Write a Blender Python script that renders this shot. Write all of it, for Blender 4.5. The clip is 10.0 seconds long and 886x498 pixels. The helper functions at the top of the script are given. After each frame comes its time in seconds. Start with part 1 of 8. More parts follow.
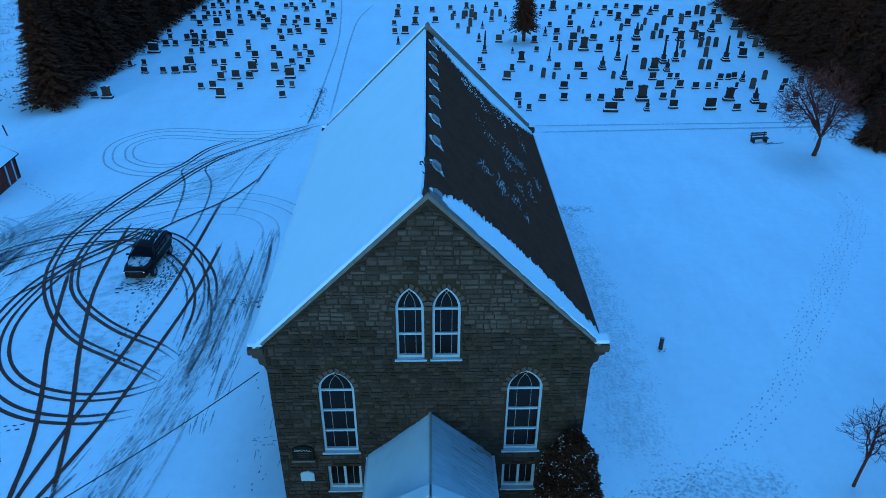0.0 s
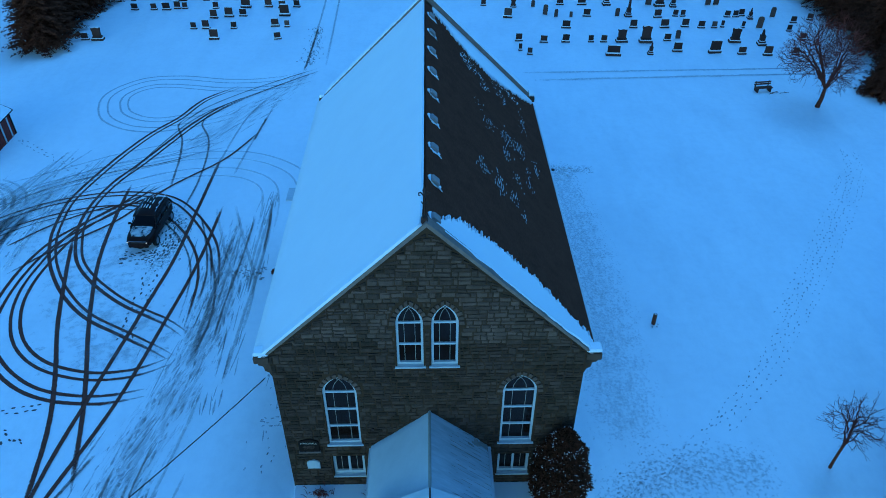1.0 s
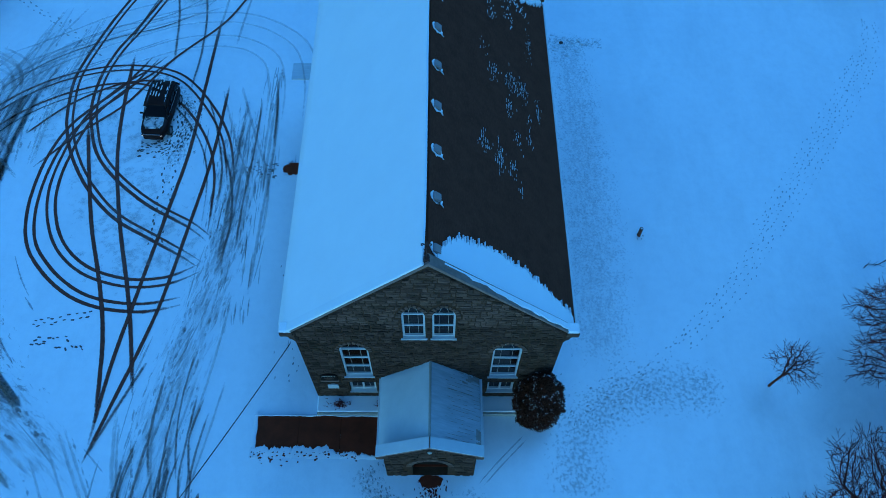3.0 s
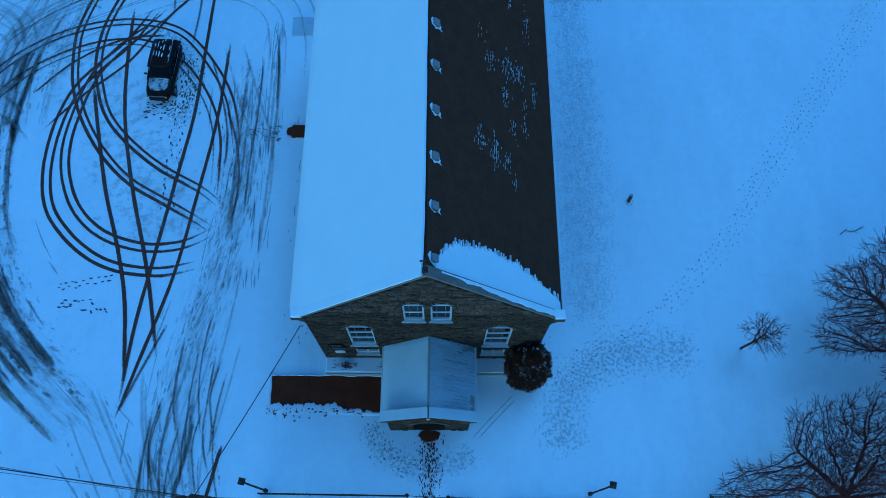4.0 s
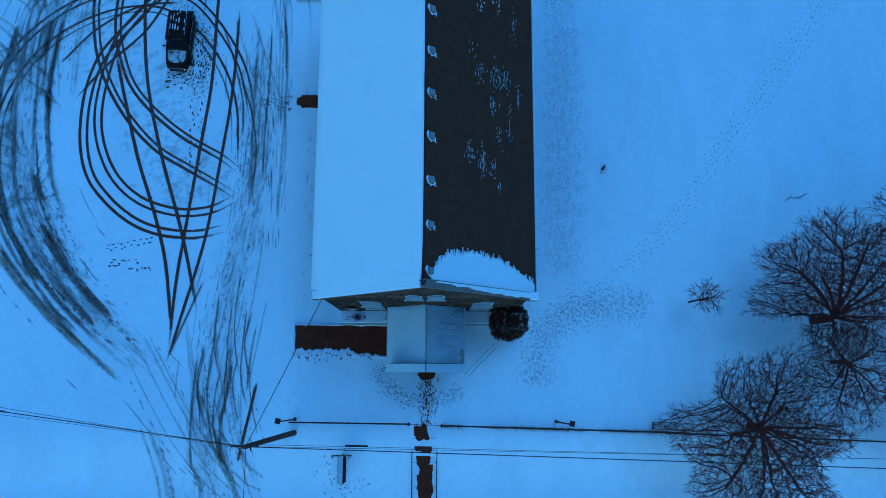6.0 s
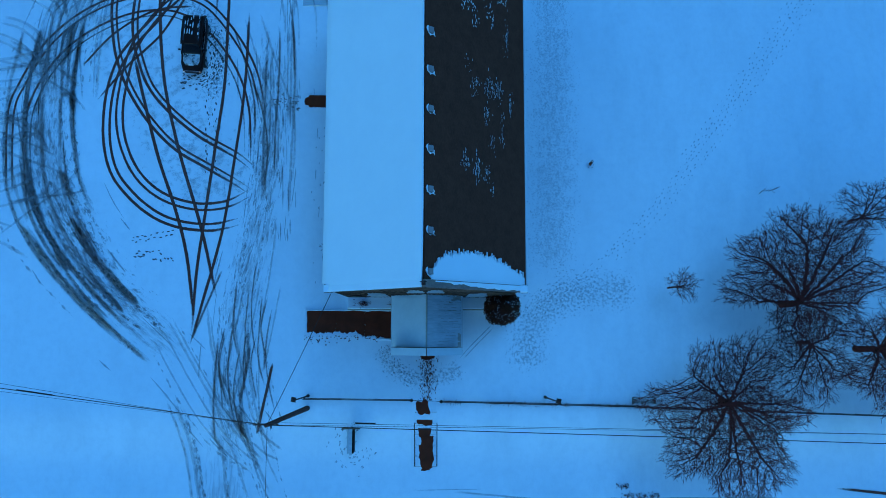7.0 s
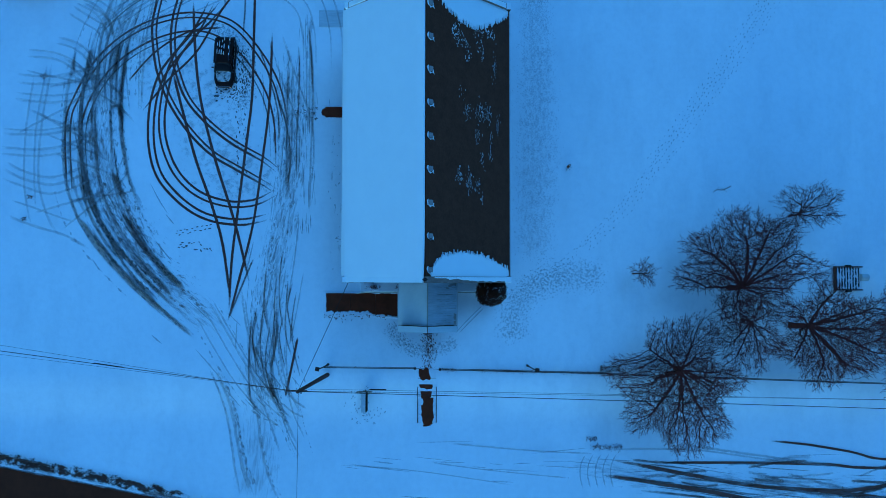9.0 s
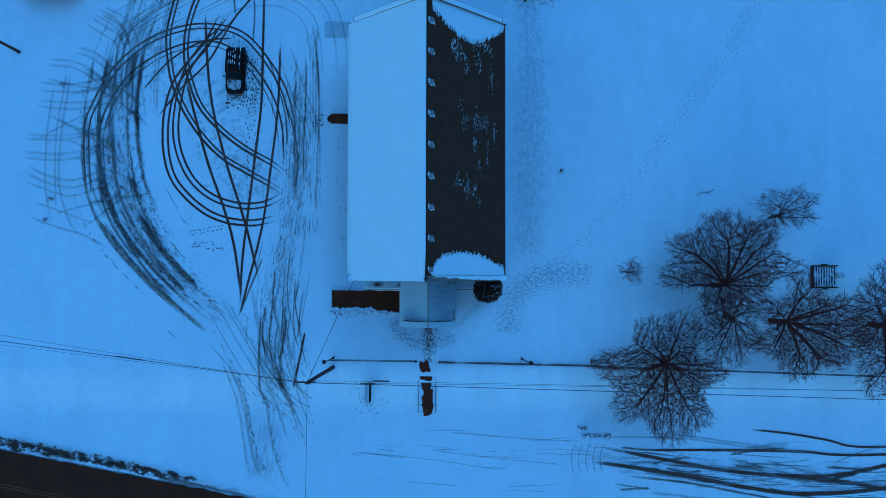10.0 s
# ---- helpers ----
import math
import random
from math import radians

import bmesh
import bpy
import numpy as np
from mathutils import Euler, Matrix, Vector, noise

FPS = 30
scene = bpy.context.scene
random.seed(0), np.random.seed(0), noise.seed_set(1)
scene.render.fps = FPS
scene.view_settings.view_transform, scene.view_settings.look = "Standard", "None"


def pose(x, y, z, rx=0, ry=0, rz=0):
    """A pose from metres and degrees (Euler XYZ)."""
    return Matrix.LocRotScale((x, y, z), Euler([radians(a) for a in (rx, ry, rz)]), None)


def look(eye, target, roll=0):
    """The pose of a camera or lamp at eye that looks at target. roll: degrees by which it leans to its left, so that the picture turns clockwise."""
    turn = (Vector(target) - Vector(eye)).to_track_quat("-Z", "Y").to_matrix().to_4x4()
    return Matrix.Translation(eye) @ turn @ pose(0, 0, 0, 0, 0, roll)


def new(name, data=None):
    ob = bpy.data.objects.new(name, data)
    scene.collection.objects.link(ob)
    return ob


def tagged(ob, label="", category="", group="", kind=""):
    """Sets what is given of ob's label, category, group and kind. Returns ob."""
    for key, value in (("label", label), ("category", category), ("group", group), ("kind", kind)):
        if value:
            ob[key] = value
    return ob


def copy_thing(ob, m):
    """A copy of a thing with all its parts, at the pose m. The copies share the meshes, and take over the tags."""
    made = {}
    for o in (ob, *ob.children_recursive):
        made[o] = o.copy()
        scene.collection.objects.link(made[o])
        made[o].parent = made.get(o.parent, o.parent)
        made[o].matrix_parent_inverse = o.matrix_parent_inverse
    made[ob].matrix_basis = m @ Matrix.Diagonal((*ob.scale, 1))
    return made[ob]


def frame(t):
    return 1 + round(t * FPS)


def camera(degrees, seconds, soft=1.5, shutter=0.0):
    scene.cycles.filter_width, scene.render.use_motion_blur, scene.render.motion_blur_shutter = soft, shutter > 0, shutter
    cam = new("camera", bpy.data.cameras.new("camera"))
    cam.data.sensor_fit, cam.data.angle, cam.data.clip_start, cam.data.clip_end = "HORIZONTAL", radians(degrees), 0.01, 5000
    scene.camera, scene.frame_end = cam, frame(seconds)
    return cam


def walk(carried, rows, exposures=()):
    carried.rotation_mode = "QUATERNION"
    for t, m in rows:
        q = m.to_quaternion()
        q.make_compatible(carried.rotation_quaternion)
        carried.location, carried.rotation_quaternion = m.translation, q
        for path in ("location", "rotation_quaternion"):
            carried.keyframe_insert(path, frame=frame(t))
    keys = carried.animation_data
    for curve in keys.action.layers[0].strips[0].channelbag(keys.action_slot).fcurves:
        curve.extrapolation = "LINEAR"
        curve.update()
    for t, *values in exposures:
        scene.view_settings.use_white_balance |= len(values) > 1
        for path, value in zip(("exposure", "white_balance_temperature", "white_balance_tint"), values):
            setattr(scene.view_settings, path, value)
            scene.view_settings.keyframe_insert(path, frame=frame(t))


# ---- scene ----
cam = camera(62.8, 10.0, soft=0.85)
PATH = [
    (0, (-0.009, 0.647, 27.18), (0.026, 2.368, 26.161), 0.2),
    (0.5, (0.028, 1.488, 28.825), (0.06, 3.151, 27.715), 0.2),
    (1, (0.062, 2.537, 30.978), (0.096, 4.116, 29.75), 0.2),
    (1.5, (0.264, 3.895, 33.467), (0.287, 5.355, 32.1), 0.2),
    (2, (0.307, 5.534, 35.905), (0.325, 6.859, 34.408), 0.3),
    (2.5, (0.338, 7.288, 38.487), (0.354, 8.467, 36.872), 0.6),
    (3, (0.308, 9.113, 41.006), (0.322, 10.137, 39.288), 0.9),
    (4.5, (0.492, 14.327, 47.989), (0.507, 14.952, 46.089), 1.7),
    (5, (0.534, 15.88, 50.366), (0.551, 16.399, 48.434), 2.2),
    (5.5, (0.538, 17.494, 52.808), (0.557, 17.91, 50.852), 2.9),
    (6, (0.435, 18.779, 55.206), (0.46, 19.115, 53.235), 4.6),
    (7.5, (0.68, 22.159, 62.847), (0.699, 22.317, 60.853), 6.9),
    (8, (0.97, 23.514, 65.446), (0.98, 23.617, 63.449), 5.6),
    (8.5, (0.793, 23.87, 68.155), (0.809, 23.953, 66.157), 10.7),
    (9, (0.606, 23.663, 70.928), (0.628, 23.745, 68.929), 15.1),
    (9.5, (0.333, 24.341, 73.588), (0.362, 24.402, 71.59), 25.8),
    (10, (0.368, 24.124, 75.012), (0.397, 24.188, 73.013), 24.5),
]
EXPOSURES = [(0.0, 0.98, 6500, 10), (3.0, 0.85, 6380, 8.6), (7.5, 0.75, 6370, 8.4), (10.0, 0.65, 6370, 8.4)]
walk(cam, [(t, look(eye, target, roll)) for t, eye, target, roll in PATH], EXPOSURES)

# ---- light: blue dusk under an even winter sky ----
world = bpy.data.worlds.new("dusk_sky")
scene.world = world
world.use_nodes = True
_wn = world.node_tree
_sky = _wn.nodes.new("ShaderNodeTexSky")
_sky.sky_type = "NISHITA"
_sky.sun_disc = False
_sky.sun_elevation = radians(14)
_sky.sun_rotation = radians(200)
_sky.ozone_density = 6.0
_tint = _wn.nodes.new("ShaderNodeMix")
_tint.data_type, _tint.blend_type = "RGBA", "MULTIPLY"
_tint.inputs["Factor"].default_value = 1.0
_tint.inputs["B"].default_value = (0.40, 1.0, 1.25, 1)
_wn.links.new(_sky.outputs["Color"], _tint.inputs["A"])
_wn.links.new(_tint.outputs["Result"], _wn.nodes["Background"].inputs["Color"])
_wn.nodes["Background"].inputs["Strength"].default_value = 0.12
sun_data = bpy.data.lights.new("sun", "SUN")
sun_data.energy, sun_data.angle, sun_data.color = 0.6, radians(30), (0.075, 0.39, 1.0)
sun = new("sun", sun_data)
sun.matrix_world = look((0, 0, 60), (-16, -25, 0))

RNG = random.Random(7)


# ---- materials ----
def material(name, base, rough=0.7, metal=0.0, dark=None, scale=3.0, amount=0.5, bump=0.0, bump_scale=20.0, spec=0.3, per_object=0.0, per_island=0.0, stretch=None):
    """Two-scale mottled surface: base and dark mixed by broad and fine noise, with relief."""
    m = bpy.data.materials.new(name)
    m.use_nodes = True
    nt = m.node_tree
    n, l = nt.nodes, nt.links
    b = n["Principled BSDF"]
    b.inputs["Roughness"].default_value = rough
    b.inputs["Metallic"].default_value = metal
    b.inputs["Specular IOR Level"].default_value = spec
    geo = n.new("ShaderNodeNewGeometry")
    place = geo.outputs["Position"]
    if stretch:
        mp = n.new("ShaderNodeMapping")
        mp.inputs["Scale"].default_value = stretch
        l.new(place, mp.inputs["Vector"])
        place = mp.outputs["Vector"]
    dark = dark or tuple(c * 0.6 for c in base)
    big = n.new("ShaderNodeTexNoise")
    big.inputs["Scale"].default_value = scale
    big.inputs["Detail"].default_value = 6
    big.inputs["Roughness"].default_value = 0.65
    l.new(place, big.inputs["Vector"])
    ramp = n.new("ShaderNodeMapRange")
    ramp.inputs["From Min"].default_value, ramp.inputs["From Max"].default_value = 0.35, 0.68
    ramp.inputs["To Max"].default_value = amount
    l.new(big.outputs["Fac"], ramp.inputs["Value"])
    mix = n.new("ShaderNodeMix")
    mix.data_type = "RGBA"
    mix.inputs["A"].default_value, mix.inputs["B"].default_value = (*base, 1), (*dark, 1)
    l.new(ramp.outputs["Result"], mix.inputs["Factor"])
    colour = mix.outputs["Result"]
    for spread, source in ((per_object, "obj"), (per_island, "isle")):
        if spread:
            if source == "obj":
                rnd = n.new("ShaderNodeObjectInfo").outputs["Random"]
            else:
                rnd = geo.outputs["Random Per Island"]
            mr = n.new("ShaderNodeMapRange")
            mr.inputs["To Min"].default_value, mr.inputs["To Max"].default_value = 1 - spread, 1 + spread
            l.new(rnd, mr.inputs["Value"])
            hs = n.new("ShaderNodeHueSaturation")
            l.new(mr.outputs["Result"], hs.inputs["Value"])
            l.new(colour, hs.inputs["Color"])
            colour = hs.outputs["Color"]
    l.new(colour, b.inputs["Base Color"])
    if bump:
        fine = n.new("ShaderNodeTexNoise")
        fine.inputs["Scale"].default_value = bump_scale
        fine.inputs["Detail"].default_value = 5
        l.new(place, fine.inputs["Vector"])
        bp = n.new("ShaderNodeBump")
        bp.inputs["Strength"].default_value = bump
        bp.inputs["Distance"].default_value = 0.03
        l.new(fine.outputs["Fac"], bp.inputs["Height"])
        l.new(bp.outputs["Normal"], b.inputs["Normal"])
    return m


def see_through(name, base, cover, scale, low=0.35, high=0.6, stretch=None, rough=0.8):
    """A broken film of dirt or slush: patches of base, bare snow showing between them."""
    m = material(name, base, rough, scale=scale * 2, amount=0.6)
    nt = m.node_tree
    n, l = nt.nodes, nt.links
    geo = n.new("ShaderNodeNewGeometry")
    vec = geo.outputs["Position"]
    ns = n.new("ShaderNodeTexNoise")
    ns.inputs["Scale"].default_value = scale
    ns.inputs["Detail"].default_value = 6
    ns.inputs["Roughness"].default_value = 0.7
    l.new(vec, ns.inputs["Vector"])
    mr = n.new("ShaderNodeMapRange")
    mr.inputs["From Min"].default_value, mr.inputs["From Max"].default_value = low, high
    mr.inputs["To Max"].default_value = cover
    l.new(ns.outputs["Fac"], mr.inputs["Value"])
    tr = n.new("ShaderNodeBsdfTransparent")
    mx = n.new("ShaderNodeMixShader")
    l.new(mr.outputs["Result"], mx.inputs["Fac"])
    l.new(tr.outputs["BSDF"], mx.inputs[1])
    l.new(n["Principled BSDF"].outputs["BSDF"], mx.inputs[2])
    l.new(mx.outputs["Shader"], n["Material Output"].inputs["Surface"])
    return m


SNOW = material("snow", (0.84, 0.85, 0.87), 0.65, dark=(0.74, 0.76, 0.79), scale=0.25, amount=0.6, bump=0.25, bump_scale=2.5)


def mottle(m, colour, scale, share, stretch=(1, 1, 1)):
    """Adds a second, finer mottling of another colour to a material."""
    n, l = m.node_tree.nodes, m.node_tree.links
    b = n["Principled BSDF"]
    src = b.inputs["Base Color"].links[0].from_socket
    geo = n.new("ShaderNodeNewGeometry")
    mp = n.new("ShaderNodeMapping")
    mp.inputs["Scale"].default_value = stretch
    l.new(geo.outputs["Position"], mp.inputs["Vector"])
    ns = n.new("ShaderNodeTexNoise")
    ns.inputs["Scale"].default_value = scale
    ns.inputs["Detail"].default_value = 7
    ns.inputs["Roughness"].default_value = 0.75
    l.new(mp.outputs["Vector"], ns.inputs["Vector"])
    mr = n.new("ShaderNodeMapRange")
    mr.inputs["From Min"].default_value, mr.inputs["From Max"].default_value = 0.45, 0.75
    mr.inputs["To Max"].default_value = share
    l.new(ns.outputs["Fac"], mr.inputs["Value"])
    mx = n.new("ShaderNodeMix")
    mx.data_type = "RGBA"
    mx.inputs["B"].default_value = (*colour, 1)
    l.new(mr.outputs["Result"], mx.inputs["Factor"])
    l.new(src, mx.inputs["A"])
    l.new(mx.outputs["Result"], b.inputs["Base Color"])


GROUND_SNOW = material("ground_snow", (0.92, 0.93, 0.94), 0.7, dark=(0.83, 0.85, 0.88), scale=0.10, amount=0.7, bump=0.30, bump_scale=2.2)
mottle(GROUND_SNOW, (0.56, 0.57, 0.58), 1.6, 0.15)
mottle(GROUND_SNOW, (0.56, 0.57, 0.58), 0.35, 0.24, (1.0, 0.35, 1.0))
SNOW_ROOF = material("roof_snow", (0.85, 0.87, 0.88), 0.6, dark=(0.79, 0.81, 0.83), scale=0.5, amount=0.5, bump=0.15, bump_scale=4)
SNOW_THIN = material("thin_snow", (0.62, 0.65, 0.67), 0.6, dark=(0.42, 0.44, 0.45), scale=2.0, amount=0.8, stretch=(0.35, 2.2, 0.35), bump=0.1, bump_scale=12)
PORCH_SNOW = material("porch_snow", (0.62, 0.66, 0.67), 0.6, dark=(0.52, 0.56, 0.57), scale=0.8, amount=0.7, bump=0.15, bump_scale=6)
STONE = material("rubble_stone", (0.134, 0.076, 0.057), 0.95, dark=(0.066, 0.035, 0.025), scale=1.1, amount=0.75, bump=0.7, bump_scale=14, spec=0.05, per_object=0.42, per_island=0.42)
DRESSED = material("dressed_stone", (0.155, 0.085, 0.060), 0.9, dark=(0.10, 0.056, 0.040), scale=4, amount=0.7, bump=0.4, bump_scale=18, spec=0.15, per_object=0.2)
MORTAR = material("mortar", (0.088, 0.041, 0.022), 0.95, dark=(0.060, 0.029, 0.016), scale=1.3, amount=0.9, bump=0.5, bump_scale=25, spec=0.1)
COPING = material("coping_stone", (0.28, 0.185, 0.15), 0.9, dark=(0.18, 0.115, 0.092), scale=3, amount=0.8, bump=0.3)
SHINGLE = material("dark_shingle", (0.140, 0.046, 0.028), 1.0, dark=(0.098, 0.032, 0.020), scale=1.5, amount=0.8, bump=0.5, bump_scale=30, spec=0.0, per_object=0.25, per_island=0.25)
mottle(SHINGLE, (0.20, 0.078, 0.050), 9.0, 0.40, (1, 0.5, 2.5))
mottle(STONE, (0.040, 0.030, 0.010), 0.7, 0.5)
mottle(STONE, (0.21, 0.095, 0.055), 5.0, 0.3)
WHITE = material("white_paint", (0.54, 0.56, 0.57), 0.45, dark=(0.43, 0.45, 0.46), scale=3, amount=0.5, bump=0.05)
WHITE_METAL = material("white_metal", (0.72, 0.72, 0.72), 0.35, dark=(0.58, 0.58, 0.57), scale=2, amount=0.5)
LEAD = material("lead_bar", (0.42, 0.38, 0.32), 0.5, dark=(0.3, 0.27, 0.22), scale=6)
IRON = material("black_iron", (0.050, 0.022, 0.016), 0.8, dark=(0.08, 0.033, 0.022), scale=8, amount=0.6, bump=0.2)
ASPHALT = material("wet_asphalt", (0.161, 0.036, 0.018), 0.9, dark=(0.098, 0.025, 0.014), scale=0.8, amount=0.8, bump=0.4, bump_scale=40, spec=0.03)
VENT_GREY = material("vent_grey", (0.33, 0.27, 0.25), 0.8, dark=(0.26, 0.21, 0.19), scale=6)
PORCH_METAL = material("porch_sheet_metal", (0.46, 0.40, 0.36), 0.7, dark=(0.34, 0.26, 0.21), scale=2.5, amount=0.8, spec=0.2)
DECK = material("wet_brown_paving", (0.210, 0.039, 0.018), 0.9, dark=(0.119, 0.027, 0.014), scale=0.9, amount=0.8, bump=0.3, bump_scale=18, spec=0.03)
WOOD = material("weathered_wood", (0.20, 0.125, 0.075), 0.85, dark=(0.11, 0.07, 0.045), scale=5, amount=0.8, bump=0.4, bump_scale=30, stretch=(1, 1, 0.15))
POLE = material("utility_pole_wood", (0.143, 0.049, 0.033), 0.95, dark=(0.078, 0.029, 0.019), scale=5, amount=0.8, bump=0.4, bump_scale=30, stretch=(1, 1, 0.1))
BARK = material("bark", (0.200, 0.050, 0.031), 1.0, dark=(0.085, 0.026, 0.016), scale=4, amount=0.8, bump=0.5, bump_scale=25, spec=0.0)
TWIG = material("twig_bark", (0.250, 0.056, 0.042), 1.0, dark=(0.145, 0.034, 0.026), scale=2, amount=0.7, spec=0.0)
NEEDLE = material("conifer_needles", (0.185, 0.048, 0.026), 1.0, dark=(0.115, 0.030, 0.016), scale=1.5, amount=0.8, spec=0.0, per_island=0.25)
CEDAR = material("cedar_foliage", (0.115, 0.034, 0.018), 1.0, dark=(0.052, 0.018, 0.010), scale=3, amount=0.8, spec=0.0, per_island=0.4)
RED = material("red_boards", (0.26, 0.03, 0.02), 0.8, dark=(0.17, 0.02, 0.014), scale=3, amount=0.7, bump=0.2)
GRANITE = material("dark_granite", (0.070, 0.025, 0.017), 0.8, dark=(0.042, 0.017, 0.012), scale=6, amount=0.6, bump=0.1, per_object=0.35)
GREY_STONE = material("grey_marble", (0.12, 0.060, 0.044), 0.8, dark=(0.075, 0.038, 0.029), scale=4, amount=0.8, bump=0.2, per_object=0.25)
CAR_PAINT = material("black_car_paint", (0.024, 0.009, 0.007), 0.38, dark=(0.036, 0.013, 0.010), scale=2, amount=0.4, spec=0.10)
RUBBER = material("tyre_rubber", (0.02, 0.017, 0.016), 0.85, scale=9, bump=0.2)
CHROME = material("chrome", (0.55, 0.55, 0.56), 0.2, metal=1.0, amount=0.2)
RIM = material("alloy_rim", (0.25, 0.25, 0.26), 0.35, metal=0.8, amount=0.4)
SIGN_BOARD = material("dark_sign_board", (0.030, 0.016, 0.012), 0.9, dark=(0.020, 0.012, 0.010), scale=4, spec=0.05)
PLAQUE = material("pale_plaque", (0.55, 0.50, 0.44), 0.7, dark=(0.45, 0.41, 0.36), scale=5)
YELLOW = material("road_paint", (0.42, 0.075, 0.012), 0.7, dark=(0.20, 0.045, 0.015), scale=3, amount=0.9)
def slush(name, base, dark, flow, low, high, cover, edge=1.0, fine=0.0):
    """A broken film of slush on a band: noise that runs with the band, thinning to its sides and ends."""
    m = material(name, base, 0.9, dark=dark, scale=2.5, amount=0.9, spec=0.05)
    n, l = m.node_tree.nodes, m.node_tree.links

    def calc(op, a, b=None):
        k = n.new("ShaderNodeMath")
        k.operation = op
        for s, v in enumerate((a, b)):
            if v is None:
                continue
            if isinstance(v, (int, float)):
                k.inputs[s].default_value = v
            else:
                l.new(v, k.inputs[s])
        return k.outputs["Value"]
    uv = n.new("ShaderNodeUVMap")
    uv.uv_map = "flow"
    mp = n.new("ShaderNodeMapping")
    mp.inputs["Scale"].default_value = (flow[0], flow[1], 1)
    l.new(uv.outputs["UV"], mp.inputs["Vector"])
    ns = n.new("ShaderNodeTexNoise")
    ns.inputs["Scale"].default_value = 1.0
    ns.inputs["Detail"].default_value = 5
    ns.inputs["Roughness"].default_value = 0.66
    l.new(mp.outputs["Vector"], ns.inputs["Vector"])
    value = ns.outputs["Fac"]
    if fine:
        geo = n.new("ShaderNodeNewGeometry")
        f = n.new("ShaderNodeTexNoise")
        f.inputs["Scale"].default_value = fine
        f.inputs["Detail"].default_value = 4
        l.new(geo.outputs["Position"], f.inputs["Vector"])
        value = calc("ADD", calc("MULTIPLY", value, 0.5), calc("MULTIPLY", f.outputs["Fac"], 0.5))
    fd = n.new("ShaderNodeUVMap")
    fd.uv_map = "fade"
    sp = n.new("ShaderNodeSeparateXYZ")
    l.new(fd.outputs["UV"], sp.inputs["Vector"])
    across = calc("ABSOLUTE", calc("SUBTRACT", calc("MULTIPLY", sp.outputs["X"], 2.0), 1.0))
    side = calc("SUBTRACT", 1.0, calc("POWER", across, 2.0))
    ends = calc("MINIMUM", 1.0, calc("MULTIPLY", calc("MINIMUM", sp.outputs["Y"], calc("SUBTRACT", 1.0, sp.outputs["Y"])), 7.0))
    fade = calc("SUBTRACT", calc("MULTIPLY", side, ends), 1.0)
    value = calc("ADD", value, calc("MULTIPLY", fade, edge))
    mr = n.new("ShaderNodeMapRange")
    mr.inputs["From Min"].default_value, mr.inputs["From Max"].default_value = low, high
    mr.inputs["To Max"].default_value = cover
    l.new(value, mr.inputs["Value"])
    tr = n.new("ShaderNodeBsdfTransparent")
    mx = n.new("ShaderNodeMixShader")
    l.new(mr.outputs["Result"], mx.inputs["Fac"])
    l.new(tr.outputs["BSDF"], mx.inputs[1])
    l.new(n["Principled BSDF"].outputs["BSDF"], mx.inputs[2])
    l.new(mx.outputs["Shader"], n["Material Output"].inputs["Surface"])
    return m


TRACK = slush("tyre_slush", (0.195, 0.062, 0.044), (0.115, 0.040, 0.029), (5.0, 0.7), -0.22, 0.16, 0.97, 0.66, 7.0)
TRACK_SOFT = slush("faint_tyre_slush", (0.17, 0.085, 0.065), (0.12, 0.055, 0.04), (5.0, 0.5), 0.10, 0.52, 0.75, 0.5, 5.0)
TRACK_PALE = slush("packed_snow_track", (0.40, 0.37, 0.36), (0.30, 0.27, 0.26), (4.0, 0.8), 0.10, 0.50, 0.40, 0.40, 3.5)
DASH = slush("broken_tyre_slush", (0.16, 0.080, 0.066), (0.10, 0.046, 0.037), (2.0, 1.8), 0.50, 0.56, 0.66, 0.20)
DASH_PALE = slush("broken_packed_snow", (0.30, 0.25, 0.24), (0.20, 0.15, 0.14), (2.0, 1.5), 0.48, 0.56, 0.46, 0.20)
# dark colour stands for the shade and dirt inside footprints
PRINT = material("footprint_shade_and_dirt", (0.17, 0.125, 0.115), 0.9, dark=(0.085, 0.060, 0.055), scale=2, amount=0.9)


def glass(name, tint):
    m = bpy.data.materials.new(name)
    m.use_nodes = True
    b = m.node_tree.nodes["Principled BSDF"]
    b.inputs["Base Color"].default_value = (*tint, 1)
    b.inputs["Roughness"].default_value = 0.1
    b.inputs["Specular IOR Level"].default_value = 0.35
    return m


PANE = glass("dark_window_glass", (0.016, 0.007, 0.005))
PANE.node_tree.nodes["Principled BSDF"].inputs["Specular IOR Level"].default_value = 0.2
CAR_GLASS = glass("car_glass", (0.006, 0.004, 0.004))
CAR_GLASS.node_tree.nodes["Principled BSDF"].inputs["Specular IOR Level"].default_value = 0.2
LENS = bpy.data.materials.new("lit_lamp_lens")
LENS.use_nodes = True
LENS.node_tree.nodes["Principled BSDF"].inputs["Emission Color"].default_value = (1.0, 0.85, 0.7, 1)
LENS.node_tree.nodes["Principled BSDF"].inputs["Emission Strength"].default_value = 1.0


# ---- mesh helpers ----
def part(name, bm, mat, parent=None, label="", smooth=False):
    me = bpy.data.meshes.new(name)
    bm.normal_update()
    bm.to_mesh(me)
    bm.free()
    me.materials.append(mat)
    if smooth:
        me.shade_smooth()
    ob = new(name, me)
    if parent:
        ob.parent = parent
    if label:
        ob["label"] = label
    return ob


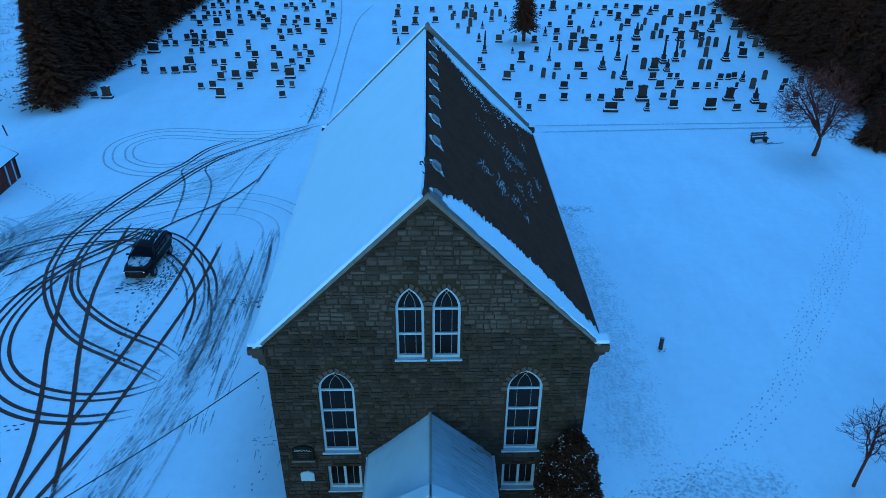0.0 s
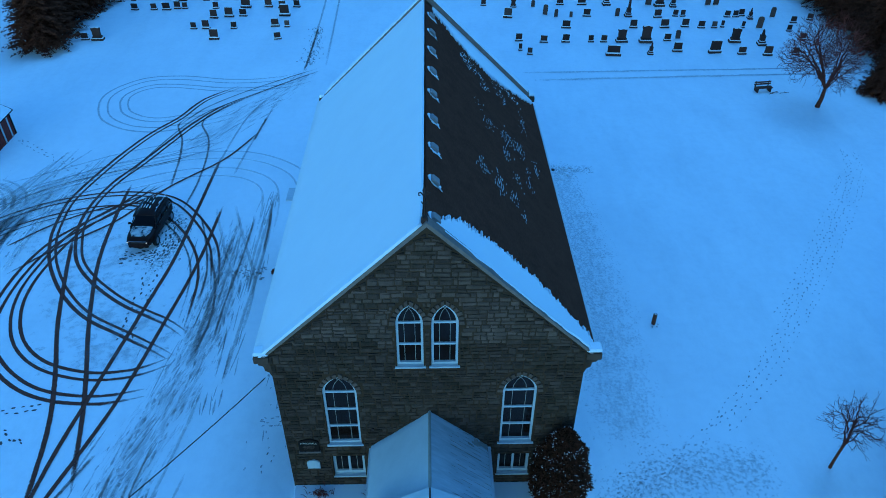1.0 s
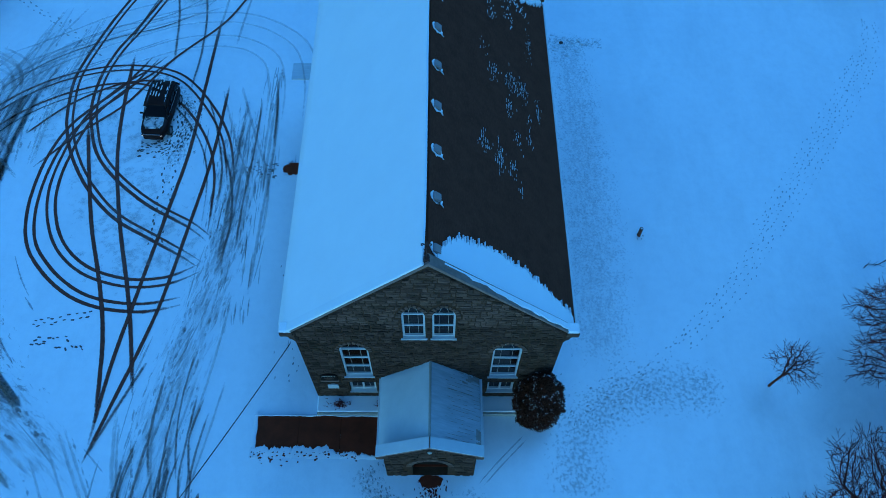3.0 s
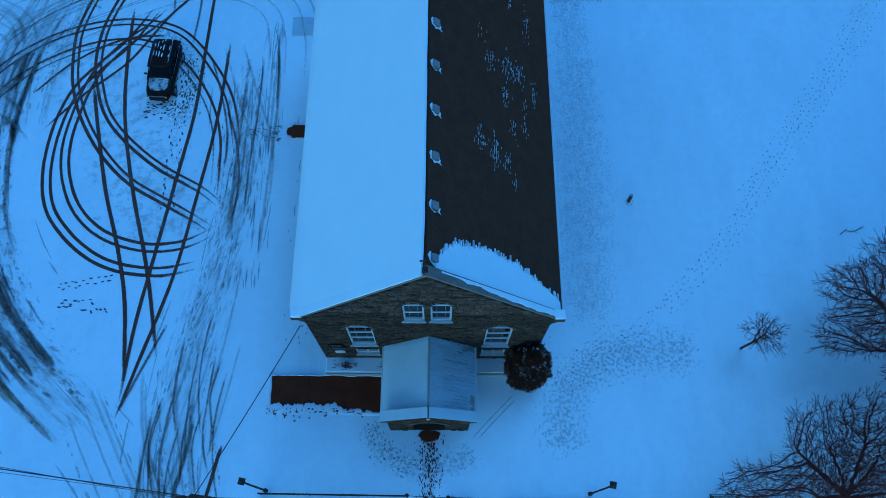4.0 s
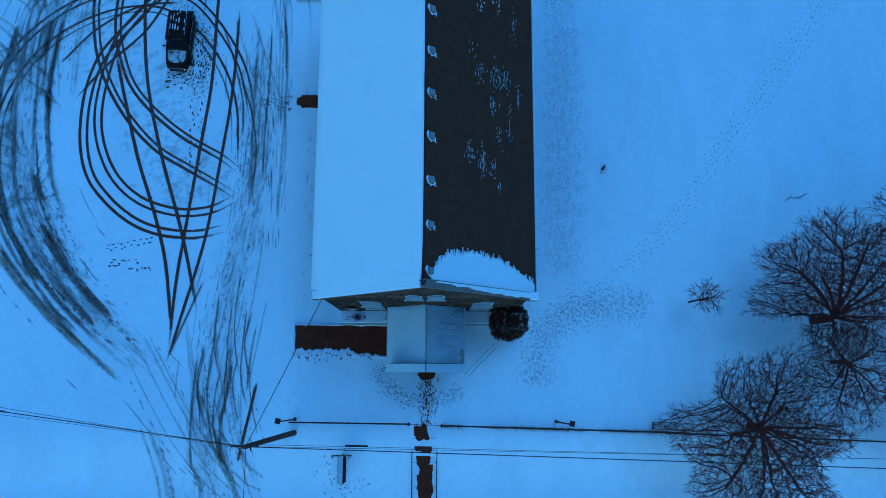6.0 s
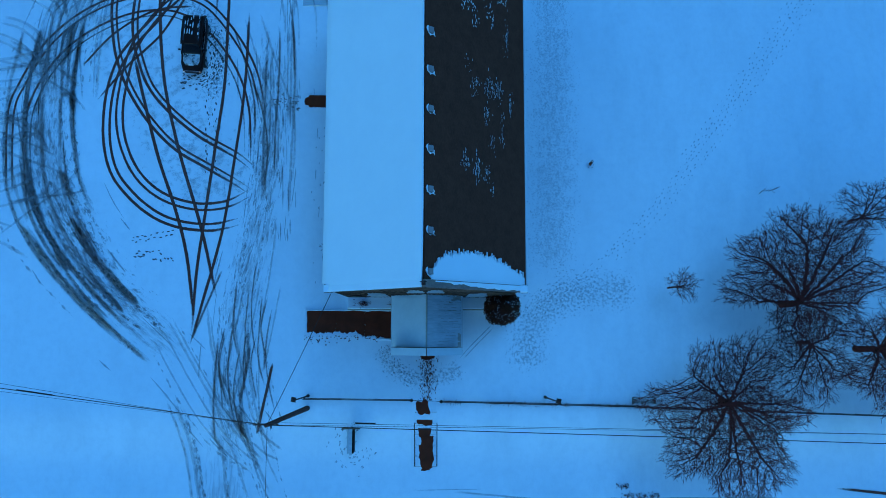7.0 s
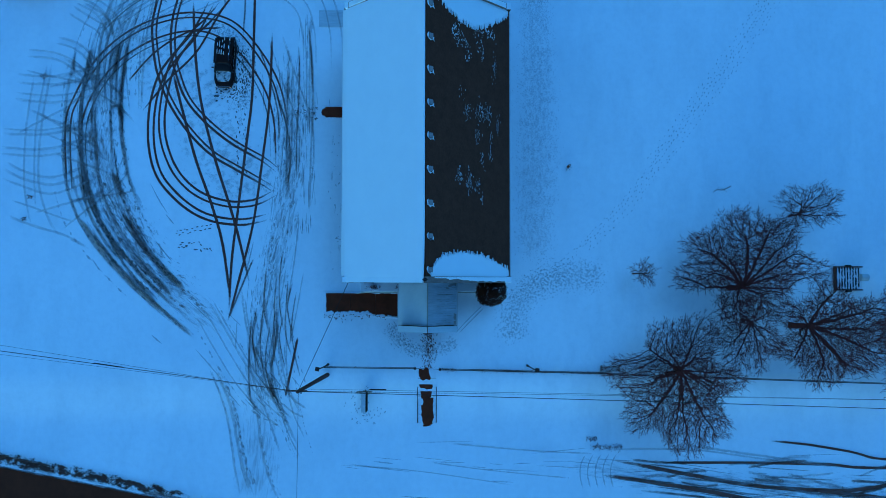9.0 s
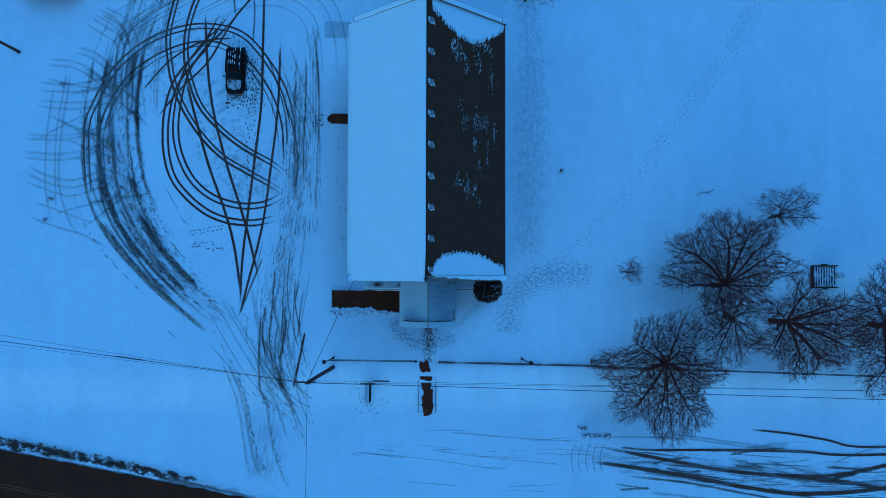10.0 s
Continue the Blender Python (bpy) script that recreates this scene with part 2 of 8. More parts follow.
def empty(name, m=None, label="", category="", group="", kind=""):
    ob = new(name)
    ob.empty_display_size = 0.3
    if m is not None:
        ob.matrix_world = m
    return tagged(ob, label, category, group, kind)


def add_box(bm, x0, x1, y0, y1, z0, z1, m=None, bevel=0.0):
    r = bmesh.ops.create_cube(bm, size=1.0, matrix=Matrix.Translation(((x0 + x1) / 2, (y0 + y1) / 2, (z0 + z1) / 2)) @ Matrix.Diagonal((x1 - x0, y1 - y0, z1 - z0, 1)))
    vs = r["verts"]
    if bevel:
        es = {e for v in vs for e in v.link_edges}
        rb = bmesh.ops.bevel(bm, geom=list(es), offset=bevel, segments=1, affect="EDGES")
        vs = list({v for f in rb["faces"] for v in f.verts} | {v for v in vs if v.is_valid})
    if m is not None:
        bmesh.ops.transform(bm, matrix=m, verts=vs)
    return vs


def box(x0, x1, y0, y1, z0, z1, bevel=0.0):
    bm = bmesh.new()
    add_box(bm, x0, x1, y0, y1, z0, z1, None, bevel)
    return bm


def add_prism(bm, outline, d0, d1, axis="y"):
    """Extrudes an outline of (u, v): axis y gives (u, d, v); x gives (d, u, v); z gives (u, v, d)."""
    def at(u, v, d):
        return {"y": (u, d, v), "x": (d, u, v), "z": (u, v, d)}[axis]
    a = [bm.verts.new(at(u, v, d0)) for u, v in outline]
    b = [bm.verts.new(at(u, v, d1)) for u, v in outline]
    n = len(outline)
    bm.faces.new(a)
    bm.faces.new(b[::-1])
    for i in range(n):
        bm.faces.new((a[i], b[i], b[(i + 1) % n], a[(i + 1) % n]))
    bmesh.ops.recalc_face_normals(bm, faces=bm.faces)


def prism(outline, d0, d1, axis="y"):
    bm = bmesh.new()
    add_prism(bm, outline, d0, d1, axis)
    return bm


def add_tube(bm, points, radii, sides=6):
    """A tapered tube through points."""
    rings = []
    up = Vector((0.3, 0.2, 1)).normalized()
    pts = [Vector(p) for p in points]
    for i, p in enumerate(pts):
        d = (pts[min(i + 1, len(pts) - 1)] - pts[max(i - 1, 0)]).normalized()
        a = d.cross(up)
        if a.length < 1e-3:
            a = d.cross(Vector((1, 0, 0)))
        a.normalize()
        b = d.cross(a)
        rings.append([bm.verts.new(p + radii[i] * (a * math.cos(2 * math.pi * k / sides) + b * math.sin(2 * math.pi * k / sides))) for k in range(sides)])
    for r0, r1 in zip(rings, rings[1:]):
        for k in range(sides):
            bm.faces.new((r0[k], r0[(k + 1) % sides], r1[(k + 1) % sides], r1[k]))
    bm.faces.new(rings[0][::-1])
    bm.faces.new(rings[-1])


def tube(points, radii, sides=6):
    bm = bmesh.new()
    if not isinstance(radii, (list, tuple)):
        radii = [radii] * len(points)
    add_tube(bm, points, radii, sides)
    return bm


def mesh_object(name, verts, faces, mat, parent=None, smooth=False):
    me = bpy.data.meshes.new(name)
    me.from_pydata(verts, [], faces)
    me.materials.append(mat)
    if smooth:
        me.shade_smooth()
    ob = new(name, me)
    if parent:
        ob.parent = parent
    return ob


def add_uv(ob, flow, fade):
    """Two maps by vertex: metres along and across a band, and its shares from edge to edge."""
    me = ob.data
    order = [lp.vertex_index for lp in me.loops]
    for name, table in (("flow", flow), ("fade", fade)):
        layer = me.uv_layers.new(name=name)
        layer.data.foreach_set("uv", [c for k in order for c in table[k]])


def spline(points, step=0.5):
    """Points of a smooth curve through the given ones."""
    p = [Vector((a[0], a[1], 0)) for a in points]
    out = []
    for i in range(len(p) - 1):
        p0, p1, p2, p3 = p[max(i - 1, 0)], p[i], p[i + 1], p[min(i + 2, len(p) - 1)]
        n = max(2, int((p2 - p1).length / step))
        for k in range(n):
            t = k / n
            out.append(0.5 * (2 * p1 + (p2 - p0) * t + (2 * p0 - 5 * p1 + 4 * p2 - p3) * t * t + (3 * p1 - p0 - 3 * p2 + p3) * t ** 3))
    out.append(p[-1])
    return out


# ---- ground ----
def smooth01(s):
    s = min(1.0, max(0.0, s))
    return s * s * (3 - 2 * s)


def ground_z(x, y):
    bank = -0.75 * smooth01((14.7 - y) / 5.4)
    near = max(0.0, 1 - abs(x) / 140) * max(0.0, 1 - abs(y - 50) / 160)
    swell = 0.05 * noise.noise(Vector((x * 0.12, y * 0.12, 3.1))) + 0.02 * noise.noise(Vector((x * 0.6, y * 0.6, 7.7)))
    return bank + swell * near


def steps_between(a, b, n):
    return [a + (b - a) * i / n for i in range(n)]


def build_ground():
    xs = [-2500, -1200, -600, -300, -180, -120] + steps_between(-90, 90, 260) + [90, 120, 180, 300, 600, 1200, 2500]
    ys = [-2500, -1200, -500, -200, -90, -40] + steps_between(-12, 135, 230) + [135, 160, 200, 300, 600, 1200, 2500]
    verts = [(x, y, ground_z(x, y)) for y in ys for x in xs]
    w = len(xs)
    faces = [(j * w + i, j * w + i + 1, (j + 1) * w + i + 1, (j + 1) * w + i) for j in range(len(ys) - 1) for i in range(w - 1)]
    ob = mesh_object("ground", verts, faces, GROUND_SNOW, smooth=True)
    tagged(ob, "snow-covered level ground falling to a road", "ground", kind="structure")


build_ground()

# ---- church: numbers ----
CX = -0.08
WALL_L, WALL_R = -6.62, 6.46
FRONT, BACK = 23.4, 47.3
EAVE, RIDGE = 9.24, 15.68
HALF = (WALL_R - WALL_L) / 2 + 0.1
SLOPE = (RIDGE - EAVE) / HALF


def roof_z(x):
    return RIDGE - abs(x - CX) * SLOPE


def pointed(cx, half, spring, tip, n=7):
    """The curve of a pointed arch from its left foot to its right foot."""
    rise = tip - spring
    r = (half * half + rise * rise) / (2 * half)
    out = []
    end = math.asin(min(1, rise / r))
    for i in range(n + 1):
        a = end * i / n
        out.append((cx - half + r - r * math.cos(a), spring + r * math.sin(a)))
    return out + [(2 * cx - u, v) for u, v in out[-2::-1]]


def arch_outline(cx, half, sill, spring, tip, n=7):
    return [(cx - half, sill)] + pointed(cx, half, spring, tip, n) + [(cx + half, sill)]


OPENINGS = [
    ("lower", -3.92, 0.74, 3.48, 6.94, 7.96), ("lower", 3.86, 0.74, 3.48, 6.94, 7.96),
    ("upper", -0.82, 0.55, 8.60, 11.00, 12.00), ("upper", 0.60, 0.55, 8.60, 11.00, 12.00),
]
CELLAR = [(-3.88, 0.75, 1.04, 2.60), (3.86, 0.75, 1.04, 2.60)]


def fill_with_holes(outline, holes, y0, y1):
    """A wall plate in x, z between y0 and y1 with openings right through it."""
    bm = bmesh.new()
    for ring in [outline] + holes:
        vs = [bm.verts.new((u, y0, v)) for u, v in ring]
        for i in range(len(vs)):
            bm.edges.new((vs[i], vs[(i + 1) % len(vs)]))
    bmesh.ops.triangle_fill(bm, edges=bm.edges[:], use_beauty=True, use_dissolve=False, normal=(0, -1, 0))
    r = bmesh.ops.extrude_face_region(bm, geom=bm.faces[:])
    bmesh.ops.translate(bm, vec=(0, y1 - y0, 0), verts=[v for v in r["geom"] if isinstance(v, bmesh.types.BMVert)])
    bmesh.ops.recalc_face_normals(bm, faces=bm.faces)
    return bm


church = empty("church", pose(0, 0, 0), "dark rubble-stone country church with a steep half snow-covered roof", "church")


def build_church_shell():
    gable = [(WALL_L, -0.3), (WALL_R, -0.3), (WALL_R, roof_z(WALL_R) + 0.06), (CX, RIDGE + 0.10), (WALL_L, roof_z(WALL_L) + 0.06)]
    holes = [arch_outline(*o[1:]) for o in OPENINGS] + [[(c - h, a), (c + h, a), (c + h, b), (c - h, b)] for c, h, a, b in CELLAR]
    front = part("front_wall", fill_with_holes(gable, holes, FRONT, FRONT + 0.55), MORTAR, church, "front gable of brown rubble stone with pointed windows")
    back = part("back_wall", prism(gable, BACK - 0.55, BACK), MORTAR, church)
    for name, x0, x1 in (("side_wall", WALL_L, WALL_L + 0.5), ("side_wall", WALL_R - 0.5, WALL_R)):
        part(name, box(x0, x1, FRONT + 0.55, BACK - 0.55, -0.3, EAVE - 0.1), MORTAR, church)
    part("floor", box(WALL_L + 0.5, WALL_R - 0.5, FRONT + 0.55, BACK - 0.55, -0.2, 0.1), DECK, church)
    # roof slabs between the two parapets
    over = 0.45
    for side in (-1, 1):
        edge = CX + side * (HALF + over)
        # courses of shingles, each lapping the one below by a thin step
        laps, outline = 46, [(CX, RIDGE)]
        for i in range(1, laps + 1):
            u = CX + (edge - CX) * i / laps
            outline += [(u, roof_z(u)), (u, roof_z(u) - 0.018)] if i < laps else [(u, roof_z(u))]
        outline += [(edge, roof_z(edge) - 0.16), (CX, RIDGE - 0.2)]
        part("roof", prism(outline, FRONT + 0.42, BACK - 0.42), SHINGLE, church, "snow-laden roof slope" if side < 0 else "dark shingled roof slope with patches of snow")
        part("gutter", tube([(edge + side * 0.06, FRONT + 0.45, roof_z(edge) - 0.13), (edge + side * 0.06, BACK - 0.45, roof_z(edge) - 0.13)], 0.07, 8), WHITE_METAL, church, "thin white eaves gutter")
    # parapets with coping, kneelers and corbels
    for y0, y1 in ((FRONT - 0.06, FRONT + 0.44), (BACK - 0.44, BACK + 0.06)):
        for side in (-1, 1):
            edge = CX + side * (HALF + 0.16)
            t = 0.20 if y0 < FRONT else 0.42
            outline = [(CX, RIDGE + 0.10), (CX, RIDGE + t + 0.1), (edge, roof_z(edge) + t), (edge, roof_z(edge) + 0.06)]
            part("coping", prism(outline, y0, y1), COPING, church, "sloping grey coping stone")
            k0, k1 = edge - side * 0.25, edge + side * 0.38
            part("kneeler", box(min(k0, k1), max(k0, k1), y0 - 0.03, y1 + 0.05, roof_z(edge) - 0.18, roof_z(edge) + 0.16, 0.03), STONE, church)
            w = WALL_L if side < 0 else WALL_R
            prof = [(w, 8.02), (w, EAVE - 0.05), (w + side * 0.52, EAVE - 0.05), (w + side * 0.50, 8.73), (w + side * 0.30, 8.66), (w + side * 0.26, 8.40), (w + side * 0.10, 8.30)]
            part("corbel", prism(prof, y0 + 0.08, y1 - 0.02), STONE, church, "stepped stone corbel under the kneeler")
    return front


front_wall = build_church_shell()


def build_windows():
    for k, (kind, cx, half, sill, spring, tip) in enumerate(OPENINGS):
        y = FRONT + 0.16
        win = part("window", prism(arch_outline(cx, half - 0.05, sill + 0.05, spring, tip - 0.06), y + 0.05, y + 0.07), PANE, church, "tall pointed church window with white frame")
        # outer frame as a ring
        bm = fill_with_holes(arch_outline(cx, half, sill, spring, tip), [arch_outline(cx, half - 0.10, sill + 0.13, spring, tip - 0.14)], y - 0.06, y + 0.09)
        part("window_frame", bm, WHITE, win)
        part("window_sill", box(cx - half - 0.09, cx + half + 0.09, FRONT - 0.09, y + 0.1, sill - 0.07, sill + 0.02, 0.015), WHITE, win)
        rails = {"lower": (spring - 0.05, 5.77, 4.62), "upper": (spring - 0.05, 9.75)}[kind]
        for z in rails:
            part("rail", box(cx - half + 0.1, cx + half - 0.1, y - 0.03, y + 0.06, z - 0.048, z + 0.048, 0.01), WHITE, win)
        # slim leads: two uprights, crossing in the head
        third = half * 0.40
        for s in (-1, 1):
            arc = [(cx + s * third, y + 0.03, sill + 0.15), (cx + s * third, y + 0.03, spring)]
            for i in range(1, 7):
                a = i / 6
                arc.append((cx + s * (third - a ** 1.7 * third * 1.9), y + 0.03, spring + (tip - spring - 0.2) * math.sin(a * 1.45)))
            part("lead_bar", tube(arc, 0.012, 4), LEAD, win)
        # dressed arch stones
        c = pointed(cx, half + 0.02, spring - 0.02, tip + 0.04, 12)
        o = pointed(cx, half + 0.27, spring - 0.05, tip + 0.31, 12)
        for i in range(0, 24, 2):
            bm = bmesh.new()
            quad = [c[i], c[i + 2], o[i + 2], o[i]]
            mu, mv = sum(q[0] for q in quad) / 4, sum(q[1] for q in quad) / 4
            # shrink across the joint, vary the length
            lng = RNG.uniform(0.80, 1.02)
            k = RNG.uniform(0.50, 0.68)
            a0, a1, b1, b0 = [Vector(q) for q in quad]
            mid_a, mid_b = (a0 + a1) / 2, (b0 + b1) / 2
            far = [mid_a + (mid_b - mid_a) * lng + (b - mid_b) * k for b in (b1, b0)]
            near = [mid_a + (a - mid_a) * 0.8 for a in (a0, a1)]
            quad = [tuple(q) for q in near + far]
            add_prism(bm, quad, FRONT - 0.045 - 0.03 * RNG.random(), FRONT + 0.1)
            part("arch_stone", bm, DRESSED, front_wall)
    for cx, half, z0, z1 in CELLAR:
        y = FRONT + 0.24
        win = part("cellar_window", box(cx - half + 0.04, cx + half - 0.04, y + 0.05, y + 0.07, z0 + 0.04, z1 - 0.04), PANE, church, "small two-light basement window in white frame")
        bm = fill_with_holes([(cx - half, z0), (cx + half, z0), (cx + half, z1), (cx - half, z1)],
                             [[(cx - half + 0.13, z0 + 0.17), (cx - 0.055, z0 + 0.17), (cx - 0.055, z1 - 0.08), (cx - half + 0.13, z1 - 0.08)],
                              [(cx + 0.055, z0 + 0.17), (cx + half - 0.13, z0 + 0.17), (cx + half - 0.13, z1 - 0.08), (cx + 0.055, z1 - 0.08)]], y - 0.05, y + 0.08)
        part("window_frame", bm, WHITE, win)
        part("window_sill", box(cx - half - 0.05, cx + half + 0.05, FRONT - 0.04, y + 0.02, z0 - 0.06, z0 + 0.02, 0.01), WHITE, win)
        for s in (-1, 1):
            part("lead_bar", tube([(cx + s * 0.36, y + 0.03, z0 + 0.15), (cx + s * 0.36, y + 0.03, z1 - 0.08)], 0.014, 4), LEAD, win)


build_windows()


# ---- roof snow, vents, finial ----
def slope_point(side, u, y, lift):
    """A point on a roof slope: u metres from the ridge line, lifted off it."""
    nx, nz = SLOPE / math.hypot(1, SLOPE), 1 / math.hypot(1, SLOPE)
    x = CX + side * u
    return (x + side * nx * lift, y, RIDGE - u * SLOPE + nz * lift)


def build_left_snow():
    bm = bmesh.new()
    us = [0.0 + (HALF + 0.50) * i / 16 for i in range(16)] + [HALF + 0.46, HALF + 0.50]
    start = FRONT + 0.7
    ys = [FRONT - v for v in (0.045, -0.15, -0.40, -0.415, -0.43, -0.60)] + [start + (BACK - start - 0.42) * j / 48 for j in range(49)]
    grid = []
    for j, y in enumerate(ys):
        row = []
        for i, u in enumerate(us):
            # even snow, level with the coping's top at the front, with a narrow slit behind the coping
            lift = 0.14 + (0.02 + 0.075 * (1 - u / HALF)) * math.exp(-max(0.0, y - FRONT - 0.5) / 1.5) + 0.02 * noise.noise(Vector((u, y * 0.5, 0))) * smooth01((y - FRONT) / 1.5)
            if j == 3:
                lift -= 0.04
            if i == len(us) - 1:
                lift = 0.05
            uu = u + (0.05 * noise.noise(Vector((y * 0.9, 1, 2))) if i == len(us) - 1 else 0)
            if y < FRONT + 0.45:
                uu = min(uu, HALF + 0.02 + 0.005 * i)
            row.append(bm.verts.new(slope_point(-1, uu, y, lift)))
        grid.append(row)
    for a, b in zip(grid, grid[1:]):
        for i in range(len(us) - 1):
            bm.faces.new((a[i], a[i + 1], b[i + 1], b[i]))
    bmesh.ops.recalc_face_normals(bm, faces=bm.faces)
    for e in bm.edges:
        e.smooth = not e.is_boundary and not all(abs(v.co.y - FRONT - 0.415) < 0.02 for v in e.verts)
    ob = part("roof_snow_blanket", bm, SNOW_ROOF, None, smooth=True)
    md = ob.modifiers.new("thick", "SOLIDIFY")
    md.thickness = -0.12
    md.offset = -1
    tagged(ob, "smooth blanket of snow on the church roof", "snow", kind="stuff")


build_left_snow()


def add_snow_strip(bm, u0, u1, y0, y1, lift):
    lo, hi = 0.012, lift
    c = [slope_point(1, u, y, h) for h in (lo, hi) for u, y in ((u0, y0), (u1, y0), (u1, y1), (u0, y1))]
    v = [bm.verts.new(p) for p in c]
    for f in ((4, 5, 6, 7), (0, 1, 5, 4), (1, 2, 6, 5), (2, 3, 7, 6), (3, 0, 4, 7)):
        bm.faces.new([v[k] for k in f])


def build_right_snow():
    rng = random.Random(5)
    bm = bmesh.new()
    y_in = FRONT + 0.44
    w = 0.027
    n = int((HALF + 0.4) / w)
    for i in range(n):
        u = i * w
        s = u / HALF
        if s < 0.045 or s > 1.04:
            continue
        reach = 0.45 + 1.45 * math.sin(math.pi * (0.10 + 0.84 * s)) + 0.16 * noise.noise(Vector((u * 2.2, 0, 7))) - 0.20 * rng.random() ** 2 + 0.42 * rng.random() ** 4
        add_snow_strip(bm, u, u + w, y_in, y_in + max(0.12, reach * min(1.0, s / 0.15) ** 0.6), 0.10)
    part_ob = part("roof_snow_drift", bm, SNOW_ROOF)
    tagged(part_ob, "ragged drift of snow behind the front parapet", "snow", kind="stuff")
    bm = bmesh.new()
    y_in = BACK - 0.44
    for i in range(n):
        u = i * w
        s = u / HALF
        if s < 0.05 or s > 1.04:
            continue
        reach = 0.35 + 2.1 * max(0, math.sin(math.pi * min(1, s * 0.95))) ** 1.1 + rng.uniform(-0.3, 0.3)
        add_snow_strip(bm, u, u + w, y_in - max(0.25, reach), y_in, 0.09)
    for k in range(420):
        s = rng.uniform(0.30, 0.95)
        y = y_in - rng.uniform(2.2, 7.5 - 3.5 * abs(s - 0.62) / 0.3)
        if noise.noise(Vector((s * 7, y * 0.5, 4))) > 0.02:
            u = s * HALF
            add_snow_strip(bm, u, u + rng.uniform(0.015, 0.035), y, y + rng.uniform(0.04, 0.18), 0.018)
    ob = part("roof_snow_drift", bm, SNOW_ROOF)
    tagged(ob, "ragged drift of snow before the rear parapet", "snow", kind="stuff")
    bm = bmesh.new()
    # loose patches on the open slope: share of the slope, metres behind the front, half sizes, count
    for s0, d, hu, hy, cnt in ((0.50, 13.8, 0.14, 0.35, 16), (0.67, 13.9, 0.24, 0.35, 40), (0.77, 14.0, 0.14, 0.4, 26), (0.63, 11.9, 0.12, 0.45, 22), (0.90, 13.2, 0.06, 0.35, 18), (0.40, 8.4, 0.16, 0.3, 26),
                               (0.52, 8.1, 0.12, 0.5, 40), (0.63, 7.7, 0.12, 0.35, 16), (0.69, 7.0, 0.08, 0.3, 7), (0.68, 10.0, 0.15, 0.4, 9), (0.80, 12.0, 0.1, 0.3, 6), (0.80, 10.6, 0.1, 0.3, 8), (0.86, 18.0, 0.12, 0.8, 18), (0.42, 15.1, 0.2, 0.4, 5)):
        for k in range(int(cnt * 1.9)):
            u = s0 * HALF + rng.gauss(0, hu)
            u = round(u / 0.1) * 0.1 + rng.gauss(0, 0.012)
            y = FRONT + d + rng.gauss(0, hy)
            add_snow_strip(bm, u, u + rng.uniform(0.010, 0.022), y, y + rng.uniform(0.05, 0.20), 0.018)
    ob = part("roof_snow_patch", bm, SNOW_THIN)
    tagged(ob, "small broken patches of snow on shingles", "snow", kind="stuff")


build_right_snow()


def build_roof_vent(seed):
    rng = random.Random(seed)
    v = empty("roof_vent", pose(0, 0, 0), "square grey roof vent with snow lodged round it", "roof vent", "vents along the ridge")
    hood = prism([(-0.15, 0.03), (0.29, 0.03), (0.27, 0.13), (0.22, 0.17), (-0.09, 0.17), (-0.15, 0.11)], -0.20, 0.18)
    bmesh.ops.bevel(hood, geom=hood.edges[:], offset=0.015, segments=1, affect="EDGES")
    part("hood", hood, VENT_GREY, v)
    part("flashing", box(-0.20, 0.33, -0.23, 0.21, 0.004, 0.03), IRON, v)
    # snow lodged above the hood and along its front, thinning to a tail downslope
    ring = [(-0.30, 0.06), (-0.24, -0.10), (-0.18, -0.22), (-0.06, -0.28), (0.04, -0.38), (0.10, -0.30), (0.20, -0.31), (0.30, -0.27), (0.50, -0.34), (0.38, -0.22), (0.44, -0.05), (0.36, -0.10), (0.35, 0.05), (0.30, 0.0), (0.24, -0.23), (0.06, -0.25), (-0.10, -0.22), (-0.15, -0.12), (-0.16, 0.06), (-0.12, 0.24), (-0.2, 0.22)]
    ring = [(x + rng.gauss(0, 0.018), y + rng.gauss(0, 0.018)) for x, y in ring]
    part("snow", prism(ring, 0.012, 0.05, "z"), SNOW_ROOF, v)
    return v


def vent_pose(y):
    a = math.degrees(math.atan(SLOPE))
    p = slope_point(1, 0.25, y - 0.06, 0.0)
    return pose(p[0], p[1], p[2], 0, a, 0)


VENT_YS = [24.42 + 2.59 * i for i in range(9)]
_vents = []
for _k, _y in enumerate(VENT_YS):
    if _k < 3:
        _vents.append(build_roof_vent(30 + _k))
        _vents[-1].matrix_world = vent_pose(_y)
    else:
        copy_thing(_vents[_k % 3], vent_pose(_y))


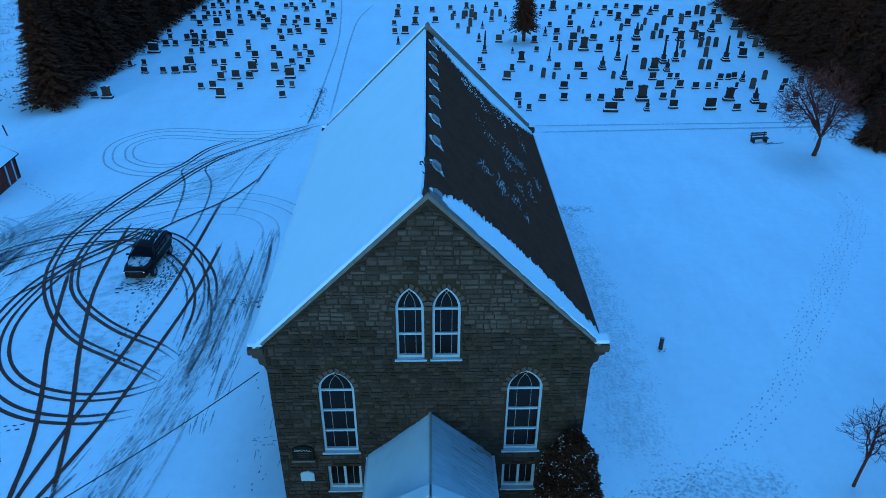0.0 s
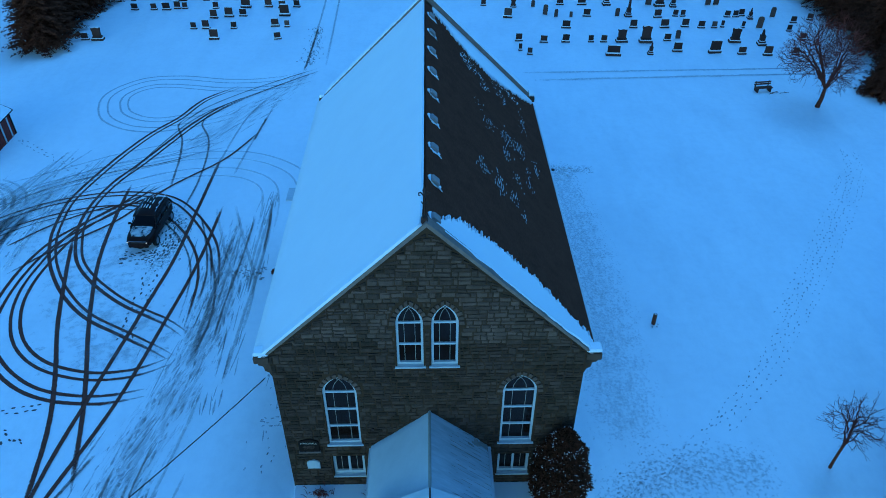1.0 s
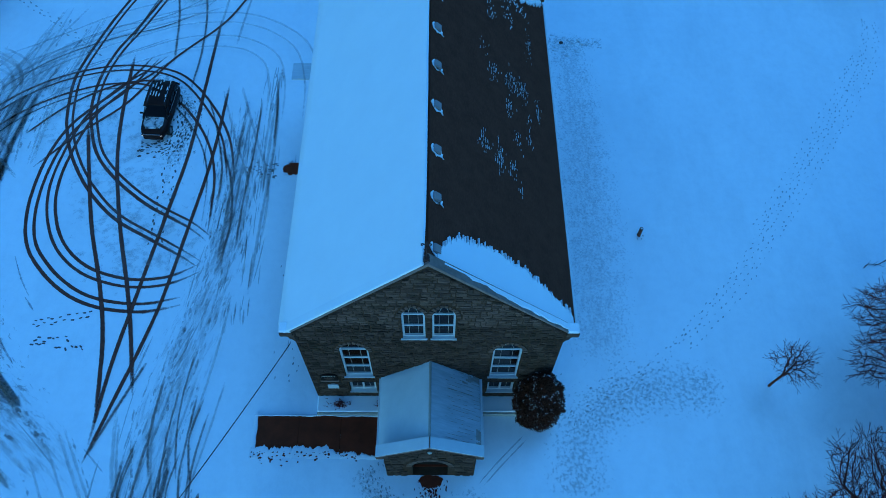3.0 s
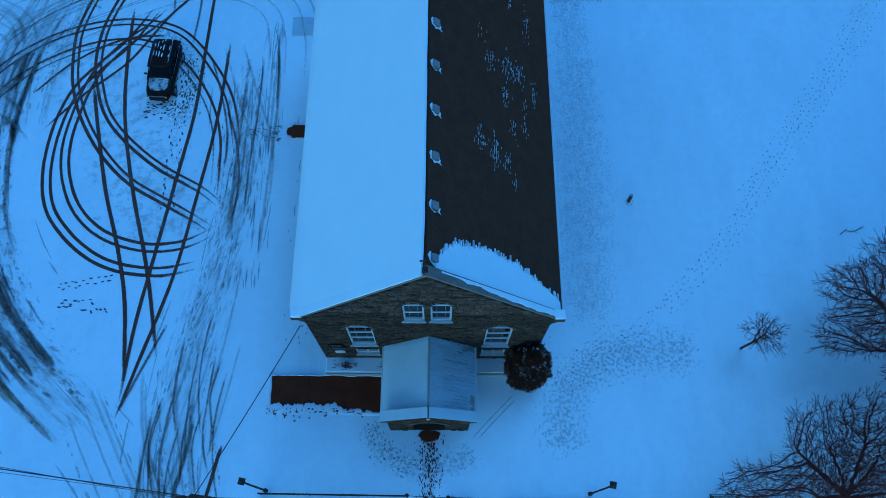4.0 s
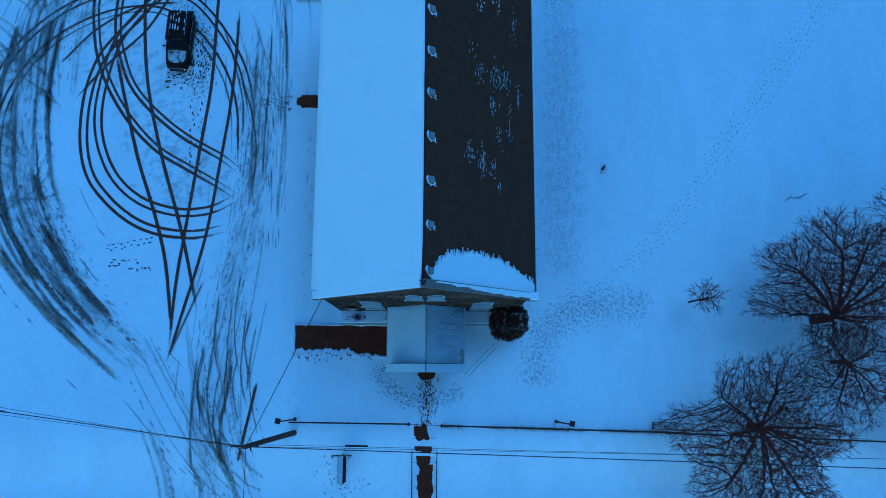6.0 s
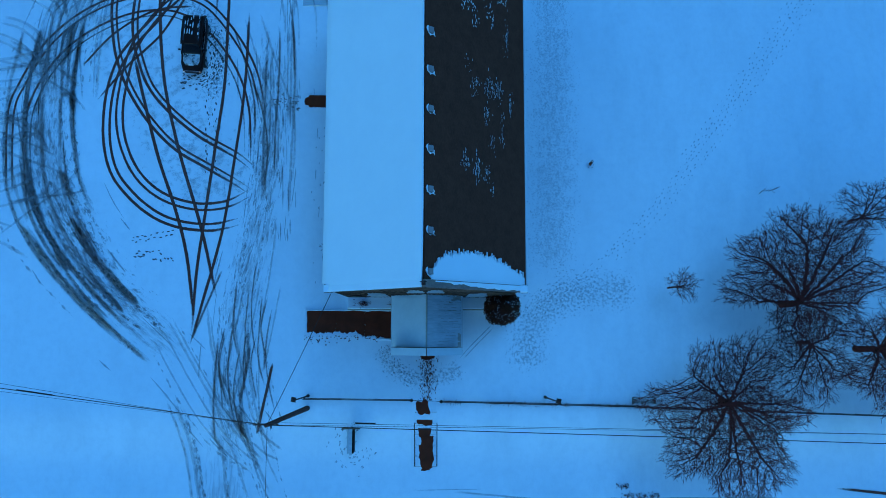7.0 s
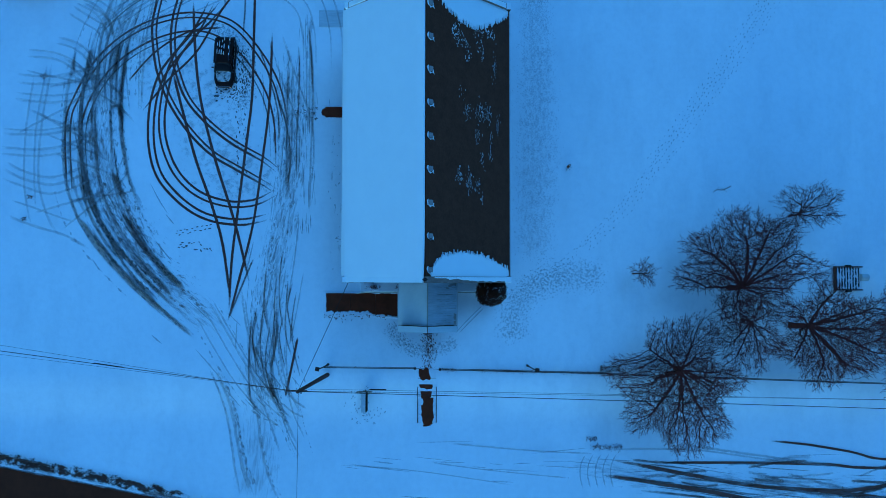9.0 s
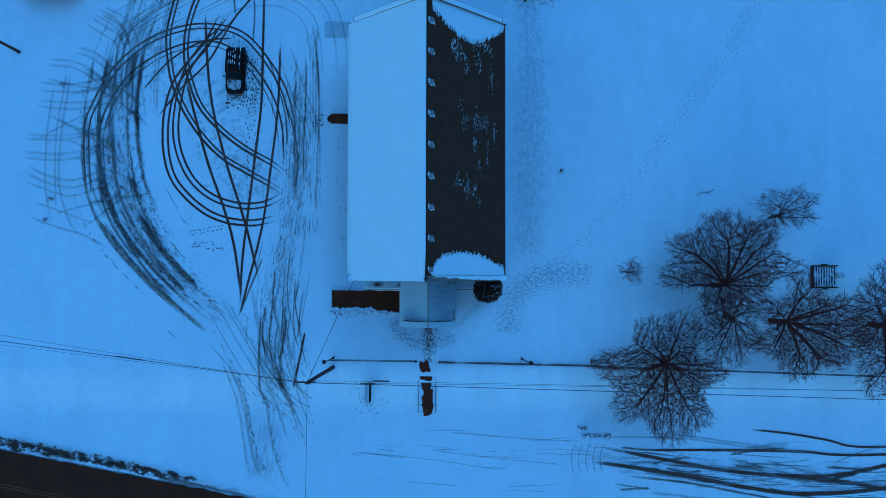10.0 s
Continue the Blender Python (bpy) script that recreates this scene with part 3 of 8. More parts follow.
def build_finial():
    f = empty("finial", pose(CX - 0.06, FRONT + 0.2, RIDGE + 0.3), "small black iron fleur-de-lis finial on the gable", "finial")
    part("foot", prism([(-0.15, -0.16), (0.15, -0.16), (0.08, 0.10), (-0.08, 0.10)], -0.13, 0.13), GRANITE, f, "small dark stone foot")
    part("stem", tube([(0, 0, 0.1), (0, 0, 1.10), (0, 0, 1.36)], [0.026, 0.024, 0.01], 6), IRON, f)
    for s in (-1, 1):
        part("curl", tube([(0, 0, 0.86), (s * 0.05, 0, 1.02), (s * 0.13, 0, 1.11), (s * 0.20, 0, 1.08), (s * 0.20, 0, 1.00), (s * 0.14, 0, 0.98)], [0.024, 0.028, 0.03, 0.028, 0.024, 0.018], 6), IRON, f)
        part("curl", tube([(0, 0, 0.62), (s * 0.07, 0, 0.66), (s * 0.12, 0, 0.73)], [0.026, 0.024, 0.014], 6), IRON, f)
    bm = bmesh.new()
    bmesh.ops.create_icosphere(bm, subdivisions=2, radius=1, matrix=Matrix.Translation((0, 0, 1.17)) @ Matrix.Diagonal((0.065, 0.03, 0.15, 1)))
    part("leaf_tip", bm, IRON, f)
    part("collar", tube([(0, 0, 0.88), (0, 0, 0.93)], 0.05, 8), IRON, f)


build_finial()


def lay_coping_snow(y0, y1, front, side, edge):
    """Snow along one arm of a gable's coping; the front's dark side is nearly bare towards the top."""
    bm = bmesh.new()
    rows = []
    n = 78
    for j in range(n + 1):
        i = j / 3
        x = CX + side * 0.16 + (edge - CX - side * 0.16) * j / n
        z = roof_z(x) + (0.215 if front else 0.435) + 0.085 * (1 - j / n)
        t = 0.075 + 0.025 * noise.noise(Vector((x, y0, 0)))
        ya = y0
        if front:
            if i < 2:
                continue
            ya = y0 + 0.30 * max(0.0, 1 - (i - 2) / 15) + 0.10 + 0.09 * noise.noise(Vector((x * 1.9, 8, 0))) + 0.05 * noise.noise(Vector((x * 6.0, 8, 0)))
            ya = max(y0 + 0.01, min(ya, y1 - 0.12))
            t *= min(1.0, 0.2 + (i - 2) / 16)
        rows.append([bm.verts.new(p) for p in ((x, ya, z), (x, ya + 0.05, z + t), (x, y1 - 0.05, z + t), (x, y1, z - 0.05))])
    for a, b in zip(rows, rows[1:]):
        for k in range(3):
            bm.faces.new((a[k], a[k + 1], b[k + 1], b[k]))
    bm.faces.new(rows[0])
    bm.faces.new(rows[-1])
    bmesh.ops.recalc_face_normals(bm, faces=bm.faces)
    tagged(part("coping_snow", bm, SNOW_ROOF), "strip of snow along the gable coping", "snow", kind="stuff")


def build_coping_snow():
    for y0, y1, front in ((FRONT - 0.05, FRONT + 0.42, True), (BACK - 0.42, BACK + 0.05, False)):
        for side in (-1, 1):
            edge = CX + side * (HALF + 0.1)
            if not (front and side < 0):
                lay_coping_snow(y0, y1, front, side, edge)
            k0, k1 = edge - side * 0.2, edge + side * 0.42
            bm = bmesh.new()
            add_box(bm, min(k0, k1), max(k0, k1), y0 - 0.02, y1 + 0.03, roof_z(edge) + 0.16, roof_z(edge) + 0.34, None, 0.05)
            tagged(part("kneeler_snow", bm, SNOW_ROOF), "cap of snow on a kneeler stone", "snow", kind="stuff")


build_coping_snow()


# ---- porch and what lies before the front ----
P_L, P_R, P_Y0, P_Y1 = -2.45, 2.33, 18.95, 23.4
P_CX, P_EAVE, P_RIDGE = -0.06, 3.25, 5.60


def parapet_z(x):
    """The underside of the porch's front coping, flatter than its roof."""
    return 5.74 - abs(x - P_CX) * 0.60


def porch_z(x):
    return P_RIDGE - abs(x - P_CX) * (P_RIDGE - P_EAVE) / 2.62


porch = empty("porch", pose(P_CX, P_Y0, 0), "small stone entrance porch with thinly snowed metal roof", "porch")
porch.matrix_world = pose(0, 0, 0)


def build_porch():
    gable = [(P_L, -0.2), (P_R, -0.2), (P_R, parapet_z(P_R)), (P_CX, parapet_z(P_CX)), (P_L, parapet_z(P_L))]
    door = arch_outline(P_CX, 0.95, 0.05, 1.9, 3.05)
    fw = part("front_wall", fill_with_holes(gable, [door], P_Y0, P_Y0 + 0.45), MORTAR, porch, "stone gable with an arched doorway")
    for x0, x1 in ((P_L, P_L + 0.4), (P_R - 0.4, P_R)):
        part("side_wall", box(x0, x1, P_Y0 + 0.45, P_Y1, -0.2, P_EAVE + 0.12), MORTAR, porch)
    part("floor", box(P_L + 0.4, P_R - 0.4, P_Y0 + 0.45, P_Y1, -0.1, 0.12), DECK, porch)
    part("door", prism(arch_outline(P_CX, 0.95, 0.13, 1.9, 3.05), P_Y0 + 0.55, P_Y0 + 0.62), SIGN_BOARD, porch, "dark recessed double door")
    for side in (-1, 1):
        edge = P_CX + side * 2.66
        out = [(P_CX, P_RIDGE + 0.06), (edge, porch_z(edge) + 0.06), (edge, porch_z(edge) - 0.05), (P_CX, P_RIDGE - 0.05)]
        part("roof", prism(out, P_Y0 + 0.44, P_Y1), PORCH_METAL, porch, "snow-dusted ribbed metal roof slope")
        e2 = P_CX + side * 2.70
        out = [(P_CX, parapet_z(P_CX)), (P_CX, parapet_z(P_CX) + 0.2), (e2, parapet_z(e2) + 0.2), (e2, parapet_z(e2))]
        part("coping", prism(out, P_Y0 - 0.14, P_Y0 + 0.44), COPING, porch, "coping stone")
        k = sorted((e2 - side * 0.35, e2 + side * 0.06))
        part("kneeler", box(k[0], k[1], P_Y0 - 0.14, P_Y0 + 0.34, parapet_z(e2) - 0.34, parapet_z(e2) - 0.01, 0.04), DRESSED, porch)
        g = P_CX + side * 2.74
        part("gutter", box(g - 0.07, g + 0.07, P_Y0 + 0.36, P_Y1 - 0.02, porch_z(g) - 0.06, porch_z(g) + 0.06, 0.02), WHITE_METAL, porch, "white eaves gutter")
    part("ridge_cap", tube([(P_CX, P_Y0 + 0.45, P_RIDGE + 0.10), (P_CX, P_Y1, P_RIDGE + 0.10)], 0.07, 6), LEAD, porch)
    # round lamp over the doorway
    bm = bmesh.new()
    bmesh.ops.create_uvsphere(bm, u_segments=12, v_segments=8, radius=0.12, matrix=Matrix.Translation((P_CX, P_Y0 - 0.08, 4.85)) @ Matrix.Diagonal((1, 0.6, 1, 1)))
    part("lamp", bm, PLAQUE, porch, "round pale lamp glass", smooth=True)
    # standing seams on the dark side
    for i in range(12):
        y = P_Y0 + 0.65 + i * 0.33
        part("seam", tube([(P_CX + 0.1, y, porch_z(P_CX + 0.1) + 0.075), (P_CX + 2.62, y, porch_z(P_CX + 2.62) + 0.075)], 0.018, 4), PORCH_METAL, porch)
    # door arch stones
    c, o = pointed(P_CX, 0.98, 1.9, 3.08, 10), pointed(P_CX, 1.30, 1.9, 3.45, 10)
    for i in range(0, 20, 2):
        quad = [c[i], c[i + 2], o[i + 2], o[i]]
        mu, mv = sum(q[0] for q in quad) / 4, sum(q[1] for q in quad) / 4
        part("arch_stone", prism([(mu + (u - mu) * 0.92, mv + (v - mv) * 0.92) for u, v in quad], P_Y0 - 0.05, P_Y0 + 0.1), DRESSED, fw)
    return fw


porch_wall = build_porch()


def snow_sheet(name, corner, du, dv, nu, nv, thick, mat, label, skip=None, wobble=0.02):
    """A thin uneven sheet of snow spanned by du and dv from corner, with bare gaps where skip says so."""
    corner, du, dv = Vector(corner), Vector(du), Vector(dv)
    nrm = du.cross(dv).normalized()
    bm = bmesh.new()
    vs = {}
    for j in range(nv):
        for i in range(nu):
            if skip and skip((i + 0.5) / nu, (j + 0.5) / nv):
                continue
            ring = []
            for a, b in ((i, j), (i + 1, j), (i + 1, j + 1), (i, j + 1)):
                if (a, b) not in vs:
                    h = thick * (0.4 if a in (0, nu) or b in (0, nv) else 1) + wobble * noise.noise(Vector((a * 0.7, b * 0.7, thick * 50)))
                    vs[a, b] = bm.verts.new(corner + du * (a / nu) + dv * (b / nv) + nrm * max(0.006, h))
                ring.append(vs[a, b])
            bm.faces.new(ring)
    ob = part(name, bm, mat, smooth=True)
    tagged(ob, label, "snow", kind="stuff")
    return ob


def build_porch_snow():
    z0, z1 = P_RIDGE + 0.07, porch_z(P_CX - 2.66) + 0.07
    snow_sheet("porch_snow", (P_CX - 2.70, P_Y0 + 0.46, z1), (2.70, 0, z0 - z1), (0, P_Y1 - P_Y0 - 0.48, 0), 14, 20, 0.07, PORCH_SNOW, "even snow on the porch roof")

    def bare(u, v):
        # thin bare lines above the seams, and bare corners at the eave
        line = (v * 18.5) % 1.0 < 0.12 and u > 0.36 + 0.4 * noise.noise(Vector((v * 30, 1, 0))) and noise.noise(Vector((v * 50, u * 7, 3))) > -0.05
        stain = noise.noise(Vector((u * 5, v * 9, 6)))
        return line or (stain > -0.02 and ((u > 0.90 and v < 0.3) or (v > 0.84 and u > 0.60))) or (u > 0.95 and stain > -0.1 and v < 0.22)
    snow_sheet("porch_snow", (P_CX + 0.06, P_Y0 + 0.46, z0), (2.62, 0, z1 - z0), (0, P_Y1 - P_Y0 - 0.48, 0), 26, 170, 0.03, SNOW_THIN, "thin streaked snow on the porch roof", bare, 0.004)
    for side in (-1, 1):
        e = P_CX + side * 2.74
        bm = bmesh.new()
        out = [(P_CX + side * 0.04, parapet_z(P_CX) + 0.205), (P_CX + side * 0.04, parapet_z(P_CX) + 0.26), (e, parapet_z(e) + 0.28), (e, parapet_z(e) + 0.205)]
        add_prism(bm, out, P_Y0 - 0.15, P_Y0 + 0.42)
        tagged(part("porch_coping_snow", bm, PORCH_SNOW), "snow lying along the porch coping", "snow", kind="stuff")


build_porch_snow()


def build_front_bits():
    # raised strip along the foot of the front wall
    bed = empty("planting_bed", None, "narrow raised snow-covered planting bed along the wall", "planting bed")
    for x0, x1 in ((-6.6, -2.5), (2.36, 5.2)):
        part("kerb", box(x0, x1, 22.30, 22.42, -0.1, 0.36, 0.02), LEAD, bed)
        bm = box(x0, x1, 22.42, 23.4, -0.1, 0.42, 0.05)
        part("snow_fill", bm, SNOW, bed)
    # cleared paved ramp beside the porch
    ramp = empty("cleared_walkway", None, "wet dark brown paved walkway cleared of snow", "walkway")
    for x0, x1, z in ((-10.0, -7.6, 0.05), (-7.59, -5.2, 0.07), (-5.19, -2.52, 0.09)):
        y0 = 20.35 if x1 < -7 else (20.2 if x1 < -5 else 20.0)
        part("slab", box(x0, x1, y0, 22.28, -0.1, z, 0.015), DECK, ramp)
    rng = random.Random(11)
    def rough(x, k):
        p = Vector((x, k, 0))
        return noise.noise(p * 0.9) * 0.5 + noise.noise(p * 2.7) * 0.3 + noise.noise(p * 8) * 0.22 + noise.noise(p * 19) * 0.12

    def snow_lip(a, b, n, label):
        """A strip of snow whose second edge is torn."""
        bm = bmesh.new()
        rows = []
        for i in range(n + 1):
            t = i / n
            p, q = a(t), b(t)
            mid = p.lerp(q, 0.75)
            rows.append([bm.verts.new(v) for v in ((p.x, p.y, -0.02), (mid.x, mid.y, 0.135 + 0.02 * rough(t * 30, 9)), (q.x, q.y, 0.09))])
        for r, s in zip(rows, rows[1:]):
            for k in range(2):
                bm.faces.new((r[k], r[k + 1], s[k + 1], s[k]))
        bmesh.ops.recalc_face_normals(bm, faces=bm.faces)
        tagged(part("snow_edge", bm, SNOW, smooth=True), label, "snow", kind="stuff")
    snow_lip(lambda t: Vector((-10.2 + 7.2 * t, 19.75, 0)), lambda t: Vector((-10.2 + 7.2 * t, 20.42 - 0.42 * max(0.0, t - 0.55) / 0.45 + 0.58 * rough(t * 9, 3), 0)), 240, "torn snow edge along the cleared walkway")
    snow_lip(lambda t: Vector((-10.3, 19.9 + 2.6 * t, 0)), lambda t: Vector((-9.95 + 0.10 * rough(t * 4, 5), 19.9 + 2.6 * t, 0)), 60, "torn snow edge at the walkway's end")
    snow_lip(lambda t: Vector((-10.2 + 7.6 * t, 22.42, 0)), lambda t: Vector((-10.2 + 7.6 * t, 22.24 + 0.12 * rough(t * 9, 8), 0)), 160, "torn snow edge under the planting bed")
    bm = bmesh.new()
    for i in range(90):
        x = rng.uniform(-10.2, -4.2)
        y = 20.25 - abs(rng.gauss(0, 0.30)) + 0.25 * rough(x, 3)
        s = rng.uniform(0.02, 0.06)
        bmesh.ops.create_icosphere(bm, subdivisions=1, radius=s, matrix=Matrix.Translation((x, y, 0.10 if y > 19.9 else 0.03)) @ Matrix.Diagonal((1.4, 1, 0.5, 1)))
    tagged(part("mud_crumbs", bm, DECK), "brown crumbs of mud on the snow edge", "mud", kind="stuff")
    # sign board and plaque on the front wall
    sb = empty("wall_sign", None, "dark arched name board with pale lettering", "sign")
    out = [(-6.05, 3.11), (-5.12, 3.11), (-5.12, 3.73)] + [(-5.585 + 0.465 * math.cos(a), 3.73 + 0.22 * math.sin(a)) for a in [math.pi * i / 8 for i in range(1, 8)]] + [(-6.05, 3.73)]
    part("board", prism(out, FRONT - 0.12, FRONT - 0.05), SIGN_BOARD, sb)
    part("ledge", box(-6.08, -5.09, FRONT - 0.16, FRONT - 0.04, 3.04, 3.105), COPING, sb)
    words = bpy.data.curves.new("lettering", "FONT")
    words.body, words.size, words.align_x, words.extrude = "KIRKWALL", 0.155, "CENTER", 0.004
    words.materials.append(PLAQUE)
    letters = new("lettering", words)
    letters.parent = sb
    letters.matrix_basis = pose(-5.585, FRONT - 0.125, 3.66, 90, 0, 0)
    for z, w, h in ((3.53, 0.5, 0.025), (3.45, 0.56, 0.025), (3.33, 0.44, 0.025)):
        part("lettering_bar", box(-5.585 - w / 2, -5.585 + w / 2, FRONT - 0.128, FRONT - 0.121, z - h / 2, z + h / 2), DRESSED, sb)
    pl = empty("date_stone", None, "pale arched stone plaque set in the wall", "plaque")
    out = [(-5.82, 1.79), (-5.22, 1.79), (-5.22, 2.23)] + [(-5.52 + 0.30 * math.cos(a), 2.23 + 0.14 * math.sin(a)) for a in [math.pi * i / 6 for i in range(1, 6)]] + [(-5.82, 2.23)]
    part("plate", prism(out, FRONT - 0.09, FRONT + 0.02), WHITE, pl)
    # small wall vent and the downpipe elbow by the porch
    vt = part("wall_vent", tube([(-2.62, FRONT - 0.10, 4.6), (-2.62, FRONT, 4.6)], 0.07, 8), IRON)
    tagged(vt, "small dark round vent on the wall", "vent")
    # dry shrubs in the bed
    for cx in (-5.3, -2.75):
        bm = bmesh.new()
        for k in range(70):
            a, r = rng.uniform(0, 6.28), rng.uniform(0.1, 0.45)
            p = Vector((cx + rng.gauss(0, 0.22), 22.85 + rng.gauss(0, 0.12), 0.40))
            q = p + Vector((r * math.cos(a) * 0.6, r * math.sin(a) * 0.5, rng.uniform(0.1, 0.35)))
            add_tube(bm, [p, (p + q) / 2 + Vector((0, 0, 0.08)), q], [0.02, 0.015, 0.006], 3)
        tagged(part("dead_shrub", bm, TWIG), "low bare brown shrub in the snow bed", "shrub")
    # trampled dirt on the path from the doorway to the steps
    bm = bmesh.new()
    for k in range(340):
        y = 14.9 + 3.9 * rng.random() ** 0.8
        x = -0.05 + rng.gauss(0, 0.26) + rng.choice((-0.2, 0.2))
        a = rng.uniform(-0.5, 0.5)
        s = rng.uniform(0.03, 0.078)
        z = ground_z(x, y) + 0.012 + k * 0.0001
        pts = [(s * 0.55 * math.cos(t), s * 1.3 * math.sin(t)) for t in [i * math.pi / 3.5 for i in range(7)]]
        bm.faces.new([bm.verts.new((x + u * math.cos(a) - v * math.sin(a), y + u * math.sin(a) + v * math.cos(a), z)) for u, v in pts])
    bm2 = bmesh.new()
    rim = []
    for i in range(30):
        a = 2 * math.pi * i / 30
        k = 1 + 0.35 * noise.noise(Vector((math.cos(a) * 2.5, math.sin(a) * 2.5, 8)))
        rim.append(bm2.verts.new((-0.05 + 0.62 * k * math.cos(a), 18.62 + 0.38 * k * math.sin(a), ground_z(0, 18.6) + 0.03)))
    bm2.faces.new(rim)
    tagged(part("threshold_mud", bm2, DECK), "dark wet mud before the porch door", "mud", kind="stuff")
    tagged(part("path_footprints", bm, DECK), "muddy footprints trodden through snow", "footprints", kind="stuff")


build_front_bits()


# ---- tyre tracks and footprints ----
_level = [0]


def ribbon(name, points, width, mat, label="dark tyre track through thin snow", taper=0.25, wave=0.15):
    """A band on the ground along a smooth curve; its edges are a little uneven."""
    c = spline(points, 0.45)
    _level[0] += 1
    lift = 0.012 + 0.0012 * _level[0]
    verts, faces, flow, fade = [], [], [], []
    n = len(c)
    width = width * 0.98
    for i, p in enumerate(c):
        d = (c[min(i + 1, n - 1)] - c[max(i - 1, 0)]).normalized()
        s = Vector((-d.y, d.x, 0))
        end = min(1.0, min(i, n - 1 - i) / max(1, n * 0.06)) * (1 - taper) + taper
        for k in (-1, 1):
            w = width / 2 * end * (1 + wave * noise.noise(Vector((p.x * 1.3, p.y * 1.3, k * 5 + _level[0]))))
            q = p + s * (k * w)
            verts.append((q.x, q.y, ground_z(q.x, q.y) + lift))
            flow.append((k * w + 7.0 * _level[0], i * 0.45))
            fade.append((0.5 + 0.5 * k, i / max(1, n - 1)))
        if i:
            faces.append((2 * i - 2, 2 * i - 1, 2 * i + 1, 2 * i))
    ob = mesh_object(name, verts, faces, mat)
    add_uv(ob, flow, fade)
    return tagged(ob, label, "tyre track", kind="stuff")


def beside(points, off):
    """The same line moved sideways by off metres."""
    p = [Vector((a[0], a[1], 0)) for a in points]
    out = []
    for i, q in enumerate(p):
        d = (p[min(i + 1, len(p) - 1)] - p[max(i - 1, 0)]).normalized()
        out.append((q.x - d.y * off, q.y + d.x * off))
    return out


LOOP_A = [(-18.4, 68.6), (-21.1, 65.8), (-22.6, 62.1), (-24.2, 59.3), (-25.5, 56.0), (-26.6, 52.2), (-27.3, 48.7), (-27.1, 45.7), (-26.6, 43.4), (-25.5, 40.8), (-23.7, 38.1), (-21.4, 35.8), (-18.7, 34.2), (-16.4, 32.9), (-15.2, 32.1)]
LOOP_B = [(-17.6, 66.0), (-19.6, 63.6), (-21.2, 60.6), (-22.5, 57.2), (-23.7, 54.0), (-24.8, 51.4), (-25.4, 48.7), (-25.4, 45.8), (-24.8, 43.4), (-23.8, 41.1), (-22.0, 39.0), (-19.4, 36.9), (-16.4, 35.2), (-15.0, 34.1)]
RING_A = [(-21.8, 51.0), (-23.4, 47.9), (-25.3, 45.6), (-26.7, 43.4), (-27.45, 40.4), (-27.5, 36.9), (-26.8, 34.0), (-25.4, 32.0), (-23.3, 30.2), (-21.0, 29.2), (-18.1, 28.9), (-15.8, 29.4)]
RING_B = [(-20.3, 50.6), (-21.6, 49.0), (-23.3, 47.3), (-25.0, 44.6), (-25.8, 41.0), (-25.9, 38.1), (-25.2, 35.5), (-23.9, 33.4), (-21.9, 31.9), (-19.3, 31.2), (-17.0, 31.4), (-15.2, 32.3)]
LINE_1 = [(-25.2, 44.0), (-24.3, 40.5), (-22.8, 35.2), (-21.3, 31.1), (-20.1, 27.0), (-19.3, 21.8)]
LINE_2 = [(-23.3, 51.0), (-23.0, 45.5), (-22.3, 40.5), (-20.9, 35.2), (-19.4, 30.6), (-18.4, 27.1), (-17.5, 23.4)]
LINE_3 = [(-17.2, 55.0), (-17.3, 47.6), (-17.4, 41.7), (-17.9, 37.0), (-18.7, 30.0), (-19.2, 25.3), (-19.4, 20.6)]
LINE_4 = [(-15.5, 47.9), (-15.7, 41.1), (-16.4, 34.7), (-17.2, 28.8), (-18.6, 23.0), (-19.5, 19.5)]
ARC_1 = [(-35.3, 32.0), (-35.6, 38.6), (-34.8, 41.5), (-32.8, 45.1), (-29.9, 47.8), (-26.5, 49.4), (-23.0, 49.9), (-19.5, 49.1), (-16.9, 46.5), (-14.8, 42.9), (-13.8, 38.8)]
ARC_2 = [(-33.5, 30.8), (-34.1, 36.9), (-33.6, 40.4), (-31.6, 43.9), (-28.8, 46.3), (-25.3, 47.8), (-21.8, 47.9), (-18.9, 46.1), (-16.5, 42.9), (-15.3, 39.4), (-15.0, 34.7)]
FAR_LOOP = [(-16.6, 62.6), (-19.2, 61.0), (-21.8, 60.0), (-24.4, 59.4), (-27.4, 60.2), (-29.9, 62.6), (-30.8, 66.8), (-28.4, 70.2), (-24.6, 70.9), (-19.2, 70.0), (-14.9, 70.6), (-12.6, 72.0)]


FAR_ARC_A = [(-31.9, 44.8), (-29.9, 46.8), (-27.9, 48.5), (-24.9, 50.3), (-22.5, 51.5), (-19.2, 52.8), (-15.2, 52.8), (-12.3, 51.0), (-11.3, 48.0), (-11.1, 44.1)]
FAR_ARC_B = [(-33.2, 49.0), (-30.9, 50.2), (-28.3, 51.8), (-24.8, 54.0), (-20.2, 56.0), (-17.2, 57.4)]
FAR_ARC_C = [(-15.8, 47.2), (-14.2, 42.5), (-12.8, 38.5), (-12.7, 34.0)]
SWEEP_OUT = [(-33.1, 50.3), (-34.7, 45.9), (-35.6, 40.3), (-35.5, 33.9), (-34.0, 29.3), (-31.0, 25.2), (-27.0, 21.3), (-22.8, 18.0), (-18.5, 14.3), (-15.4, 11.0)]
SWEEP_IN = [(-27.6, 51.0), (-29.2, 46.8), (-29.8, 40.3), (-28.9, 33.9), (-27.3, 30.2), (-25.0, 26.6), (-22.2, 23.4), (-19.3, 20.6), (-16.4, 16.6), (-13.6, 12.4)]


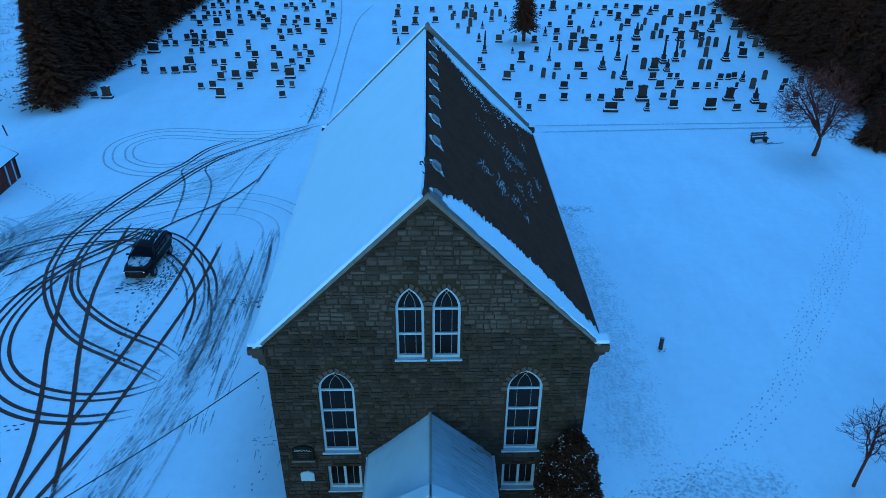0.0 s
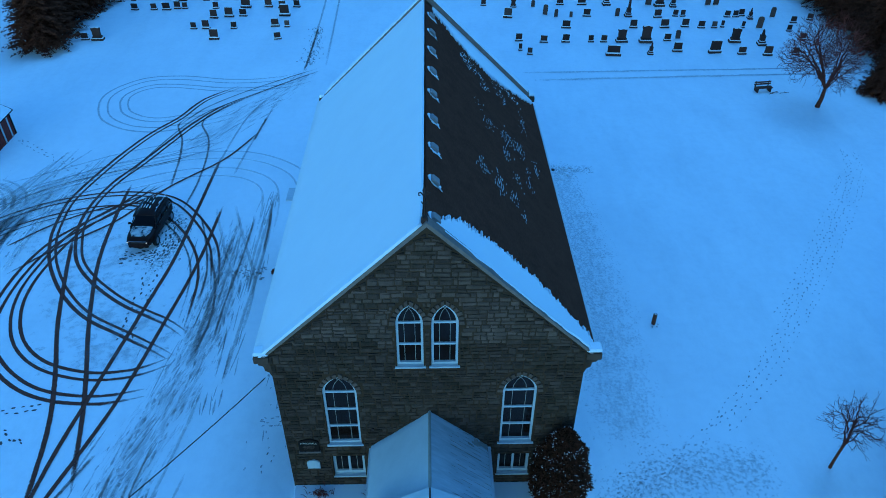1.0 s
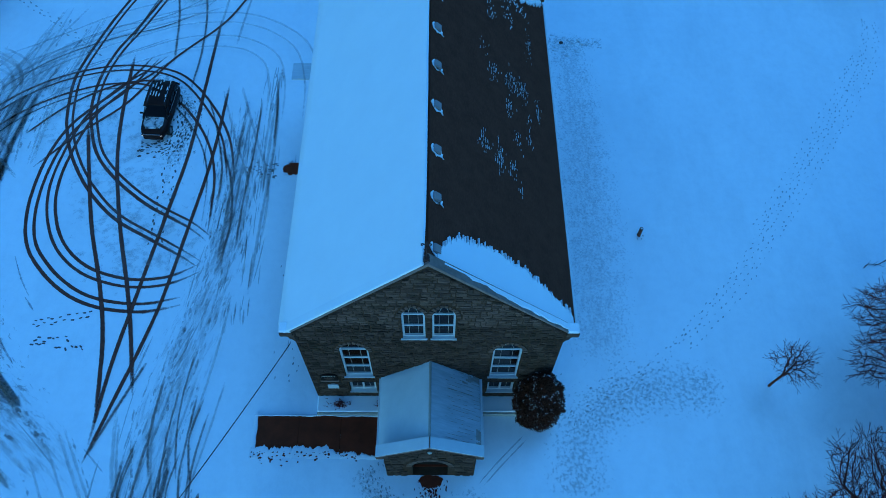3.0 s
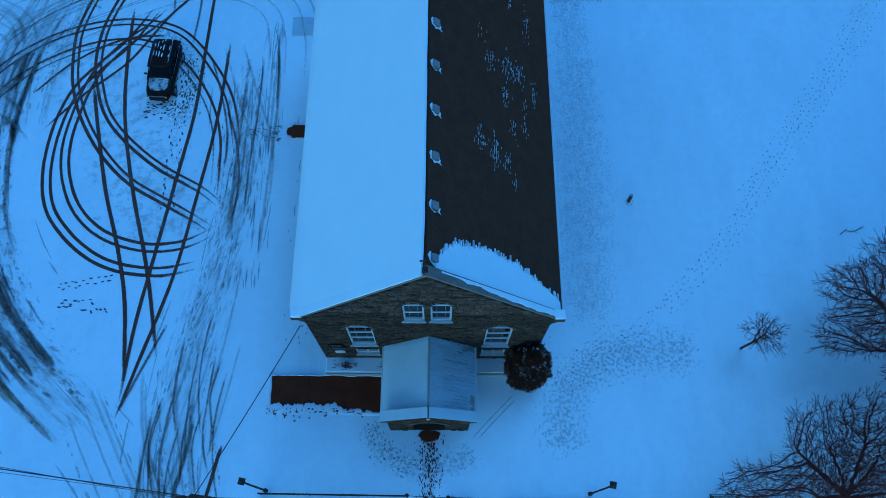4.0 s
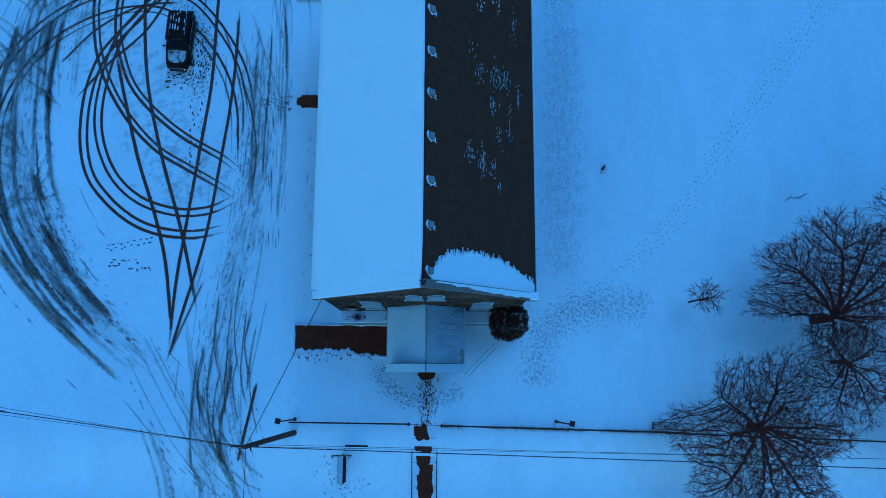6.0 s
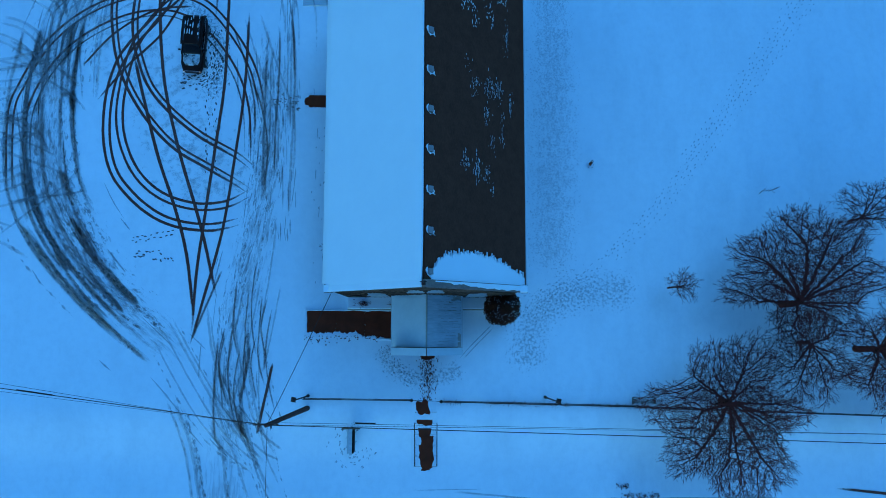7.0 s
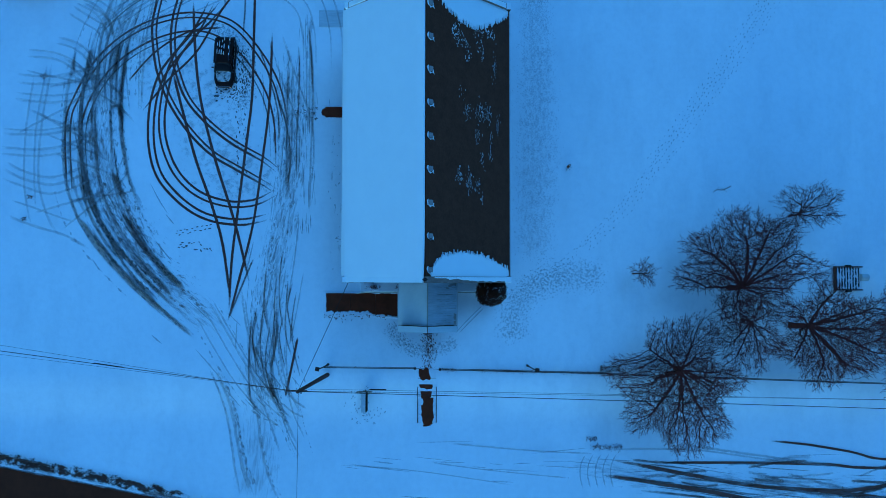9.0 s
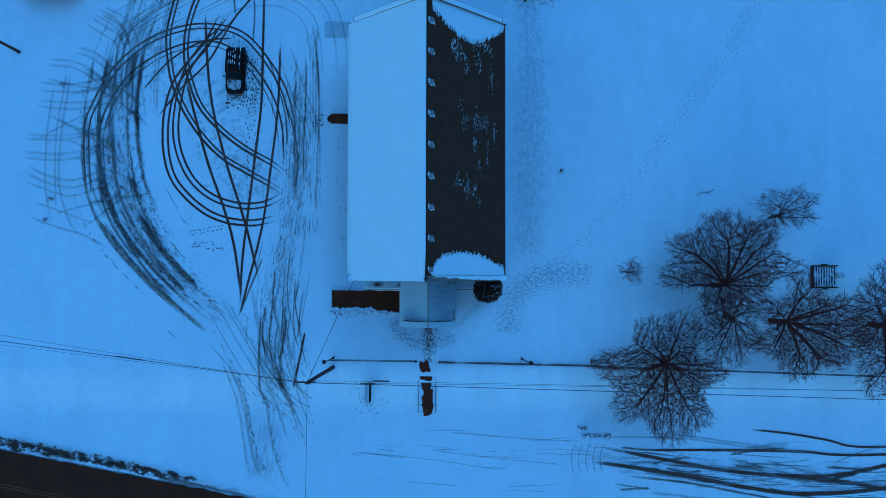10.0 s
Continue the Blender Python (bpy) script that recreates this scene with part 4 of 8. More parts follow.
def build_tracks():
    for line, off, w, m in (
        (LOOP_A, 0, 0.26, TRACK), (LOOP_A, 0.42, 0.2, TRACK), (LOOP_B, 0, 0.26, TRACK), (LOOP_B, 0.42, 0.2, TRACK),
        (RING_A, 0, 0.26, TRACK), (RING_A, 0.55, 0.24, TRACK), (RING_B, 0, 0.24, TRACK), (RING_B, -0.55, 0.22, TRACK),
        (LINE_1, 0, 0.30, TRACK), (LINE_2, 0, 0.30, TRACK), (LINE_3, 0, 0.28, TRACK), (LINE_4, 0, 0.26, TRACK),
        (ARC_1, 0, 0.2, TRACK), (ARC_1, -0.5, 0.18, TRACK), (ARC_2, 0, 0.2, TRACK), (ARC_2, -0.5, 0.18, TRACK_SOFT),
        (FAR_LOOP, 0, 0.25, TRACK_PALE), (FAR_LOOP, -0.8, 0.22, TRACK_PALE), (FAR_LOOP, -1.9, 0.25, TRACK_PALE), (FAR_LOOP, -2.6, 0.22, TRACK_PALE),
    ):
        ribbon("tyre_track", beside(line, off) if off else line, w, m)
    # thinner tracks swinging round the lot
    for pts, w, m in (
        ([(-28.1, 40.1), (-25.7, 43.1), (-22.9, 46.0), (-20.2, 50.6), (-16.8, 54.8), (-14.9, 59.1)], 0.22, TRACK),
        ([(-29.5, 43.1), (-26.9, 46.0), (-23.6, 48.0), (-20.4, 48.4)], 0.2, TRACK),
        ([(-32.2, 48.5), (-29.3, 51.5), (-25.8, 53.9), (-21.6, 55.4), (-17.7, 58.6)], 0.18, TRACK_PALE),
        ([(-33.0, 47.0), (-29.8, 50.2), (-25.8, 52.6), (-21.6, 54.2), (-18.2, 56.4)], 0.18, TRACK_SOFT),
        ([(-31.5, 45.6), (-28.0, 49.0), (-24.0, 51.2), (-20.6, 53.0)], 0.16, TRACK_PALE),
        ([(-21.6, 62.4), (-22.2, 60.6), (-21.2, 58.0), (-20.6, 54.9), (-20.1, 50.1)], 0.26, TRACK_SOFT),
        ([(-19.6, 63.4), (-20.2, 61.0), (-19.0, 58.2), (-18.4, 55.0), (-18.2, 51.0), (-18.4, 47.0)], 0.24, TRACK_SOFT),
        ([(-22.3, 60.0), (-20.6, 63.8), (-17.6, 67.2), (-14.0, 70.4), (-11.0, 72.6)], 0.22, TRACK_SOFT),
        ([(-21.0, 60.0), (-19.2, 63.6), (-16.6, 66.6), (-13.2, 70.0), (-10.6, 72.2)], 0.22, TRACK_SOFT),
        ([(-24.5, 50.2), (-22.8, 57.0), (-20.8, 62.2), (-17.4, 66.0), (-12.2, 71.0)], 0.2, TRACK_SOFT),
        ([(-17.0, 25.8), (-18.0, 23.4), (-19.4, 19.8)], 0.26, TRACK_SOFT),
        ([(-12.7, 18.0), (-13.2, 15.4), (-13.9, 12.2)], 0.24, TRACK), ([(-14.6, 19.5), (-14.9, 17.0), (-15.3, 14.8)], 0.34, TRACK_SOFT),
        ([(-14.1, 13.0), (-13.0, 11.8), (-11.9, 11.0)], 0.3, TRACK_PALE), ([(-14.3, 11.6), (-13.2, 10.6), (-12.2, 10.2)], 0.25, TRACK_PALE),
        ([(-12.8, 46.6), (-12.8, 41.8), (-13.0, 37.0), (-13.0, 33.0)], 0.22, TRACK_SOFT), ([(-11.9, 47.9), (-11.45, 44.1), (-11.5, 39.4), (-11.6, 34.7), (-11.7, 30.0)], 0.26, TRACK_PALE),
        ([(-11.9, 48.6), (-11.6, 45.4), (-11.5, 42.2)], 0.24, TRACK_SOFT),
        ([(-15.2, 42.0), (-14.2, 39.5), (-13.6, 36.0), (-13.8, 32.5)], 0.2, TRACK_SOFT), ([(-17.0, 47.0), (-15.9, 44.0), (-14.9, 40.2), (-14.7, 37.0)], 0.2, TRACK_SOFT),
        ([(-15.0, 66.3), (-16.2, 62.6), (-16.7, 59.6), (-17.1, 54.6), (-17.2, 51.0)], 0.24, TRACK_PALE), ([(-14.3, 64.5), (-14.7, 60.8), (-15.2, 56.6), (-15.6, 52.0)], 0.24, TRACK_PALE), ([(-14.6, 62.0), (-15.0, 57.6)], 0.26, TRACK_SOFT),
        # graveyard lane
        ([(-12.4, 71.8), (-12.5, 80.0), (-12.6, 92.0), (-12.9, 105.5), (-14.2, 122.0), (-15.5, 135.0)], 0.3, TRACK_PALE),
        ([(-10.5, 72.6), (-10.7, 82.0), (-11.0, 94.0), (-11.2, 105.5), (-11.0, 118.0), (-9.0, 130.0)], 0.3, TRACK_PALE),
        ([(-12.6, 71.5), (-12.5, 76.0), (-12.5, 84.0)], 0.30, TRACK_SOFT),
        ([(10.3, 69.4), (20.0, 69.8), (34.9, 70.4), (46.0, 71.0)], 0.5, TRACK_PALE), ([(9.0, 71.2), (20.0, 71.4), (34.9, 71.8), (46.0, 72.4)], 0.4, TRACK_PALE),
        # long skids across the snowy road edge
        ([(18.3, 5.9), (20.5, 5.5), (25.7, 4.5), (31.5, 3.5), (37.4, 3.05), (42.1, 3.05), (47.3, 4.0), (56.0, 6.2)], 0.42, TRACK),
        ([(37.4, 3.0), (43.3, 2.4), (47.3, 1.7), (56.0, 0.6)], 0.44, TRACK), ([(17.0, 4.5), (21.6, 3.85), (28.0, 2.8), (33.3, 1.8), (39.1, 1.15), (47.3, 1.7), (56.0, 3.4)], 0.46, TRACK),
        ([(22.8, 5.7), (31.6, 5.67), (39.2, 5.5), (42.1, 5.2), (47.3, 5.2), (56.0, 5.6)], 0.30, TRACK), ([(33.6, 7.8), (37.5, 7.4), (41.6, 6.7), (43.9, 6.1), (47.3, 6.0), (56.0, 6.4)], 0.26, TRACK),
        ([(23.0, 4.4), (28.0, 3.9), (33.0, 3.4), (38.0, 2.7), (47.0, 1.9)], 0.30, TRACK_SOFT), ([(20.0, 3.1), (27.0, 2.3), (33.0, 1.2), (38.0, 0.4), (47.0, 0.2)], 0.34, TRACK_SOFT),
        ([(25.1, 7.4), (31.6, 6.5), (37.4, 5.7), (40.4, 5.5)], 0.3, TRACK_PALE), ([(17.0, 7.0), (25.7, 6.95), (33.3, 6.0), (41.0, 5.2)], 0.26, TRACK_PALE),
        ([(19.8, 6.0), (23.0, 5.7), (26.0, 5.7)], 0.3, TRACK_SOFT), ([(2.0, 7.6), (10.0, 6.9), (16.0, 6.6)], 0.2, TRACK_PALE), ([(0.0, 5.8), (6.0, 5.0), (14.0, 4.2)], 0.16, TRACK_PALE),
        ([(-8.0, 5.6), (0.0, 4.8), (8.0, 3.6)], 0.14, TRACK_PALE),
    ):
        ribbon("tyre_track", pts, w, m)
    rng = random.Random(21)
    # crossing wheel lines between the skids
    for k in range(26):
        x, y, a = rng.uniform(19, 44), rng.uniform(1.2, 5.6), rng.choice((-1, 1)) * rng.uniform(0.06, 0.34)
        l = rng.uniform(3, 9)
        pts = [(x, y), (x + l * 0.5, y + l * 0.5 * a + rng.gauss(0, 0.15)), (x + l, y + l * a * 0.8)]
        ribbon("tyre_track", pts, rng.uniform(0.24, 0.42), rng.choice((TRACK_PALE, TRACK_PALE, TRACK_SOFT)), "faint pale tyre track in thin snow", 0.25, 0.3)
    for k in range(5):
        x = 14.9 + 0.75 * k
        ribbon("tyre_track", [(x + 0.5, 6.6), (x, 5.6), (x - 0.1, 4.4), (x + 0.2, 3.2)], 0.16, TRACK_PALE, "faint pale tyre track in thin snow")
    # wheel lines of the sweeping curve: broken dark ones, thick towards its inner side, and pale ones
    for k in range(22):
        t = (k * 0.618) % 1.0
        a = rng.randint(0, 4)
        b = min(8, a + rng.randint(3, 5))
        slip = rng.gauss(0, 0.03)
        at = lambda i: t + slip * (i - 4)
        pts = [(o[0] + (q[0] - o[0]) * at(i), o[1] + (q[1] - o[1]) * at(i)) for i, (o, q) in enumerate(zip(SWEEP_OUT, SWEEP_IN))][a:b]
        m = DASH if a > 1 and t > 0.25 and k % 2 else rng.choice((DASH_PALE, TRACK_PALE))
        w = rng.uniform(0.26, 0.46)
        label = "broken dark tyre track in thin snow" if m is DASH else "faint pale tyre track in thin snow"
        ribbon("tyre_track", pts, w, m, label, 0.25, 0.4)
    for k in range(8):
        t, a = rng.uniform(-0.3, 0.9), rng.randint(3, 4)
        slip = rng.gauss(0, 0.06)
        pts = [(o[0] + (q[0] - o[0]) * (t + slip * i), o[1] + (q[1] - o[1]) * (t + slip * i)) for i, (o, q) in enumerate(zip(SWEEP_OUT[a:a + 4], SWEEP_IN[a:a + 4]))]
        ribbon("tyre_track", pts, rng.uniform(0.26, 0.46), DASH_PALE, "faint pale tyre track in thin snow", 0.25, 0.4)
    for t in (0.0, 0.27):
        pts = [(o[0] + (q[0] - o[0]) * t, o[1] + (q[1] - o[1]) * t) for o, q in zip(SWEEP_OUT, SWEEP_IN)][1:8]
        ribbon("tyre_track", pts, 0.34, DASH, "broken dark tyre track in thin snow", 0.25, 0.4)
        ribbon("tyre_track", pts, 0.42, TRACK_PALE, "faint pale tyre track in thin snow", 0.25, 0.3)
    # broken wheel lines that run past the church's side
    for k in range(26):
        x, y = rng.gauss(-13.5, 1.3), rng.uniform(24, 50)
        l = rng.uniform(4, 13)
        pts = [(x - 0.006 * max(0.0, 36 - y + j * l / 4) ** 2, y - j * l / 4) for j in range(5)]
        m = rng.choice((DASH_PALE, DASH_PALE, TRACK_PALE))
        ribbon("tyre_track", pts, rng.uniform(0.14, 0.28), m, "broken tyre track beside the church", 0.25, 0.4)
    # fan of wheel lines that narrows to the lot's mouth
    for k in range(20):
        x, y = rng.uniform(-18.5, -12.6), rng.uniform(17, 25)
        e = -16.6 + (x + 18.5) * 0.62 + rng.gauss(0, 0.4)
        pts = [(x, y), (x * 0.62 + e * 0.38 + rng.gauss(0, 0.1), y - 4.0), (e + 0.5, y - 8.5), (e + 1.6 + rng.gauss(0, 0.3), y - 11.5)]
        ribbon("tyre_track", pts, rng.uniform(0.18, 0.30), rng.choice((DASH_PALE, DASH_PALE, TRACK_PALE)), "tyre track at the lot's mouth", 0.25, 0.35)
    for k in range(13):
        x, y = -17.2 + 0.36 * k + rng.gauss(0, 0.15), rng.uniform(19, 27)
        l = rng.uniform(5, 9)
        pts = [(x, y), (x - 0.25 + rng.gauss(0, 0.1), y - l * 0.4), (x - 0.2, y - l * 0.7), (x + rng.uniform(-0.1, 0.5), y - l)]
        ribbon("tyre_track", pts, rng.uniform(0.15, 0.24), TRACK_SOFT, "tyre track at the lot's mouth", 0.25, 0.35)
    for k in range(18):
        o = rng.gauss(0, 1.3)
        pts = [(-22.0 + o, 20.6 + o), (-18.8 + o, 15.2 + o), (-16.2 + o * 0.8, 11.6 + o), (-13.6 + rng.gauss(0, 0.5), 9.3 + o * 0.6)]
        if k > 5:
            j = rng.gauss(0, 0.45)
            pts = rng.choice(([(-20.2 + j, 15.0), (-19.0 + j, 11.6), (-18.3 + j, 8.0), (-17.6 + j * 1.3, 5.2), (-16.4 + j * 2, 2.6)], [(-18.0 + j, 13.4), (-16.9 + j, 10.6), (-16.4 + j, 7.3), (-15.6 + j * 1.2, 4.2), (-14.6 + j * 2, 1.8)]))
        ribbon("tyre_track", pts, rng.uniform(0.18, 0.32), rng.choice((TRACK_PALE, DASH_PALE)), "faint pale tyre track at the lot's mouth", 0.25, 0.35)
    # wide faint arcs behind the parked car
    for line, offs in ((FAR_ARC_A, (0, 1.5, 2.6, -1.2)), (FAR_ARC_B, (0, 1.5, -1.1)), (FAR_ARC_C, (0, 1.4))):
        for off in offs:
            ribbon("tyre_track", beside(line, off) if off else line, rng.uniform(0.18, 0.26), TRACK_PALE, "faint pale tyre track in thin snow", 0.25, 0.3)
    # wheel lines that turn in from the lot's far edge, in pairs
    for pts in (
        [(-35.0, 50.4), (-33.4, 49.4), (-31.8, 48.3), (-31.4, 47.0)], [(-34.4, 51.3), (-32.7, 50.4), (-31.5, 49.1), (-30.9, 47.2)], [(-33.6, 51.5), (-31.9, 50.6), (-30.7, 49.4), (-30.1, 47.6)],
        [(-36.5, 47.3), (-34.9, 46.9), (-33.5, 46.0), (-32.3, 44.5)], [(-39.3, 46.0), (-36.8, 45.8), (-34.9, 45.0), (-33.3, 43.6), (-32.5, 42.1)], [(-40.3, 43.6), (-36.8, 43.4), (-34.3, 43.9), (-31.8, 44.5)],
        [(-40.4, 41.8), (-37.2, 41.5), (-34.4, 41.8), (-31.7, 42.7)], [(-41.5, 38.2), (-37.9, 38.1), (-35.0, 38.6), (-33.0, 39.6)], [(-41.7, 36.4), (-37.9, 36.2), (-34.9, 36.8), (-32.6, 38.2)], [(-41.1, 35.0), (-39.2, 34.0), (-36.4, 33.5), (-33.2, 34.8)],
    ):
        for off in (0.0, rng.uniform(0.35, 0.9)):
            ribbon("tyre_track", beside(pts, -off) if off else pts, rng.uniform(0.24, 0.36), TRACK_PALE, "faint pale tyre track in thin snow", 0.25, 0.35)
    for pts in (
        [(-41.5, 33.3), (-39.4, 32.5), (-36.9, 31.8), (-34.8, 32.3), (-32.3, 33.4)], [(-40.5, 31.3), (-38.9, 30.8), (-36.4, 29.9), (-34.3, 29.2)], [(-40.9, 29.7), (-38.4, 28.7), (-35.4, 27.8), (-33.0, 26.5)],
        [(-38.8, 43.4), (-39.4, 38.7), (-39.5, 32.9), (-38.8, 29.0)], [(-37.5, 44.6), (-38.4, 38.7), (-38.5, 34.1), (-38.3, 30.6)], [(-36.8, 44.6), (-37.7, 38.0), (-37.8, 33.0), (-36.8, 29.5), (-35.6, 27.8)],
    ):
        for off in (0.0,):
            ribbon("tyre_track", beside(pts, off + rng.gauss(0, 0.12)), rng.uniform(0.22, 0.34), TRACK_PALE, "faint pale tyre track in thin snow", 0.25, 0.35)
    for k in range(12):
        x, y = -36.5 + rng.uniform(-1.5, 4.5), rng.uniform(29.0, 44.0)
        b = rng.uniform(-2.2, 2.2)
        pts = [(x - 2.5, y - b), (x, y), (x + 2.4, y + b * 0.9), (x + 3.8, y + b * 1.7)]
        ribbon("tyre_track", pts, rng.uniform(0.22, 0.34), TRACK_PALE, "faint pale tyre track in thin snow", 0.25, 0.35)
    # wheel lines that come down into the curve, one of them broad
    ribbon("tyre_track", [(-28.0, 52.4), (-29.2, 50.4), (-30.1, 48.6), (-30.7, 46.4), (-31.3, 42.9)], 0.75, TRACK_PALE, "broad pale skid in thin snow", 0.25, 0.3)
    for k in range(14):
        x = -31.0 + rng.uniform(-2.2, 4.2)
        pts = [(x + rng.gauss(1.2, 0.8), 54.5 + rng.uniform(-1, 2)), (x - 0.2, 49.8), (x - 0.9 + rng.gauss(0, 0.4), 45.5), (x - 1.0, 40.0)]
        ribbon("tyre_track", pts, rng.uniform(0.16, 0.3), TRACK_PALE if k % 3 else DASH_PALE, "faint pale tyre track in thin snow")


build_tracks()

STREAK = slush("slush_streak", (0.26, 0.19, 0.17), (0.15, 0.09, 0.075), (4.0, 0.7), 0.10, 0.52, 0.62, 0.5, 4.0)
STREAK_FAINT = slush("faint_slush_streak", (0.52, 0.51, 0.51), (0.45, 0.44, 0.44), (4.0, 0.7), 0.10, 0.60, 0.5, 0.5, 4.0)
STREAK_PALE = slush("pale_slush_streak", (0.42, 0.40, 0.39), (0.30, 0.28, 0.27), (4.0, 0.6), 0.10, 0.58, 0.5, 0.5, 4.0)
SMEAR = slush("smeared_slush", (0.36, 0.32, 0.31), (0.28, 0.235, 0.22), (3.6, 0.6), 0.43, 0.60, 0.28, 0.30)
BLOTS = slush("slush_blots", (0.25, 0.145, 0.135), (0.17, 0.085, 0.075), (3.4, 1.0), 0.51, 0.60, 0.40, 0.26)
SIDE_BLOTS = slush("slush_side_blots", (0.27, 0.175, 0.16), (0.18, 0.11, 0.10), (4.2, 0.8), 0.50, 0.60, 0.42, 0.24)
SCUFFS = slush("scuffed_snow", (0.34, 0.30, 0.29), (0.25, 0.21, 0.20), (0.8, 1.4), 0.47, 0.66, 0.42, 0.3, 2.0)
TRODDEN = slush("trodden_snow", (0.30, 0.27, 0.26), (0.20, 0.17, 0.16), (3.6, 3.6), 0.45, 0.58, 0.36, 0.30, 5.0)
SLID = slush("slid_snow", (0.44, 0.43, 0.43), (0.36, 0.35, 0.35), (2.6, 1.3), 0.42, 0.60, 0.28, 0.40, 6.0)


def streaks(guide, spread, count, length, width, mat, seed, label, lean=0.0, power=1.0):
    """Short broken smears that follow a guide line, scattered to both sides of it."""
    rng = random.Random(seed)
    c = spline(guide, 0.3)
    n = len(c)
    verts, faces, flow, fade = [], [], [], []
    count = int(count * 0.34)
    for k in range(count):
        i0 = int(rng.random() ** power * (n - 4))
        run = max(3, int(rng.uniform(*length) / 0.3))
        off = rng.gauss(0, spread)
        drift = rng.gauss(0, 0.05) + lean
        w = rng.uniform(*width) * 1.5
        lift = 0.010 + 0.00004 * k
        pts = []
        for j in range(run + 1):
            i = min(i0 + j, n - 1)
            d = (c[min(i + 1, n - 1)] - c[max(i - 1, 0)]).normalized()
            s = Vector((-d.y, d.x, 0))
            pts.append((c[i] + s * (off + drift * j * 0.3), s))
            if i == n - 1:
                break
        m = len(pts)
        base = len(verts)
        for j, (p, s) in enumerate(pts):
            t = j / max(1, m - 1)
            h = w / 2 * math.sin(math.pi * (0.06 + 0.88 * t)) * (1 + 0.4 * noise.noise(Vector((p.x * 2, p.y * 2, k))))
            for e in (-1, 1):
                q = p + s * (e * h)
                verts.append((q.x, q.y, ground_z(q.x, q.y) + lift))
                flow.append((e * h + 3.0 * k, j * 0.3))
                fade.append((0.5 + 0.5 * e, 0.06 + 0.88 * t))
            if j:
                a = base + 2 * j
                faces.append((a - 2, a - 1, a + 1, a))
    ob = mesh_object("slush_streaks", verts, faces, mat)
    add_uv(ob, flow, fade)
    return tagged(ob, label, "slush", kind="stuff")


def lane(a, b, mat, label, cols=12, shear=0.0):
    """One thin sheet of slush between two guide lines."""
    mid = [((p[0] + q[0]) / 2, (p[1] + q[1]) / 2) for p, q in zip(a, b)]
    half = [math.hypot(p[0] - q[0], p[1] - q[1]) / 2 for p, q in zip(a, b)]
    return band(mid, half, mat, label, cols=cols, shear=shear)


def band(guide, half, mat, label, shift=0.0, cols=10, shear=0.0):
    """One thin sheet of slush laid along a guide line."""
    c = spline(guide, 0.6)
    _level[0] += 1
    lift = 0.008 + 0.0006 * _level[0]
    n = len(c)
    verts, faces, flow, fade = [], [], [], []
    for i, p in enumerate(c):
        d = (c[min(i + 1, n - 1)] - c[max(i - 1, 0)]).normalized()
        s = Vector((-d.y, d.x, 0))
        f = i / (n - 1) * (len(half) - 1) if isinstance(half, list) else 0
        wide = half[int(f)] + (half[min(int(f) + 1, len(half) - 1)] - half[int(f)]) * (f - int(f)) if isinstance(half, list) else half
        for k in range(cols + 1):
            u = (k / cols * 2 - 1) * wide
            q = p + s * (u + shift)
            verts.append((q.x, q.y, ground_z(q.x, q.y) + lift))
            flow.append((u + 11.0 * _level[0] + shear * i * 0.6, i * 0.6))
            fade.append((k / cols, i / (n - 1)))
            if i and k:
                a = i * (cols + 1) + k
                faces.append((a - cols - 2, a - cols - 1, a, a - 1))
    ob = mesh_object("slush", verts, faces, mat, smooth=True)
    add_uv(ob, flow, fade)
    return tagged(ob, label, "slush", kind="stuff")


